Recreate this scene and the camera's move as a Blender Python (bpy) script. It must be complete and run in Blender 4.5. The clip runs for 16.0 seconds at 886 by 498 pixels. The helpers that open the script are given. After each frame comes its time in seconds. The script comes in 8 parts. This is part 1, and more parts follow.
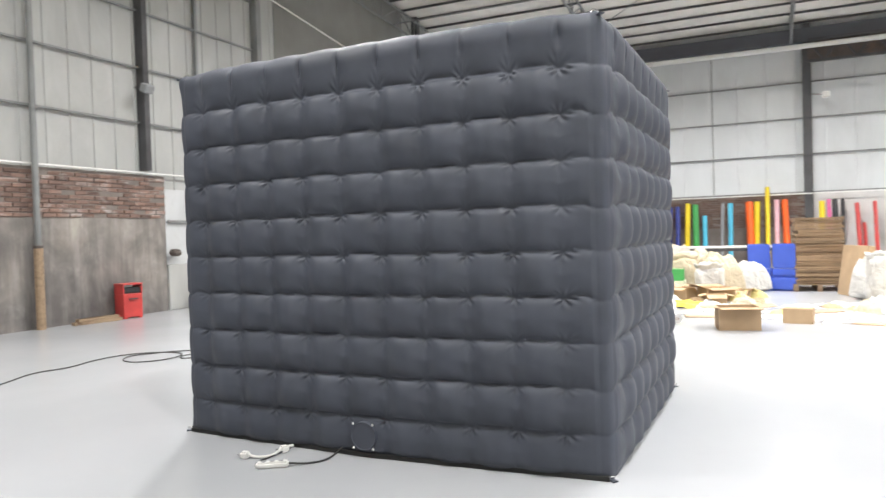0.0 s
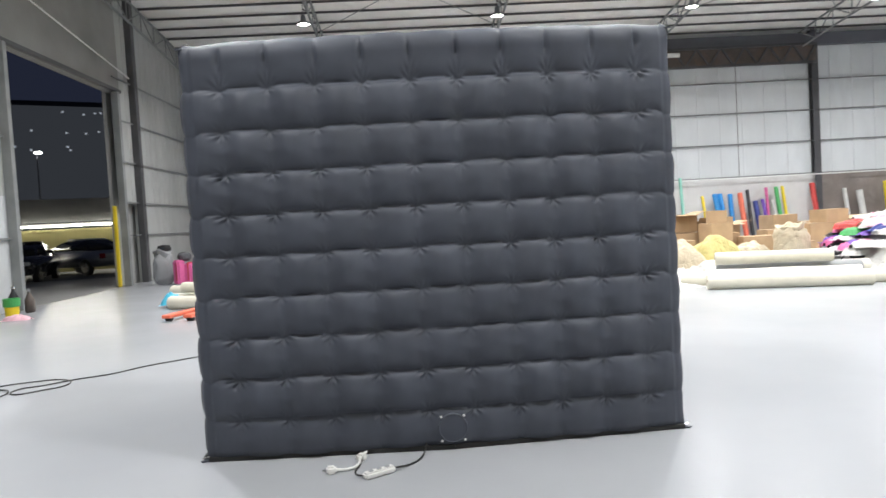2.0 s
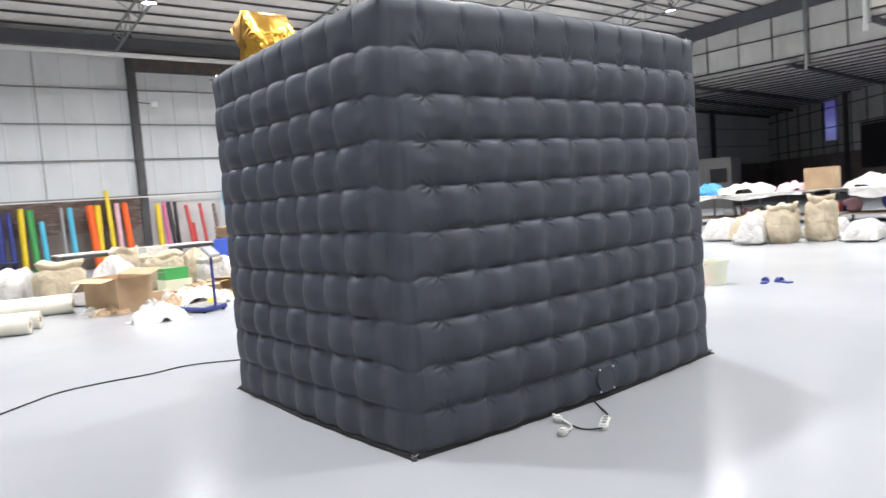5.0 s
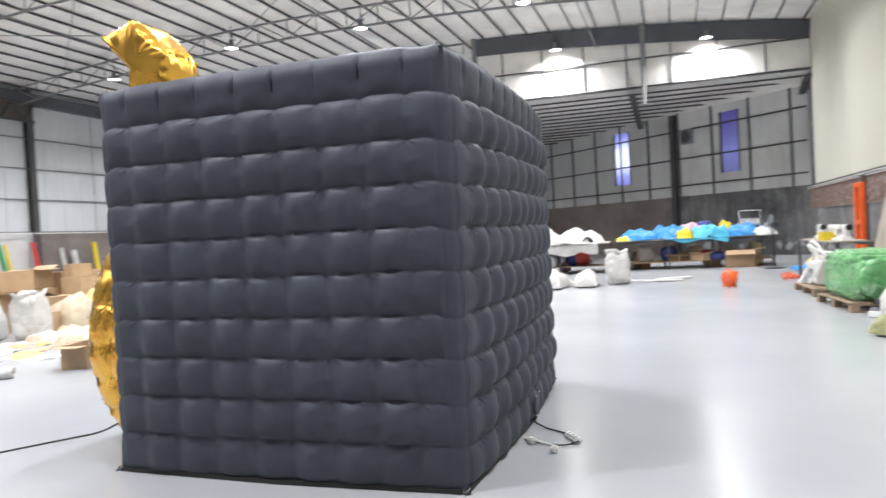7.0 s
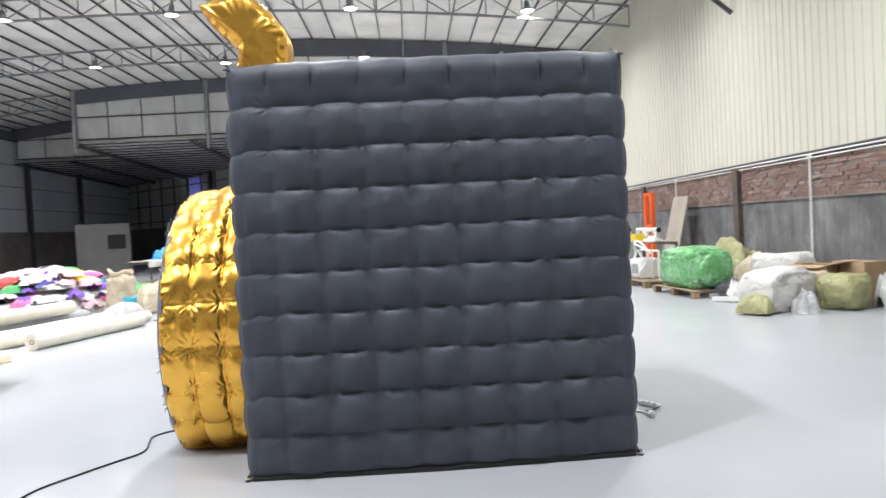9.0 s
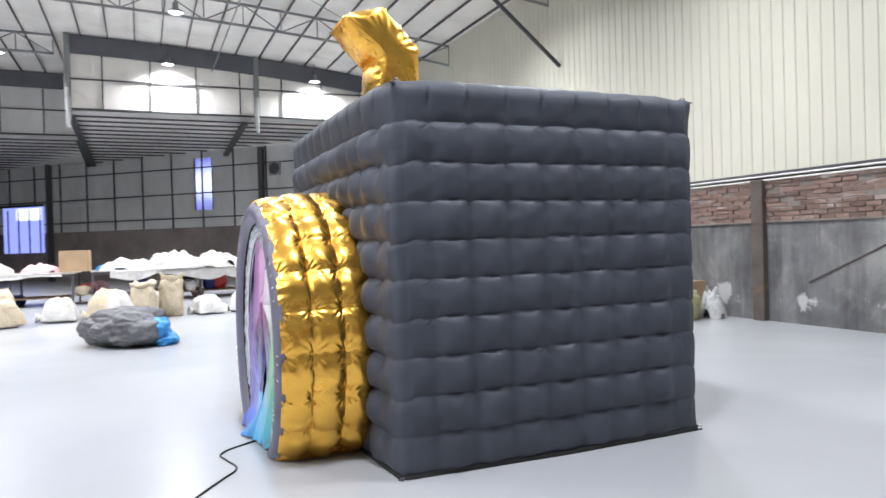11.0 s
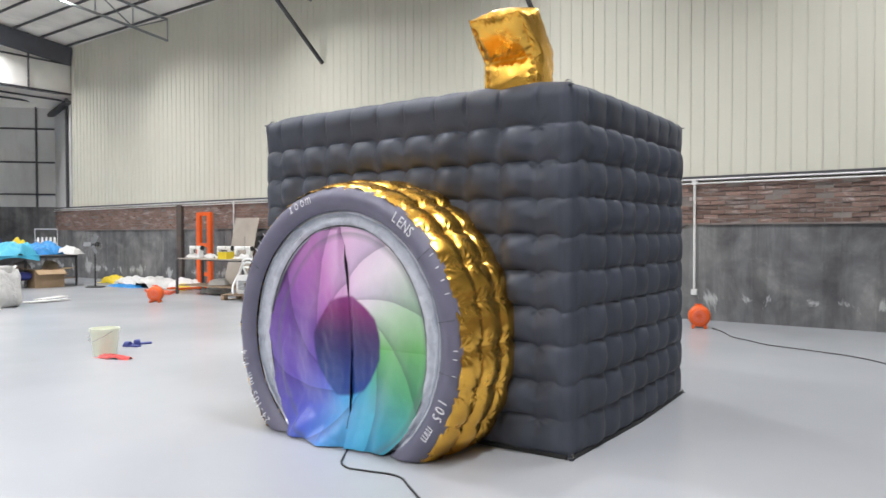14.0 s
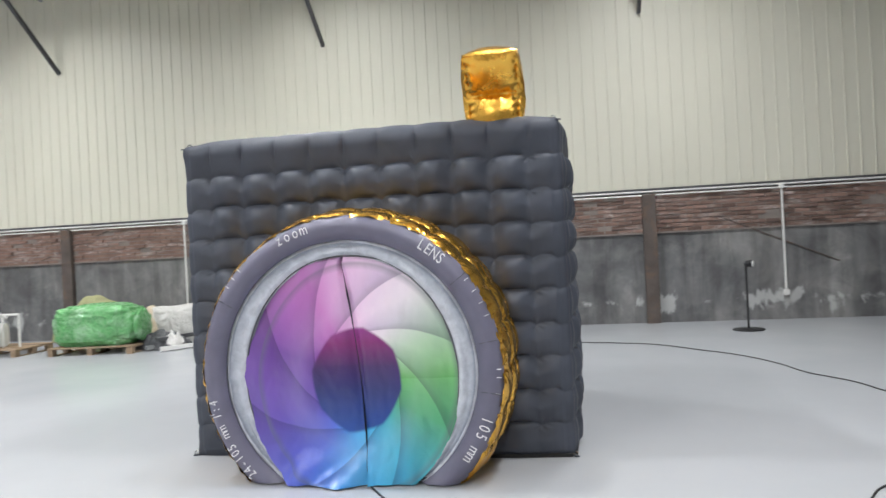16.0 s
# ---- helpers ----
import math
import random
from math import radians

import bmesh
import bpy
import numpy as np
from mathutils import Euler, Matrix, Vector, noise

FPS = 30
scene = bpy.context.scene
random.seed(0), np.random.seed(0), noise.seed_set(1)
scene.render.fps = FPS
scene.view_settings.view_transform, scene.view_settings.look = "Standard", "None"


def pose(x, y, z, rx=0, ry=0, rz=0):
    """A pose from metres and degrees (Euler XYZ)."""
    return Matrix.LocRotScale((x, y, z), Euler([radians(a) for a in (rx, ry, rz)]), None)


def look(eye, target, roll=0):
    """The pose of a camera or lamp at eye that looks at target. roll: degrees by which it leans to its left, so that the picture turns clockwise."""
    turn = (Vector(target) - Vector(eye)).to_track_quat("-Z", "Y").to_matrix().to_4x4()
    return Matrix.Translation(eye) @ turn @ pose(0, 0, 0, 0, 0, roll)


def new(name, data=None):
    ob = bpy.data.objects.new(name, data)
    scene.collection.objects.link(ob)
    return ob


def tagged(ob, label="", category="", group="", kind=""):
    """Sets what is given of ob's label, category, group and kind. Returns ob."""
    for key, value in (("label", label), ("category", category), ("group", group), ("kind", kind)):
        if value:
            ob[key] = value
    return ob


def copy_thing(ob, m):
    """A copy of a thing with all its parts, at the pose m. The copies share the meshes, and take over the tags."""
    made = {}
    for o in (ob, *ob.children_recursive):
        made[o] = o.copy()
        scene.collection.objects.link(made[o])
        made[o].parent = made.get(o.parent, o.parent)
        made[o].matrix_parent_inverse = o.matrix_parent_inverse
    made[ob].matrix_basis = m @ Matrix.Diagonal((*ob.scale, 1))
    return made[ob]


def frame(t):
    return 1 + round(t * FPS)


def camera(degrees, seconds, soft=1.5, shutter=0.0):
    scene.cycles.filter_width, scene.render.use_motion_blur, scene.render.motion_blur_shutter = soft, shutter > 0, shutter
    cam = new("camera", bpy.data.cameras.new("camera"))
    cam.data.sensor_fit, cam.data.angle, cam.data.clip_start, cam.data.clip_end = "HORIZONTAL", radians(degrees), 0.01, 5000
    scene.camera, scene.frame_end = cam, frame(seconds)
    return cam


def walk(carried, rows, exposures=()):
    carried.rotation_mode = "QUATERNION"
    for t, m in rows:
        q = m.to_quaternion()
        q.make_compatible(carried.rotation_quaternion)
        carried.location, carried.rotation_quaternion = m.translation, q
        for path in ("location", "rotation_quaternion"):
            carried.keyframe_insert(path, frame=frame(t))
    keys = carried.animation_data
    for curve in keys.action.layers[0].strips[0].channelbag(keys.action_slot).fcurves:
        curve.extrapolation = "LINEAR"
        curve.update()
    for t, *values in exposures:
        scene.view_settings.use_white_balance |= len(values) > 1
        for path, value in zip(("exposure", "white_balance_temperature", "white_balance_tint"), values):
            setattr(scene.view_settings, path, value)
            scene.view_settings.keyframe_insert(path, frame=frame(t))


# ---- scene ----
cam = camera(64.9, 16.0, soft=1.5, shutter=0.4)

PATH = [
    (0, (2.194, -4.93, 1.332), (1.356, -3.114, 1.29), -1.7),
    (0.5, (1.61, -5.133, 1.325), (0.997, -3.231, 1.262), -3.9),
    (1, (1.068, -5.321, 1.333), (0.711, -3.355, 1.241), -3.0),
    (1.5, (0.451, -5.396, 1.351), (0.34, -3.402, 1.24), -3.5),
    (2, (-0.184, -5.458, 1.372), (-0.098, -3.462, 1.289), -3.3),
    (2.5, (-0.783, -5.379, 1.364), (-0.55, -3.394, 1.294), -2.5),
    (3, (-1.385, -5.293, 1.359), (-0.931, -3.347, 1.278), -1.6),
    (5.5, (-4.065, -3.887, 1.393), (-2.625, -2.503, 1.283), -3.8),
    (6, (-4.493, -3.441, 1.409), (-2.873, -2.27, 1.353), -2.9),
    (6.5, (-4.864, -2.927, 1.421), (-3.129, -1.932, 1.375), -4.3),
    (7, (-5.133, -2.402, 1.436), (-3.236, -1.77, 1.394), -3.1),
    (7.5, (-5.405, -1.878, 1.446), (-3.447, -1.472, 1.434), -4.5),
    (8, (-5.599, -1.234, 1.447), (-3.618, -0.964, 1.404), -3.3),
    (8.5, (-5.658, -0.559, 1.442), (-3.663, -0.434, 1.373), -3.9),
    (9, (-5.703, 0.079, 1.465), (-3.706, -0.011, 1.403), -3.0),
    (11.5, (-5.429, 3.158, 1.469), (-3.682, 2.185, 1.441), -1.0),
    (12, (-5.202, 3.702, 1.483), (-3.576, 2.539, 1.442), -0.5),
    (12.5, (-4.872, 4.123, 1.487), (-3.373, 2.801, 1.428), -1.7),
    (13, (-4.484, 4.582, 1.484), (-3.091, 3.148, 1.411), -0.5),
    (13.5, (-4.002, 4.924, 1.482), (-2.703, 3.404, 1.419), -0.4),
    (14, (-3.474, 5.3, 1.484), (-2.307, 3.676, 1.442), -0.1),
    (14.5, (-2.975, 5.637, 1.477), (-1.919, 3.941, 1.379), -2.8),
    (15, (-2.436, 5.93, 1.526), (-1.612, 4.109, 1.472), -2.4),
    (15.5, (-2.017, 6.145, 1.552), (-1.421, 4.235, 1.538), -3.2),
    (16, (-1.528, 6.271, 1.561), (-1.172, 4.303, 1.56), -2.9),
]
EXPOSURES = [(0, 0.42, 6850, 9), (1.0, 0.11, 6700, 8), (1.5, 0.0, 6650, 8), (3.0, 0.42, 6550, 10), (5.5, 0.17, 6550, 11), (6.5, 0.12, 6530, 11), (9.0, 0.18, 6480, 10), (11.5, 0.13, 6300, 11), (12.5, 0.12, 6350, 9), (13.5, -0.12, 6450, 10), (14.5, -0.20, 6550, 10), (16.0, -0.20, 6500, 8)]
walk(cam, [(t, look(eye, target, roll)) for t, eye, target, roll in PATH], EXPOSURES)

# ---------------------------------------------------------------- world, lamps
world = bpy.data.worlds.new("night")
scene.world = world
world.use_nodes = True
wbg = world.node_tree.nodes["Background"]
wbg.inputs[0].default_value = (0.013, 0.016, 0.030, 1)
wbg.inputs[1].default_value = 1.0

TRUSS_X = [-2.93, 3.1, 9.3, 15.4, 21.3]
LAMP_Y = [16.5, 11.5, 6.7, 1.5, -3.75]
LAMP_Z = [7.63, 8.08, 8.05, 8.05, 7.78]
LAMP_POWER = 245.0
S_Y, N_Y, W_X = -7.05, 21.62, -8.45
MID_Y, HALF_Y = (S_Y + N_Y) / 2, (N_Y - S_Y) / 2


def roof_z(y):
    """Underside of the arched roof deck."""
    return 8.08 + 0.95 * (1 - ((y - MID_Y) / HALF_Y) ** 2)


LAMPS = [(lx, ly, lz) for lx in TRUSS_X for ly, lz in zip(LAMP_Y, LAMP_Z)]
for lx, ly, lz in LAMPS:
    ld = bpy.data.lights.new("high_bay_light", "AREA")
    ld.shape, ld.size, ld.energy, ld.color = "DISK", 0.34, LAMP_POWER, (0.965, 0.97, 1.0)
    ld.spread = radians(146)
    lo = new("high_bay_light", ld)
    lo.location = (lx - 0.22, ly, lz - 0.04)

# the strip light in the yard
yd = bpy.data.lights.new("yard_strip_light", "AREA")
yd.shape, yd.size, yd.size_y, yd.energy, yd.color = "RECTANGLE", 26.0, 0.1, 260.0, (1.0, 0.95, 0.84)
yo = new("yard_strip_light", yd)
yo.matrix_basis = Matrix.Translation((-17.0, 28.5, -0.06)) @ pose(0, 0, 0, 0, 0, 28) @ pose(-2, -0.14, 2.16, -55, 0, 0)

# ---------------------------------------------------------------- materials


def nodes_of(name):
    m = bpy.data.materials.new(name)
    m.use_nodes = True
    t = m.node_tree
    return m, t, t.nodes["Principled BSDF"]


def mixer(t, a, b, fac, blend="MIX"):
    n = t.nodes.new("ShaderNodeMix")
    n.data_type, n.blend_type = "RGBA", blend
    for sock, v in ((n.inputs[0], fac), (n.inputs[6], a), (n.inputs[7], b)):
        if hasattr(v, "links") or hasattr(v, "is_linked"):
            t.links.new(v, sock)
        else:
            sock.default_value = v if not isinstance(v, tuple) else (*v[:3], 1)
    return n.outputs[2]


def math_node(t, op, a, b=None, c=None):
    n = t.nodes.new("ShaderNodeMath")
    n.operation = op
    for i, v in enumerate((a, b, c)):
        if v is None:
            continue
        if hasattr(v, "is_linked"):
            t.links.new(v, n.inputs[i])
        else:
            n.inputs[i].default_value = v
    return n.outputs[0]


def ramp(t, src, stops):
    n = t.nodes.new("ShaderNodeValToRGB")
    e = n.color_ramp.elements
    while len(e) < len(stops):
        e.new(0.5)
    for el, (p, c) in zip(e, stops):
        el.position, el.color = p, (*c, 1)
    t.links.new(src, n.inputs[0])
    return n.outputs[0]


def noise_tex(t, vec, scale, detail=4.0, rough=0.55, distort=0.0):
    n = t.nodes.new("ShaderNodeTexNoise")
    n.inputs["Scale"].default_value, n.inputs["Detail"].default_value = scale, detail
    n.inputs["Roughness"].default_value, n.inputs["Distortion"].default_value = rough, distort
    t.links.new(vec, n.inputs["Vector"])
    return n.outputs[0]


def coords(t, kind="Object", scale=None):
    if kind == "World":
        out = t.nodes.new("ShaderNodeNewGeometry").outputs["Position"]
    else:
        out = t.nodes.new("ShaderNodeTexCoord").outputs[kind]
    if scale:
        mp = t.nodes.new("ShaderNodeMapping")
        mp.inputs["Scale"].default_value = scale
        t.links.new(out, mp.inputs["Vector"])
        out = mp.outputs[0]
    return out


def bump(t, bsdf, height, strength, dist=0.01):
    n = t.nodes.new("ShaderNodeBump")
    n.inputs["Strength"].default_value, n.inputs["Distance"].default_value = strength, dist
    t.links.new(height, n.inputs["Height"])
    t.links.new(n.outputs[0], bsdf.inputs["Normal"])


def surf(name, col, rough=0.6, metal=0.0, vary=0.18, big=1.2, fine=35.0, bumps=0.25, dist=0.004, stain=None,
         stain_amt=0.5, space="Object", random_tint=0.0, coat=0.0, squash=None, spec=0.5, crumple=0.0):
    """A painted or raw surface: grain and larger clouds in colour and gloss, optional stains, fine relief."""
    m, t, b = nodes_of(name)
    v = coords(t, space, squash)
    n1, n2 = noise_tex(t, v, big, 5), noise_tex(t, v, fine, 3)
    dark = tuple(c * (1 - vary) for c in col)
    light = tuple(min(1, c * (1 + vary * 0.6)) for c in col)
    c1 = ramp(t, n1, [(0.3, dark), (0.7, light)])
    c2 = mixer(t, c1, tuple(c * 0.75 for c in col), math_node(t, "MULTIPLY", n2, vary * 0.9))
    if stain:
        n3 = noise_tex(t, v, big * 0.55 + 0.3, 7, 0.7, 0.6)
        f = ramp(t, n3, [(0.52, (0, 0, 0)), (0.68, (stain_amt,) * 3)])
        c2 = mixer(t, c2, stain, f)
    if random_tint:
        oi = t.nodes.new("ShaderNodeObjectInfo").outputs["Random"]
        hs = t.nodes.new("ShaderNodeHueSaturation")
        t.links.new(math_node(t, "MULTIPLY_ADD", oi, random_tint * 2, 1 - random_tint), hs.inputs["Value"])
        t.links.new(c2, hs.inputs["Color"])
        c2 = hs.outputs[0]
    t.links.new(c2, b.inputs["Base Color"])
    t.links.new(math_node(t, "MULTIPLY_ADD", n2, 0.2, max(0.02, rough - 0.1)), b.inputs["Roughness"])
    b.inputs["Metallic"].default_value = metal
    b.inputs["Coat Weight"].default_value = coat
    b.inputs["Specular IOR Level"].default_value = spec
    if crumple:      # sharp creases between flat facets, as in slack plastic or woven sheet
        cells = []
        for k in (1.0, 2.7):
            vo = t.nodes.new("ShaderNodeTexVoronoi")
            vo.feature = "DISTANCE_TO_EDGE"
            vo.inputs["Scale"].default_value = crumple * k
            warp = t.nodes.new("ShaderNodeVectorMath")
            warp.operation = "MULTIPLY_ADD"
            nz_ = t.nodes.new("ShaderNodeTexNoise")
            nz_.inputs["Scale"].default_value = crumple * 0.8
            t.links.new(v, nz_.inputs["Vector"])
            t.links.new(nz_.outputs["Color"], warp.inputs[0])
            warp.inputs[1].default_value = (0.35, 0.35, 0.35)
            t.links.new(v, warp.inputs[2])
            t.links.new(warp.outputs[0], vo.inputs["Vector"])
            cells.append(math_node(t, "MULTIPLY", math_node(t, "MINIMUM", vo.outputs["Distance"], 0.35), 1.0 / k))
        bump(t, b, math_node(t, "ADD", math_node(t, "ADD", cells[0], cells[1]), math_node(t, "MULTIPLY", n2, 0.05)), 0.75, 0.22 / crumple)
    elif bumps:
        bump(t, b, mixer(t, n2, n1, 0.4), bumps, dist)
    return m


def glow(name, col, strength):
    m, t, b = nodes_of(name)
    b.inputs["Base Color"].default_value = (*col, 1)
    b.inputs["Emission Color"].default_value = (*col, 1)
    b.inputs["Emission Strength"].default_value = strength
    return m


def film_window(name, stops):
    """Daylight-coloured film pane lit from outside, uneven from top to sill."""
    m, t, b = nodes_of(name)
    sep = t.nodes.new("ShaderNodeSeparateXYZ")
    v = coords(t, "Object")
    t.links.new(v, sep.inputs[0])
    f = math_node(t, "DIVIDE", math_node(t, "SUBTRACT", sep.outputs[2], 3.3), 2.44)
    f = math_node(t, "ADD", f, math_node(t, "MULTIPLY_ADD", noise_tex(t, v, 2.4, 3), 0.22, -0.11))
    c = ramp(t, f, stops)
    t.links.new(c, b.inputs["Base Color"])
    t.links.new(c, b.inputs["Emission Color"])
    b.inputs["Emission Strength"].default_value = 1.0
    return m


def floor_paint():
    m, t, b = nodes_of("epoxy_floor_paint")
    v = coords(t, "World")
    n1, n2, n3 = noise_tex(t, v, 0.35, 5), noise_tex(t, v, 3.0, 6, 0.7), noise_tex(t, v, 60, 2)
    c = ramp(t, n1, [(0.3, (0.358, 0.371, 0.392)), (0.7, (0.40, 0.412, 0.433))])
    c = mixer(t, c, (0.36, 0.365, 0.375), ramp(t, n2, [(0.5, (0, 0, 0)), (0.85, (0.16, 0.16, 0.16))]))
    sc = noise_tex(t, coords(t, "World", (0.5, 9.0, 1.0)), 1.6, 6, 0.75)
    c = mixer(t, c, (0.31, 0.315, 0.32), ramp(t, sc, [(0.62, (0, 0, 0)), (0.8, (0.12, 0.12, 0.12))]))
    t.links.new(c, b.inputs["Base Color"])
    t.links.new(math_node(t, "ADD", math_node(t, "MULTIPLY", n1, 0.12), 0.165), b.inputs["Roughness"])
    b.inputs["Specular IOR Level"].default_value = 0.22
    bump(t, b, n3, 0.03, 0.002)
    return m


def plaster_wall(name="stained_cement_render", tone=(1.0, 1.0, 1.0), flakes=0.6):
    """Cement render: darker damp clouds, pale efflorescence and flaked white patches low down."""
    m, t, b = nodes_of(name)
    v = coords(t, "World")
    n1, n2, n3 = noise_tex(t, v, 0.45, 6, 0.6), noise_tex(t, v, 2.2, 7, 0.7, 0.4), noise_tex(t, v, 40, 4)
    c = ramp(t, n1, [(p, tuple(a * k for a, k in zip(q, tone))) for p, q in ((0.28, (0.085, 0.087, 0.09)), (0.5, (0.155, 0.157, 0.16)), (0.72, (0.26, 0.257, 0.25)))])
    c = mixer(t, c, tuple(a * (0.6 + 0.4 * k) for a, k in zip((0.34, 0.335, 0.32), tone)), ramp(t, n2, [(0.5, (0, 0, 0)), (0.75, (0.45, 0.45, 0.45))]))
    cloud = noise_tex(t, coords(t, "World", (1.0, 1.0, 0.8)), 1.15, 5, 0.6, 0.7)
    c = mixer(t, c, ramp(t, cloud, [(0.3, (0.52, 0.52, 0.54)), (0.5, (1.0, 1.0, 1.0)), (0.7, (1.5, 1.49, 1.46))]), 0.85, "MULTIPLY")
    drip = noise_tex(t, coords(t, "World", (2.4, 2.4, 0.22)), 1.9, 5, 0.65, 0.2)
    c = mixer(t, c, ramp(t, drip, [(0.42, (0.66, 0.65, 0.65)), (0.56, (1.0, 1.0, 1.0))]), 0.7, "MULTIPLY")
    wide = noise_tex(t, coords(t, "World", (1.0, 1.0, 0.45)), 1.7, 6, 0.66, 0.4)
    low = t.nodes.new("ShaderNodeSeparateXYZ")
    t.links.new(v, low.inputs[0])
    band = math_node(t, "MULTIPLY_ADD", math_node(t, "ABSOLUTE", math_node(t, "SUBTRACT", low.outputs[2], 0.38)), -0.5, 0.64)
    flake = ramp(t, math_node(t, "MULTIPLY_ADD", n1, 0.16, math_node(t, "MULTIPLY", wide, band)), [(0.405, (0, 0, 0)), (0.436, (flakes, flakes, flakes))])
    c = mixer(t, c, (0.62, 0.63, 0.62), flake)
    t.links.new(c, b.inputs["Base Color"])
    b.inputs["Roughness"].default_value = 0.85
    bump(t, b, mixer(t, n3, n2, 0.5), 0.5, 0.006)
    return m


def lens_print():
    """The printed curtain: nine swirling shutter blades in a colour wheel round a dark hexagon."""
    m, t, b = nodes_of("printed_lens_fabric")
    sep = t.nodes.new("ShaderNodeSeparateXYZ")
    t.links.new(coords(t, "Object"), sep.inputs[0])
    x, z = math_node(t, "ADD", sep.outputs[0], 0.05), sep.outputs[2]
    zc = math_node(t, "MULTIPLY", math_node(t, "ADD", z, 0.062), 0.885)
    ang = math_node(t, "ARCTAN2", zc, math_node(t, "MULTIPLY", x, -1.0))      # seen from the front: right is -x
    turn = math_node(t, "FRACT", math_node(t, "ADD", math_node(t, "DIVIDE", ang, 2 * math.pi), 1.0))
    r = math_node(t, "SQRT", math_node(t, "ADD", math_node(t, "MULTIPLY", x, x), math_node(t, "MULTIPLY", zc, zc)))
    wheel = ramp(t, turn, [(0.0, (0.14, 0.44, 0.13)), (0.07, (0.46, 0.66, 0.45)), (0.15, (0.86, 0.78, 0.85)),
                           (0.24, (0.88, 0.62, 0.84)), (0.33, (0.60, 0.21, 0.57)), (0.45, (0.19, 0.075, 0.36)),
                           (0.56, (0.15, 0.09, 0.47)), (0.66, (0.09, 0.15, 0.66)), (0.75, (0.09, 0.42, 0.82)),
                           (0.84, (0.07, 0.46, 0.64)), (0.93, (0.09, 0.40, 0.20)), (1.0, (0.18, 0.52, 0.18))])
    # blades: each sweeps from the rim to the hexagon
    sweep = math_node(t, "DIVIDE", math_node(t, "ARCCOSINE", math_node(t, "MINIMUM", 1.0, math_node(t, "DIVIDE", 0.285, math_node(t, "MAXIMUM", r, 0.05)))), 2 * math.pi)
    blade = math_node(t, "FRACT", math_node(t, "MULTIPLY", math_node(t, "ADD", turn, math_node(t, "MULTIPLY", sweep, math_node(t, "MULTIPLY_ADD", r, 0.55, 0.72))), 8.0))
    shade = ramp(t, blade, [(0.0, (0.50, 0.48, 0.56)), (0.16, (0.74, 0.73, 0.80)), (0.6, (1, 1, 1)), (0.98, (1.0, 1.0, 1.0)),
                            (1.0, (0.7, 0.7, 0.74))])
    c = mixer(t, wheel, shade, 0.9, "MULTIPLY")
    rimlight = ramp(t, r, [(0.30, (0, 0, 0)), (0.42, (0.08, 0.08, 0.08)), (0.60, (0.0, 0.0, 0.0))])
    c = mixer(t, c, (0.8, 0.8, 0.85), rimlight)
    # hexagon
    a6 = math_node(t, "SUBTRACT", math_node(t, "MODULO", math_node(t, "ADD", ang, 9 * math.pi / 4 + 0.2), math.pi / 4), math.pi / 8)
    hexr = math_node(t, "MULTIPLY", r, math_node(t, "COSINE", a6))
    soft_r = math_node(t, "ADD", math_node(t, "MULTIPLY", hexr, 0.45), math_node(t, "MULTIPLY", r, 0.55))
    inside = ramp(t, soft_r, [(0.296, (1, 1, 1)), (0.314, (0, 0, 0))])
    core = ramp(t, math_node(t, "MULTIPLY_ADD", zc, 1.6, 0.5), [(0.0, (0.02, 0.08, 0.34)), (0.4, (0.025, 0.035, 0.17)),
                                                               (0.62, (0.06, 0.025, 0.13)), (0.85, (0.22, 0.03, 0.17)), (1.0, (0.30, 0.06, 0.26))])
    c = mixer(t, c, core, inside)
    # dark print edge
    edge = ramp(t, r, [(0.66, (0, 0, 0)), (0.70, (0.5, 0.5, 0.5)), (0.715, (0.1, 0.1, 0.1))])
    c = mixer(t, c, (0.12, 0.14, 0.16), edge)
    t.links.new(c, b.inputs["Base Color"])
    b.inputs["Roughness"].default_value = 0.30
    b.inputs["Coat Weight"].default_value = 0.5
    b.inputs["Coat Roughness"].default_value = 0.12
    v = coords(t, "Object")
    bump(t, b, noise_tex(t, v, 9, 4, 0.6, 0.5), 0.3, 0.02)
    return m


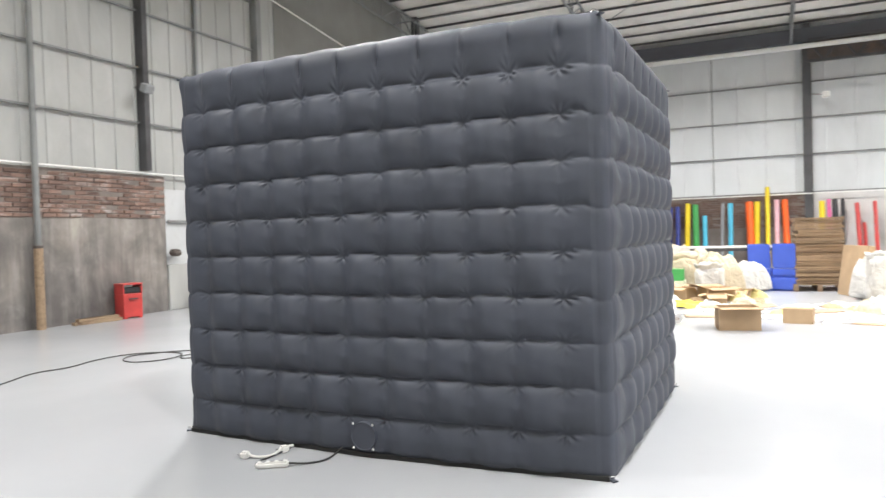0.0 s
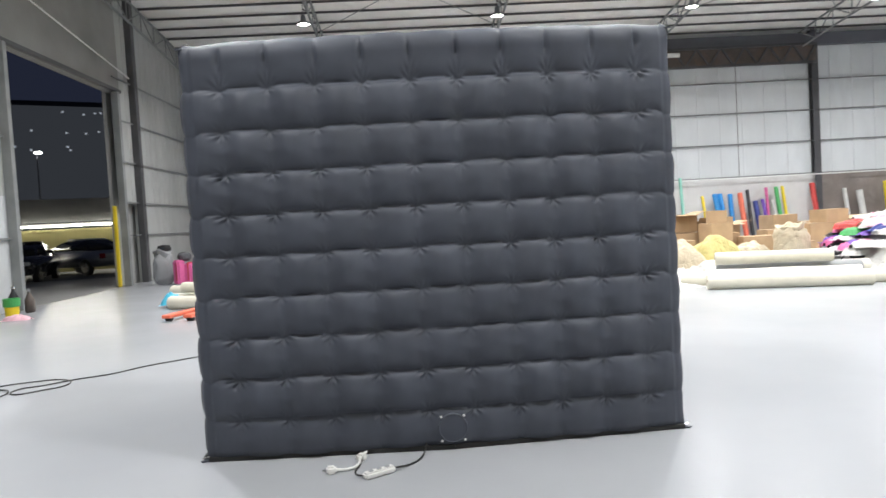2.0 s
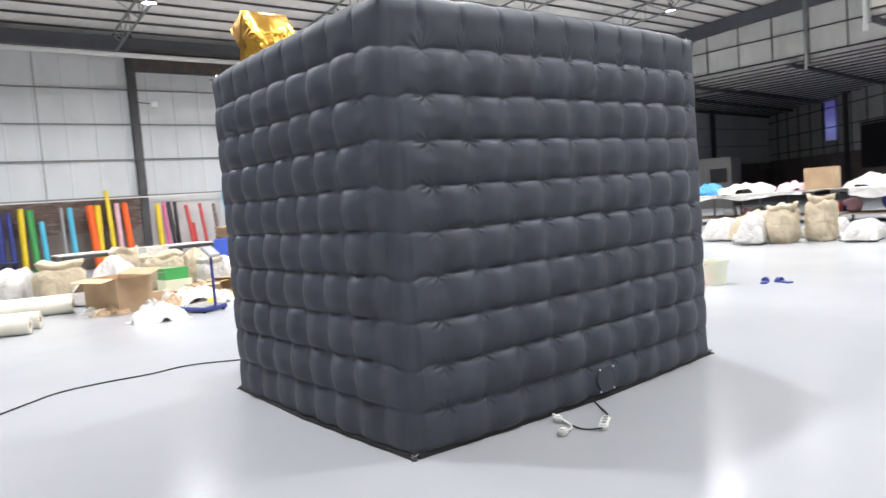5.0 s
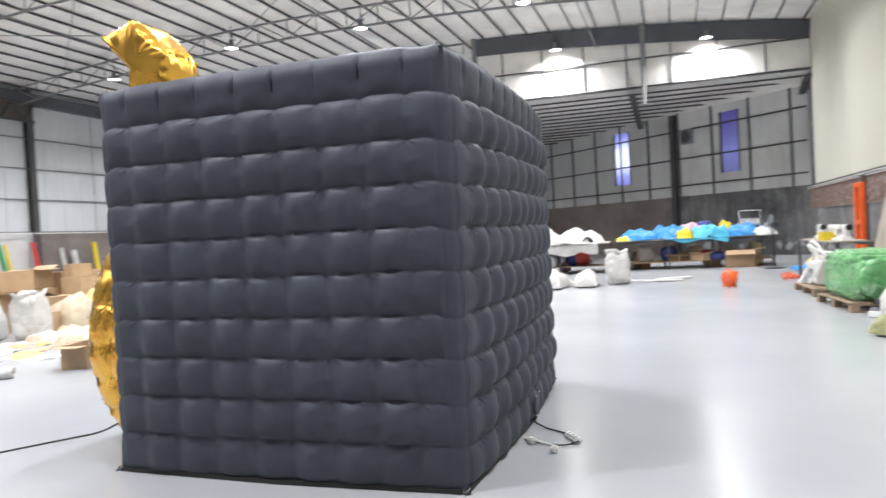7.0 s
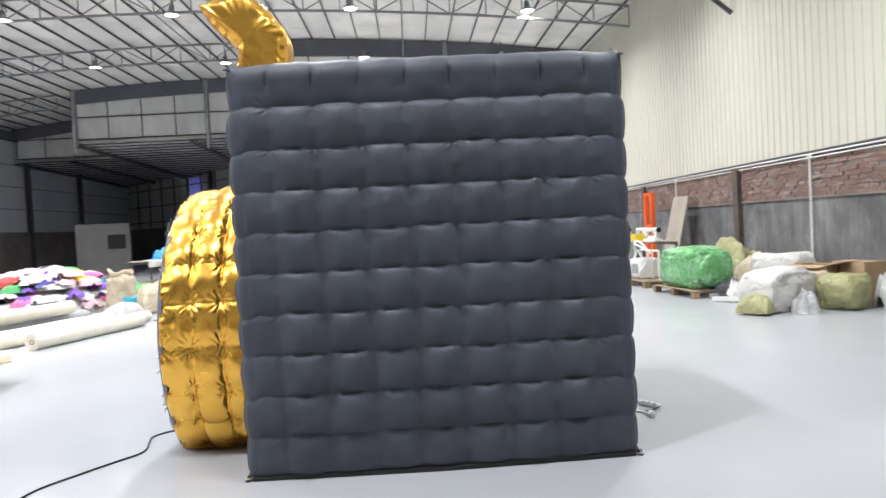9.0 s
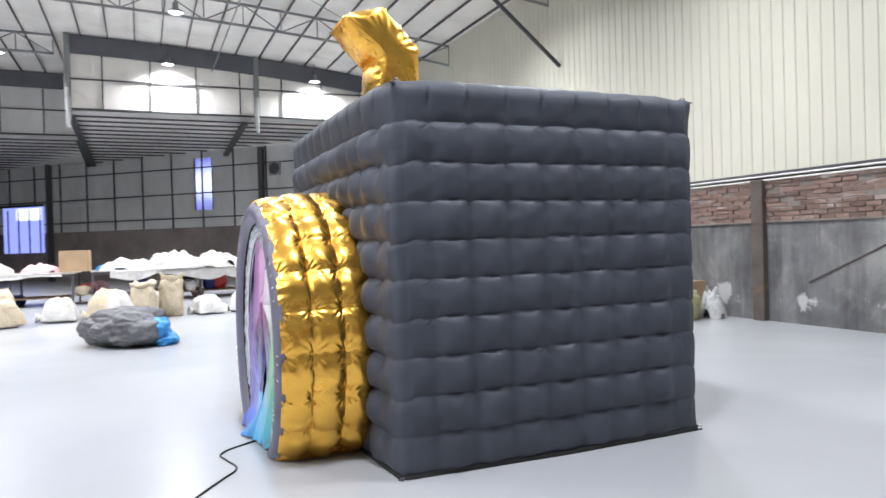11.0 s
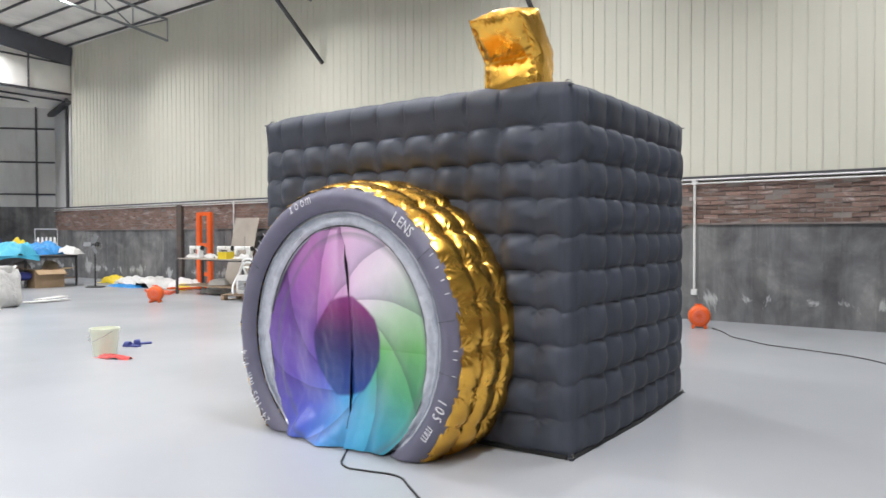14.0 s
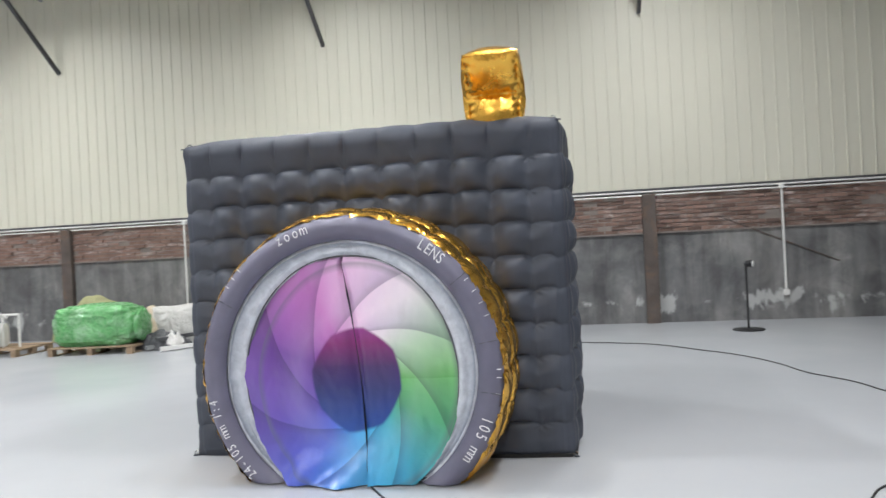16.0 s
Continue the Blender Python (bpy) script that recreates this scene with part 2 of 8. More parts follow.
def bevel_sheen(name, cx, cz):
    """Glossy silvery film: light and dark rings about the lens axis paint its sheen and shading."""
    m, t, b = nodes_of(name)
    v = coords(t, "Object")
    sep = t.nodes.new("ShaderNodeSeparateXYZ")
    t.links.new(v, sep.inputs[0])
    dx, dz = math_node(t, "SUBTRACT", sep.outputs[0], cx), math_node(t, "SUBTRACT", sep.outputs[2], cz)
    r = math_node(t, "SQRT", math_node(t, "ADD", math_node(t, "MULTIPLY", dx, dx), math_node(t, "MULTIPLY", dz, dz)))
    n1, n2 = noise_tex(t, v, 3.0, 4), noise_tex(t, v, 14, 4, 0.6, 0.6)
    r = math_node(t, "ADD", r, math_node(t, "MULTIPLY_ADD", n1, 0.02, -0.01))
    # highlight, falloff and dark inner line put into the colour by radius
    c = ramp(t, r, [(0.742, (0.20, 0.21, 0.25)), (0.760, (0.62, 0.64, 0.69)), (0.800, (0.54, 0.57, 0.63)), (0.850, (0.40, 0.43, 0.49)),
                    (0.868, (0.22, 0.24, 0.29)), (0.876, (0.58, 0.61, 0.67)), (0.905, (0.66, 0.68, 0.73))])
    t.links.new(mixer(t, c, ramp(t, n2, [(0.35, (0.8, 0.8, 0.82)), (0.7, (1.12, 1.12, 1.12))]), 0.8, "MULTIPLY"), b.inputs["Base Color"])
    b.inputs["Roughness"].default_value = 0.18
    b.inputs["Coat Weight"].default_value = 0.4
    b.inputs["Coat Roughness"].default_value = 0.1
    bump(t, b, n2, 0.5, 0.009)
    return m


def foil(name, col, rough, wr=0.6):
    m, t, b = nodes_of(name)
    v = coords(t, "Object")
    n1, n2 = noise_tex(t, v, 7, 4, 0.55, 0.8), noise_tex(t, v, 38, 3, 0.6, 1.2)
    c = ramp(t, n1, [(0.3, tuple(q * 0.9 for q in col)), (0.7, col)])
    t.links.new(c, b.inputs["Base Color"])
    b.inputs["Metallic"].default_value = 1.0
    t.links.new(math_node(t, "MULTIPLY_ADD", n1, 0.12, rough - 0.05), b.inputs["Roughness"])
    bump(t, b, mixer(t, n1, n2, 0.14), wr, 0.02)
    return m


M = dict(
    floor=floor_paint(), render=plaster_wall(), westrender=plaster_wall("brownish_cement_render", (1.40, 1.29, 1.20), 0.06), print=lens_print(),
    gold=foil("gold_foil", (0.94, 0.535, 0.095), 0.25, 0.13),
    oxford=surf("black_oxford_fabric", (0.061, 0.069, 0.091), 0.54, vary=0.2, big=3, fine=260, bumps=0.3, dist=0.0015, spec=0.38),
    lensgrey=surf("grey_coated_fabric", (0.155, 0.15, 0.21), 0.42, vary=0.12, big=6, fine=160, bumps=0.2, dist=0.002),
    silver=bevel_sheen("silver_film_painted_sheen", -0.015, 0.765),
    whiteprint=surf("white_print", (0.78, 0.78, 0.8), 0.45, vary=0.05),
    brick=surf("old_red_brick", (0.225, 0.145, 0.118), 0.88, vary=0.35, big=4, fine=60, bumps=0.6, dist=0.006, stain=(0.46, 0.43, 0.41), stain_amt=0.75, random_tint=0.34, space="World", squash=(0.8, 0.8, 3)),
    mortar=surf("dirty_mortar", (0.235, 0.205, 0.185), 0.92, vary=0.3, big=2.5, fine=50, bumps=0.6, dist=0.008, stain=(0.15, 0.13, 0.12), space="World"),
    cream=surf("cream_sheet_metal", (0.66, 0.645, 0.545), 0.5, vary=0.07, big=0.5, fine=25, bumps=0.06, space="World", squash=(1, 1, 0.35)),
    whitesheet=surf("white_sheet_metal", (0.66, 0.685, 0.70), 0.5, vary=0.1, big=0.6, fine=25, bumps=0.08, stain=(0.50, 0.51, 0.52), stain_amt=0.35, space="World", squash=(1, 1, 0.4)),
    greysheet=surf("weathered_grey_sheet", (0.44, 0.45, 0.44), 0.6, vary=0.16, big=0.8, fine=25, bumps=0.1, stain=(0.33, 0.33, 0.32), space="World", squash=(1, 1, 0.4)),
    lowwhite=surf("whitewashed_wall", (0.66, 0.65, 0.64), 0.8, vary=0.12, big=0.9, fine=30, bumps=0.3, stain=(0.48, 0.45, 0.42), space="World"),
    brownwall=surf("brown_stained_render", (0.235, 0.20, 0.18), 0.88, vary=0.3, big=0.8, fine=30, bumps=0.4, stain=(0.32, 0.30, 0.28), space="World"),
    deck=surf("insulated_roof_deck", (0.88, 0.86, 0.81), 0.6, vary=0.14, big=0.6, fine=15, bumps=0.15, stain=(0.45, 0.45, 0.44), stain_amt=0.4, space="World"),
    # copy of greysheet, lightened to make up for light missing on the east wall
    eastsheet=surf("grey_sheet_toned_for_light", (0.62, 0.625, 0.61), 0.6, vary=0.16, big=0.8, fine=25, bumps=0.1, stain=(0.42, 0.42, 0.40), space="World", squash=(1, 1, 0.4)),
    beamgrey=surf("blue_grey_beam_paint", (0.105, 0.11, 0.13), 0.5, vary=0.15, big=1.5, fine=30, bumps=0.1, space="World"),
    steel=surf("dark_painted_steel", (0.075, 0.075, 0.08), 0.5, vary=0.3, big=2, fine=30, bumps=0.2, space="World"),
    midsteel=surf("grey_painted_steel", (0.24, 0.25, 0.25), 0.5, vary=0.2, big=2, fine=30, bumps=0.15, space="World"),
    rust=surf("rusty_brown_steel", (0.105, 0.085, 0.075), 0.7, vary=0.35, big=3, fine=40, bumps=0.4, stain=(0.2, 0.11, 0.06), space="World"),
    pvc=surf("white_pvc", (0.78, 0.78, 0.76), 0.35, vary=0.05, big=2, fine=40, bumps=0.03),
    lampgrey=surf("lamp_housing", (0.30, 0.31, 0.32), 0.4, metal=0.6, vary=0.1),
    lampglow=glow("lamp_lens", (1.0, 0.98, 0.95), 14.0),
    tube=glow("strip_light", (1.0, 0.97, 0.88), 11.0),
    dotglow=glow("far_lamp", (0.95, 0.97, 1.0), 25.0),
    winglow=glow("lit_window_film", (0.36, 0.42, 1.0), 0.9),
    winbright=glow("bright_window_film", (0.8, 0.86, 1.0), 1.5),
    winpale=film_window("pale_blue_window_film", [(0.0, (0.16, 0.17, 0.46)), (0.18, (0.30, 0.34, 0.78)), (0.4, (0.85, 0.95, 1.2)), (0.62, (0.9, 1.0, 1.2)), (0.85, (0.32, 0.36, 0.8)), (1.0, (0.14, 0.15, 0.42))]),
    winviolet=film_window("violet_window_film", [(0.0, (0.09, 0.095, 0.22)), (0.35, (0.12, 0.135, 0.33)), (0.6, (0.075, 0.075, 0.23)), (1.0, (0.045, 0.04, 0.15))]),
    card=surf("brown_cardboard", (0.47, 0.33, 0.20), 0.8, vary=0.15, big=3, fine=60, bumps=0.2, random_tint=0.16),
    carddark=surf("stacked_cardboard", (0.33, 0.225, 0.14), 0.85, vary=0.25, big=3, fine=60, bumps=0.3, random_tint=0.25),
    creamcard=surf("clean_cream_card", (0.62, 0.47, 0.28), 0.7, vary=0.1, big=3, fine=60, bumps=0.15),
    tape=surf("packing_tape", (0.50, 0.40, 0.24), 0.3, vary=0.05),
    wood=surf("rough_pallet_wood", (0.30, 0.215, 0.14), 0.8, vary=0.3, big=2, fine=30, bumps=0.4, squash=(1, 8, 8), random_tint=0.2),
    ply=surf("plywood_board", (0.42, 0.37, 0.31), 0.7, vary=0.2, big=1.5, fine=20, bumps=0.2),
    whitecloth=surf("white_woven_sack", (0.60, 0.59, 0.565), 0.6, crumple=4.0, vary=0.14, big=4, fine=120, bumps=0.4, dist=0.01),
    creamcloth=surf("cream_canvas", (0.56, 0.48, 0.35), 0.75, crumple=4.0, vary=0.18, big=4, fine=90, bumps=0.4, dist=0.01),
    yellowsack=surf("yellow_sack", (0.58, 0.50, 0.20), 0.7, crumple=4.0, vary=0.18, big=4, fine=90, bumps=0.4, dist=0.01),
    paleroll=surf("pale_vinyl_roll", (0.72, 0.69, 0.58), 0.5, vary=0.1, big=3, fine=30, bumps=0.15),
    olive=surf("olive_sack", (0.36, 0.36, 0.18), 0.6, crumple=4.0, vary=0.2, big=4, fine=90, bumps=0.4, dist=0.01),
    greenwrap=surf("green_plastic_wrap", (0.15, 0.42, 0.16), 0.28, crumple=3.2, vary=0.3, big=4, fine=14, bumps=0.7, dist=0.03, stain=(0.45, 0.62, 0.45), stain_amt=0.6),
    blue=surf("blue_vinyl", (0.03, 0.26, 0.62), 0.4, crumple=4.0, vary=0.25, big=5, fine=40, bumps=0.4, dist=0.02),
    darkblue=surf("dark_blue_fabric", (0.035, 0.05, 0.24), 0.6, vary=0.3, big=5, fine=60, bumps=0.4),
    # cabin grey darkened to carry the shadow of the far corner
    cabingrey=surf("shaded_cabin_panel", (0.15, 0.148, 0.145), 0.7, vary=0.15),
    royal=surf("royal_blue_plastic", (0.06, 0.13, 0.62), 0.4, vary=0.15),
    cyan=surf("cyan_vinyl", (0.08, 0.48, 0.68), 0.4, vary=0.15),
    mint=surf("mint_vinyl", (0.30, 0.66, 0.54), 0.4, vary=0.15),
    green=surf("green_vinyl", (0.06, 0.36, 0.10), 0.45, vary=0.2),
    yellow=surf("yellow_vinyl", (0.80, 0.60, 0.03), 0.45, vary=0.15),
    limeyellow=surf("lime_yellow_plastic", (0.62, 0.66, 0.04), 0.4, crumple=4.0, vary=0.15),
    panelsheet=surf("pale_wall_sheet", (0.55, 0.57, 0.585), 0.55, vary=0.12, big=0.8, fine=25, bumps=0.1, stain=(0.40, 0.41, 0.41), stain_amt=0.4, space="World"),
    orange=surf("orange_plastic", (0.85, 0.13, 0.02), 0.4, vary=0.12),
    redpaint=surf("red_paint", (0.56, 0.06, 0.055), 0.4, vary=0.2, big=4),
    coral=surf("coral_red_paint", (0.76, 0.16, 0.09), 0.42, vary=0.15, big=4),
    pink=surf("pink_fabric", (0.66, 0.13, 0.32), 0.6, vary=0.2, big=5),
    palepink=surf("pale_pink_fabric", (0.75, 0.46, 0.52), 0.6, vary=0.15, big=5),
    brownpink=surf("dried_rose_paint", (0.42, 0.22, 0.23), 0.7, vary=0.25, big=6),
    purple=surf("purple_fabric", (0.17, 0.07, 0.42), 0.6, vary=0.25, big=5),
    black=surf("black_plastic", (0.02, 0.02, 0.022), 0.45, vary=0.2),
    rubber=surf("black_rubber", (0.018, 0.018, 0.018), 0.6, vary=0.2),
    darkgrey=surf("dark_grey_tarpaulin", (0.085, 0.088, 0.095), 0.5, crumple=4.0, vary=0.25, big=5, fine=60, bumps=0.4, dist=0.01),
    tarpgrey=surf("slate_grey_tarpaulin", (0.115, 0.117, 0.127), 0.45, crumple=4.0, vary=0.25, big=5, fine=60, bumps=0.4, dist=0.01),
    grey=surf("grey_plastic", (0.30, 0.31, 0.32), 0.5, vary=0.15),
    chrome=surf("bright_steel", (0.62, 0.62, 0.62), 0.25, metal=1.0, vary=0.1),
    lime=surf("pale_green_plastic", (0.74, 0.77, 0.62), 0.35, vary=0.08),
    film=surf("crinkled_clear_film", (0.50, 0.51, 0.51), 0.18, crumple=6.0, vary=0.3, big=7, fine=30, bumps=0.6, dist=0.02),
    paper=surf("white_paper", (0.68, 0.67, 0.65), 0.7, crumple=6.0, vary=0.08),
    asphalt=surf("worn_yard_concrete", (0.15, 0.148, 0.14), 0.85, vary=0.3, big=1, fine=60, bumps=0.5, space="World"),
    concrete=surf("worn_concrete", (0.25, 0.25, 0.24), 0.6, vary=0.2, big=0.7, fine=30, bumps=0.3, space="World"),
    yardwall=surf("ochre_painted_wall", (0.43, 0.39, 0.17), 0.8, vary=0.15, big=0.8, space="World"),
    farwin=glow("far_lit_window", (0.75, 0.8, 0.9), 0.35),
    # faint emission that stands in for night haze; the wall is no lamp
    hazeglow=glow("emissive_night_haze", (0.025, 0.028, 0.034), 1.0),
    nightblock=surf("unlit_facade", (0.05, 0.055, 0.065), 0.8, vary=0.2, big=0.3, space="World"),
    carblack=surf("black_car_paint", (0.03, 0.03, 0.034), 0.2, vary=0.1, coat=1.0, bumps=0),
    carsilver=surf("silver_car_paint", (0.45, 0.46, 0.47), 0.3, metal=0.4, vary=0.08, coat=1.0, bumps=0),
    glassdark=surf("car_glass", (0.015, 0.018, 0.02), 0.06, vary=0.05, bumps=0),
    redlens=surf("red_lens", (0.4, 0.02, 0.02), 0.2, vary=0.05, bumps=0),
)

# ---------------------------------------------------------------- mesh helpers


def make_ob(name, bm, material, smooth=False):
    me = bpy.data.meshes.new(name)
    bm.normal_update()
    bm.to_mesh(me)
    bm.free()
    me.materials.append(material)
    if smooth:
        me.polygons.foreach_set("use_smooth", [True] * len(me.polygons))
    return new(name, me)


def part(name, bm, material, parent, label="", smooth=False):
    ob = make_ob(name, bm, material, smooth)
    ob.parent = parent
    if label:
        ob["label"] = label
    return ob


def grid_mesh(name, verts, nu, nv, material, close_u=False, smooth=True, flip=False):
    """A surface from rows of nu points, nv of them."""
    faces = []
    for j in range(nv - 1):
        for i in range(nu if close_u else nu - 1):
            a, b2 = j * nu + i, j * nu + (i + 1) % nu
            f = (a, b2, b2 + nu, a + nu)
            faces.append(f[::-1] if flip else f)
    me = bpy.data.meshes.new(name)
    me.from_pydata([tuple(v) for v in verts], [], faces)
    me.materials.append(material)
    if smooth:
        me.polygons.foreach_set("use_smooth", [True] * len(me.polygons))
    me.update()
    return new(name, me)


def thing(name, label, category, at=(0, 0, 0), rz=0.0, group="", kind=""):
    e = new(name)
    e.empty_display_size = 0.1
    e.matrix_basis = pose(*at, 0, 0, rz)
    return tagged(e, label, category, group, kind)


def box(size, at=(0, 0, 0), rot=None, bevel=0.0, bm=None, seg=1):
    """A box of that size centred at `at`, bevelled, added to bm."""
    own = bmesh.new()
    bmesh.ops.create_cube(own, size=1.0)
    bmesh.ops.scale(own, vec=size, verts=own.verts)
    if bevel:
        bmesh.ops.bevel(own, geom=own.edges[:], offset=bevel, segments=seg, affect="EDGES")
    m = Matrix.Translation(at) @ (rot if rot is not None else Matrix())
    bmesh.ops.transform(own, matrix=m, verts=own.verts)
    return join(bm, own)


def join(bm, own):
    if bm is None:
        return own
    tmp = bpy.data.meshes.new("t")
    own.to_mesh(tmp)
    own.free()
    bm.from_mesh(tmp)
    bpy.data.meshes.remove(tmp)
    return bm


def rod(a, b2, r, bm=None, seg=12, r2=None, caps=True):
    """A round bar from a to b2."""
    a, b2 = Vector(a), Vector(b2)
    d = b2 - a
    own = bmesh.new()
    bmesh.ops.create_cone(own, cap_ends=caps, segments=seg, radius1=r, radius2=r if r2 is None else r2, depth=d.length)
    m = Matrix.Translation((a + b2) / 2) @ d.to_track_quat("Z", "Y").to_matrix().to_4x4()
    bmesh.ops.transform(own, matrix=m, verts=own.verts)
    return join(bm, own)


def bar(a, b2, w, h, bm=None):
    """A square bar from a to b2 (w across, h upright)."""
    a, b2 = Vector(a), Vector(b2)
    d = b2 - a
    own = bmesh.new()
    bmesh.ops.create_cube(own, size=1.0)
    bmesh.ops.scale(own, vec=(w, h, d.length), verts=own.verts)
    m = Matrix.Translation((a + b2) / 2) @ d.to_track_quat("Z", "Y").to_matrix().to_4x4()
    bmesh.ops.transform(own, matrix=m, verts=own.verts)
    return join(bm, own)


def lathe(profile, seg=24, bm=None, at=(0, 0, 0), rot=None):
    """A body of revolution about z from (radius, z) pairs."""
    own = bmesh.new()
    rings = []
    for r, z in profile:
        rings.append([own.verts.new((r * math.cos(2 * math.pi * i / seg), r * math.sin(2 * math.pi * i / seg), z)) for i in range(seg)])
    for lo, hi in zip(rings, rings[1:]):
        for i in range(seg):
            own.faces.new((lo[i], lo[(i + 1) % seg], hi[(i + 1) % seg], hi[i]))
    if profile[0][0] > 1e-4:
        own.faces.new(rings[0][::-1])
    if profile[-1][0] > 1e-4:
        own.faces.new(rings[-1])
    bmesh.ops.remove_doubles(own, verts=own.verts, dist=1e-5)
    m = Matrix.Translation(at) @ (rot if rot is not None else Matrix())
    bmesh.ops.transform(own, matrix=m, verts=own.verts)
    return join(bm, own)


def cable(name, pts, r, material, label, category="cable", parent=None):
    cu = bpy.data.curves.new(name, "CURVE")
    cu.dimensions, cu.bevel_depth, cu.bevel_resolution, cu.resolution_u = "3D", r, 2, 8
    sp = cu.splines.new("BEZIER")
    sp.bezier_points.add(len(pts) - 1)
    for p, q in zip(sp.bezier_points, pts):
        p.co = q
        p.handle_left_type = p.handle_right_type = "AUTO"
    tmp = bpy.data.objects.new("t", cu)
    scene.collection.objects.link(tmp)
    me = bpy.data.meshes.new_from_object(tmp.evaluated_get(bpy.context.evaluated_depsgraph_get()))
    bpy.data.objects.remove(tmp)
    bpy.data.curves.remove(cu)
    me.materials.clear()
    me.materials.append(material)
    ob = new(name, me)
    if parent:
        ob.parent = parent
        if label:
            ob["label"] = label
        return ob
    return tagged(ob, label, category)


def structure(name, bm, material, label, category, smooth=False):
    return tagged(make_ob(name, bm, material, smooth), label, category, kind="structure")


# ---------------------------------------------------------------- the hall
E0X, E_SL = 22.7, 0.92           # the east wall runs askew


def east_x(y):
    return E0X + E_SL * (y - S_Y)


structure("ground", box((400, 400, 0.2), (0, 0, -0.16)), M["asphalt"], "dark asphalt yard reaching to the horizon at night", "ground")
bm = bmesh.new()
vs = [bm.verts.new(p) for p in ((W_X, S_Y, 0), (E0X, S_Y, 0), (east_x(N_Y), N_Y, 0), (W_X, N_Y, 0))]
bm.faces.new(vs)
ext = bmesh.ops.extrude_face_region(bm, geom=bm.faces[:])
bmesh.ops.translate(bm, vec=(0, 0, -0.055), verts=[v for v in ext["geom"] if isinstance(v, bmesh.types.BMVert)])
bmesh.ops.recalc_face_normals(bm, faces=bm.faces)
structure("floor", bm, M["floor"], "glossy pale grey epoxy-painted warehouse floor", "floor")
# concrete apron outside the gate
structure("pavement", box((9.0, 14.0, 0.05), (W_X - 4.52, 13.0, -0.03)), M["concrete"], "worn concrete apron outside the open gate", "pavement")


def corrugated(name, u0, u1, z0, z1, place, material, label, pitch=0.30, depth=0.028, rib=0.05):
    """Ribbed sheet: place(u, out, z) gives the point; ribs stand out of the sheet."""
    us = []
    u = u0
    while u < u1 - 1e-6:
        for du, o in ((0.0, 0.0), (pitch - 2 * rib, 0.0), (pitch - 1.6 * rib, depth), (pitch - 0.4 * rib, depth)):
            if u + du < u1:
                us.append((u + du, o))
        u += pitch
    us.append((u1, 0.0))
    verts = [place(a, o, z) for z in (z0, z1) for a, o in us]
    ob = grid_mesh(name, verts, len(us), 2, material, smooth=False)
    return tagged(ob, label, "wall", kind="structure")


BR_TOP = 2.38
# south wall: brick and render below, cream ribbed sheet above
structure("wall_south", box((east_x(S_Y) - W_X + 0.5, 0.24, 1.66), ((W_X + E0X) / 2, S_Y - 0.12, 0.83)), M["render"], "grey cement-rendered lower wall with flaked white patches", "wall")
corrugated("wall_south_sheeting", W_X, 21.5, BR_TOP + 0.05, 9.2, lambda u, o, z: (u, S_Y - 0.02 + o, z), M["cream"], "tall cream ribbed sheet-metal wall", pitch=0.226, depth=0.014, rib=0.016)
structure("wall_south_end", box((1.7, 0.1, 3.95), (22.4, S_Y - 0.06, 4.4)), M["eastsheet"], "grey sheet end of the south wall under the lean-to", "wall")
structure("wall_south_stud", box((0.09, 0.08, 3.9), (21.75, S_Y + 0.03, 4.4)), M["steel"], "dark upright beside the cream sheeting", "stud")
structure("wall_south_backing", box((31.5, 0.1, 7.0), (6.9, S_Y - 0.2, 5.9)), M["cream"], "back of the cream sheet wall", "wall")
bm = rod((W_X, S_Y + 0.03, BR_TOP + 0.035), (E0X, S_Y + 0.03, BR_TOP + 0.035), 0.016, seg=8)
structure("trim_conduit_upper", bm, M["pvc"], "long white conduit along the top of the brickwork", "conduit")
bm = rod((W_X, S_Y + 0.05, BR_TOP - 0.03), (E0X, S_Y + 0.05, BR_TOP - 0.03), 0.014, seg=8)
structure("trim_conduit_lower", bm, M["pvc"], "second white conduit below the sheet edge", "conduit")
structure("trim_sheet_edge", box((E0X - W_X, 0.05, 0.05), ((E0X + W_X) / 2, S_Y + 0.0, BR_TOP + 0.07)), M["steel"], "dark drip edge under the cream sheeting", "trim")
for px in (-3.0, 3.1, 9.05, 15.0):
    structure("pilaster_south", box((0.24, 0.16, BR_TOP - 0.02), (px, S_Y + 0.03, (BR_TOP - 0.02) / 2), bevel=0.008), M["rust"], "dark brown steel column set in the lower wall", "column")
    if px > 14:
        continue
    bm = bar((px, S_Y + 0.02, 5.72), (px, -4.75, roof_z(-4.75) - 0.78), 0.06, 0.08)
    structure("knee_brace", bm, M["steel"], "dark steel knee brace from wall to truss", "brace")
for px in (-5.29, 0.02, 6.3, 12.5):
    t_ = thing("conduit_drop", "white vertical conduit with a small socket box", "conduit", (px, S_Y + 0.05, 0), kind="structure")
    part("pipe", rod((0, 0, 0.5), (0, 0, BR_TOP - 0.04), 0.02, seg=10), M["pvc"], t_)
    part("socket_box", box((0.1, 0.06, 0.1), (0, 0.0, 0.48), bevel=0.008), M["pvc"], t_)
    part("junction_box", box((0.09, 0.06, 0.08), (0, 0.0, BR_TOP - 0.01), bevel=0.008), M["pvc"], t_)
for a, b2 in (((0.1, 1.66), (2.2, 0.68)), ((10.05, 1.62), (7.9, 2.36)), ((-6.2, 1.0), (-4.2, 1.9))):
    structure("wall_brace", bar((a[0], S_Y + 0.002, a[1]), (b2[0], S_Y + 0.002, b2[1]), 0.035, 0.02), M["rust"], "thin rusted diagonal bar on the rendered wall", "brace")
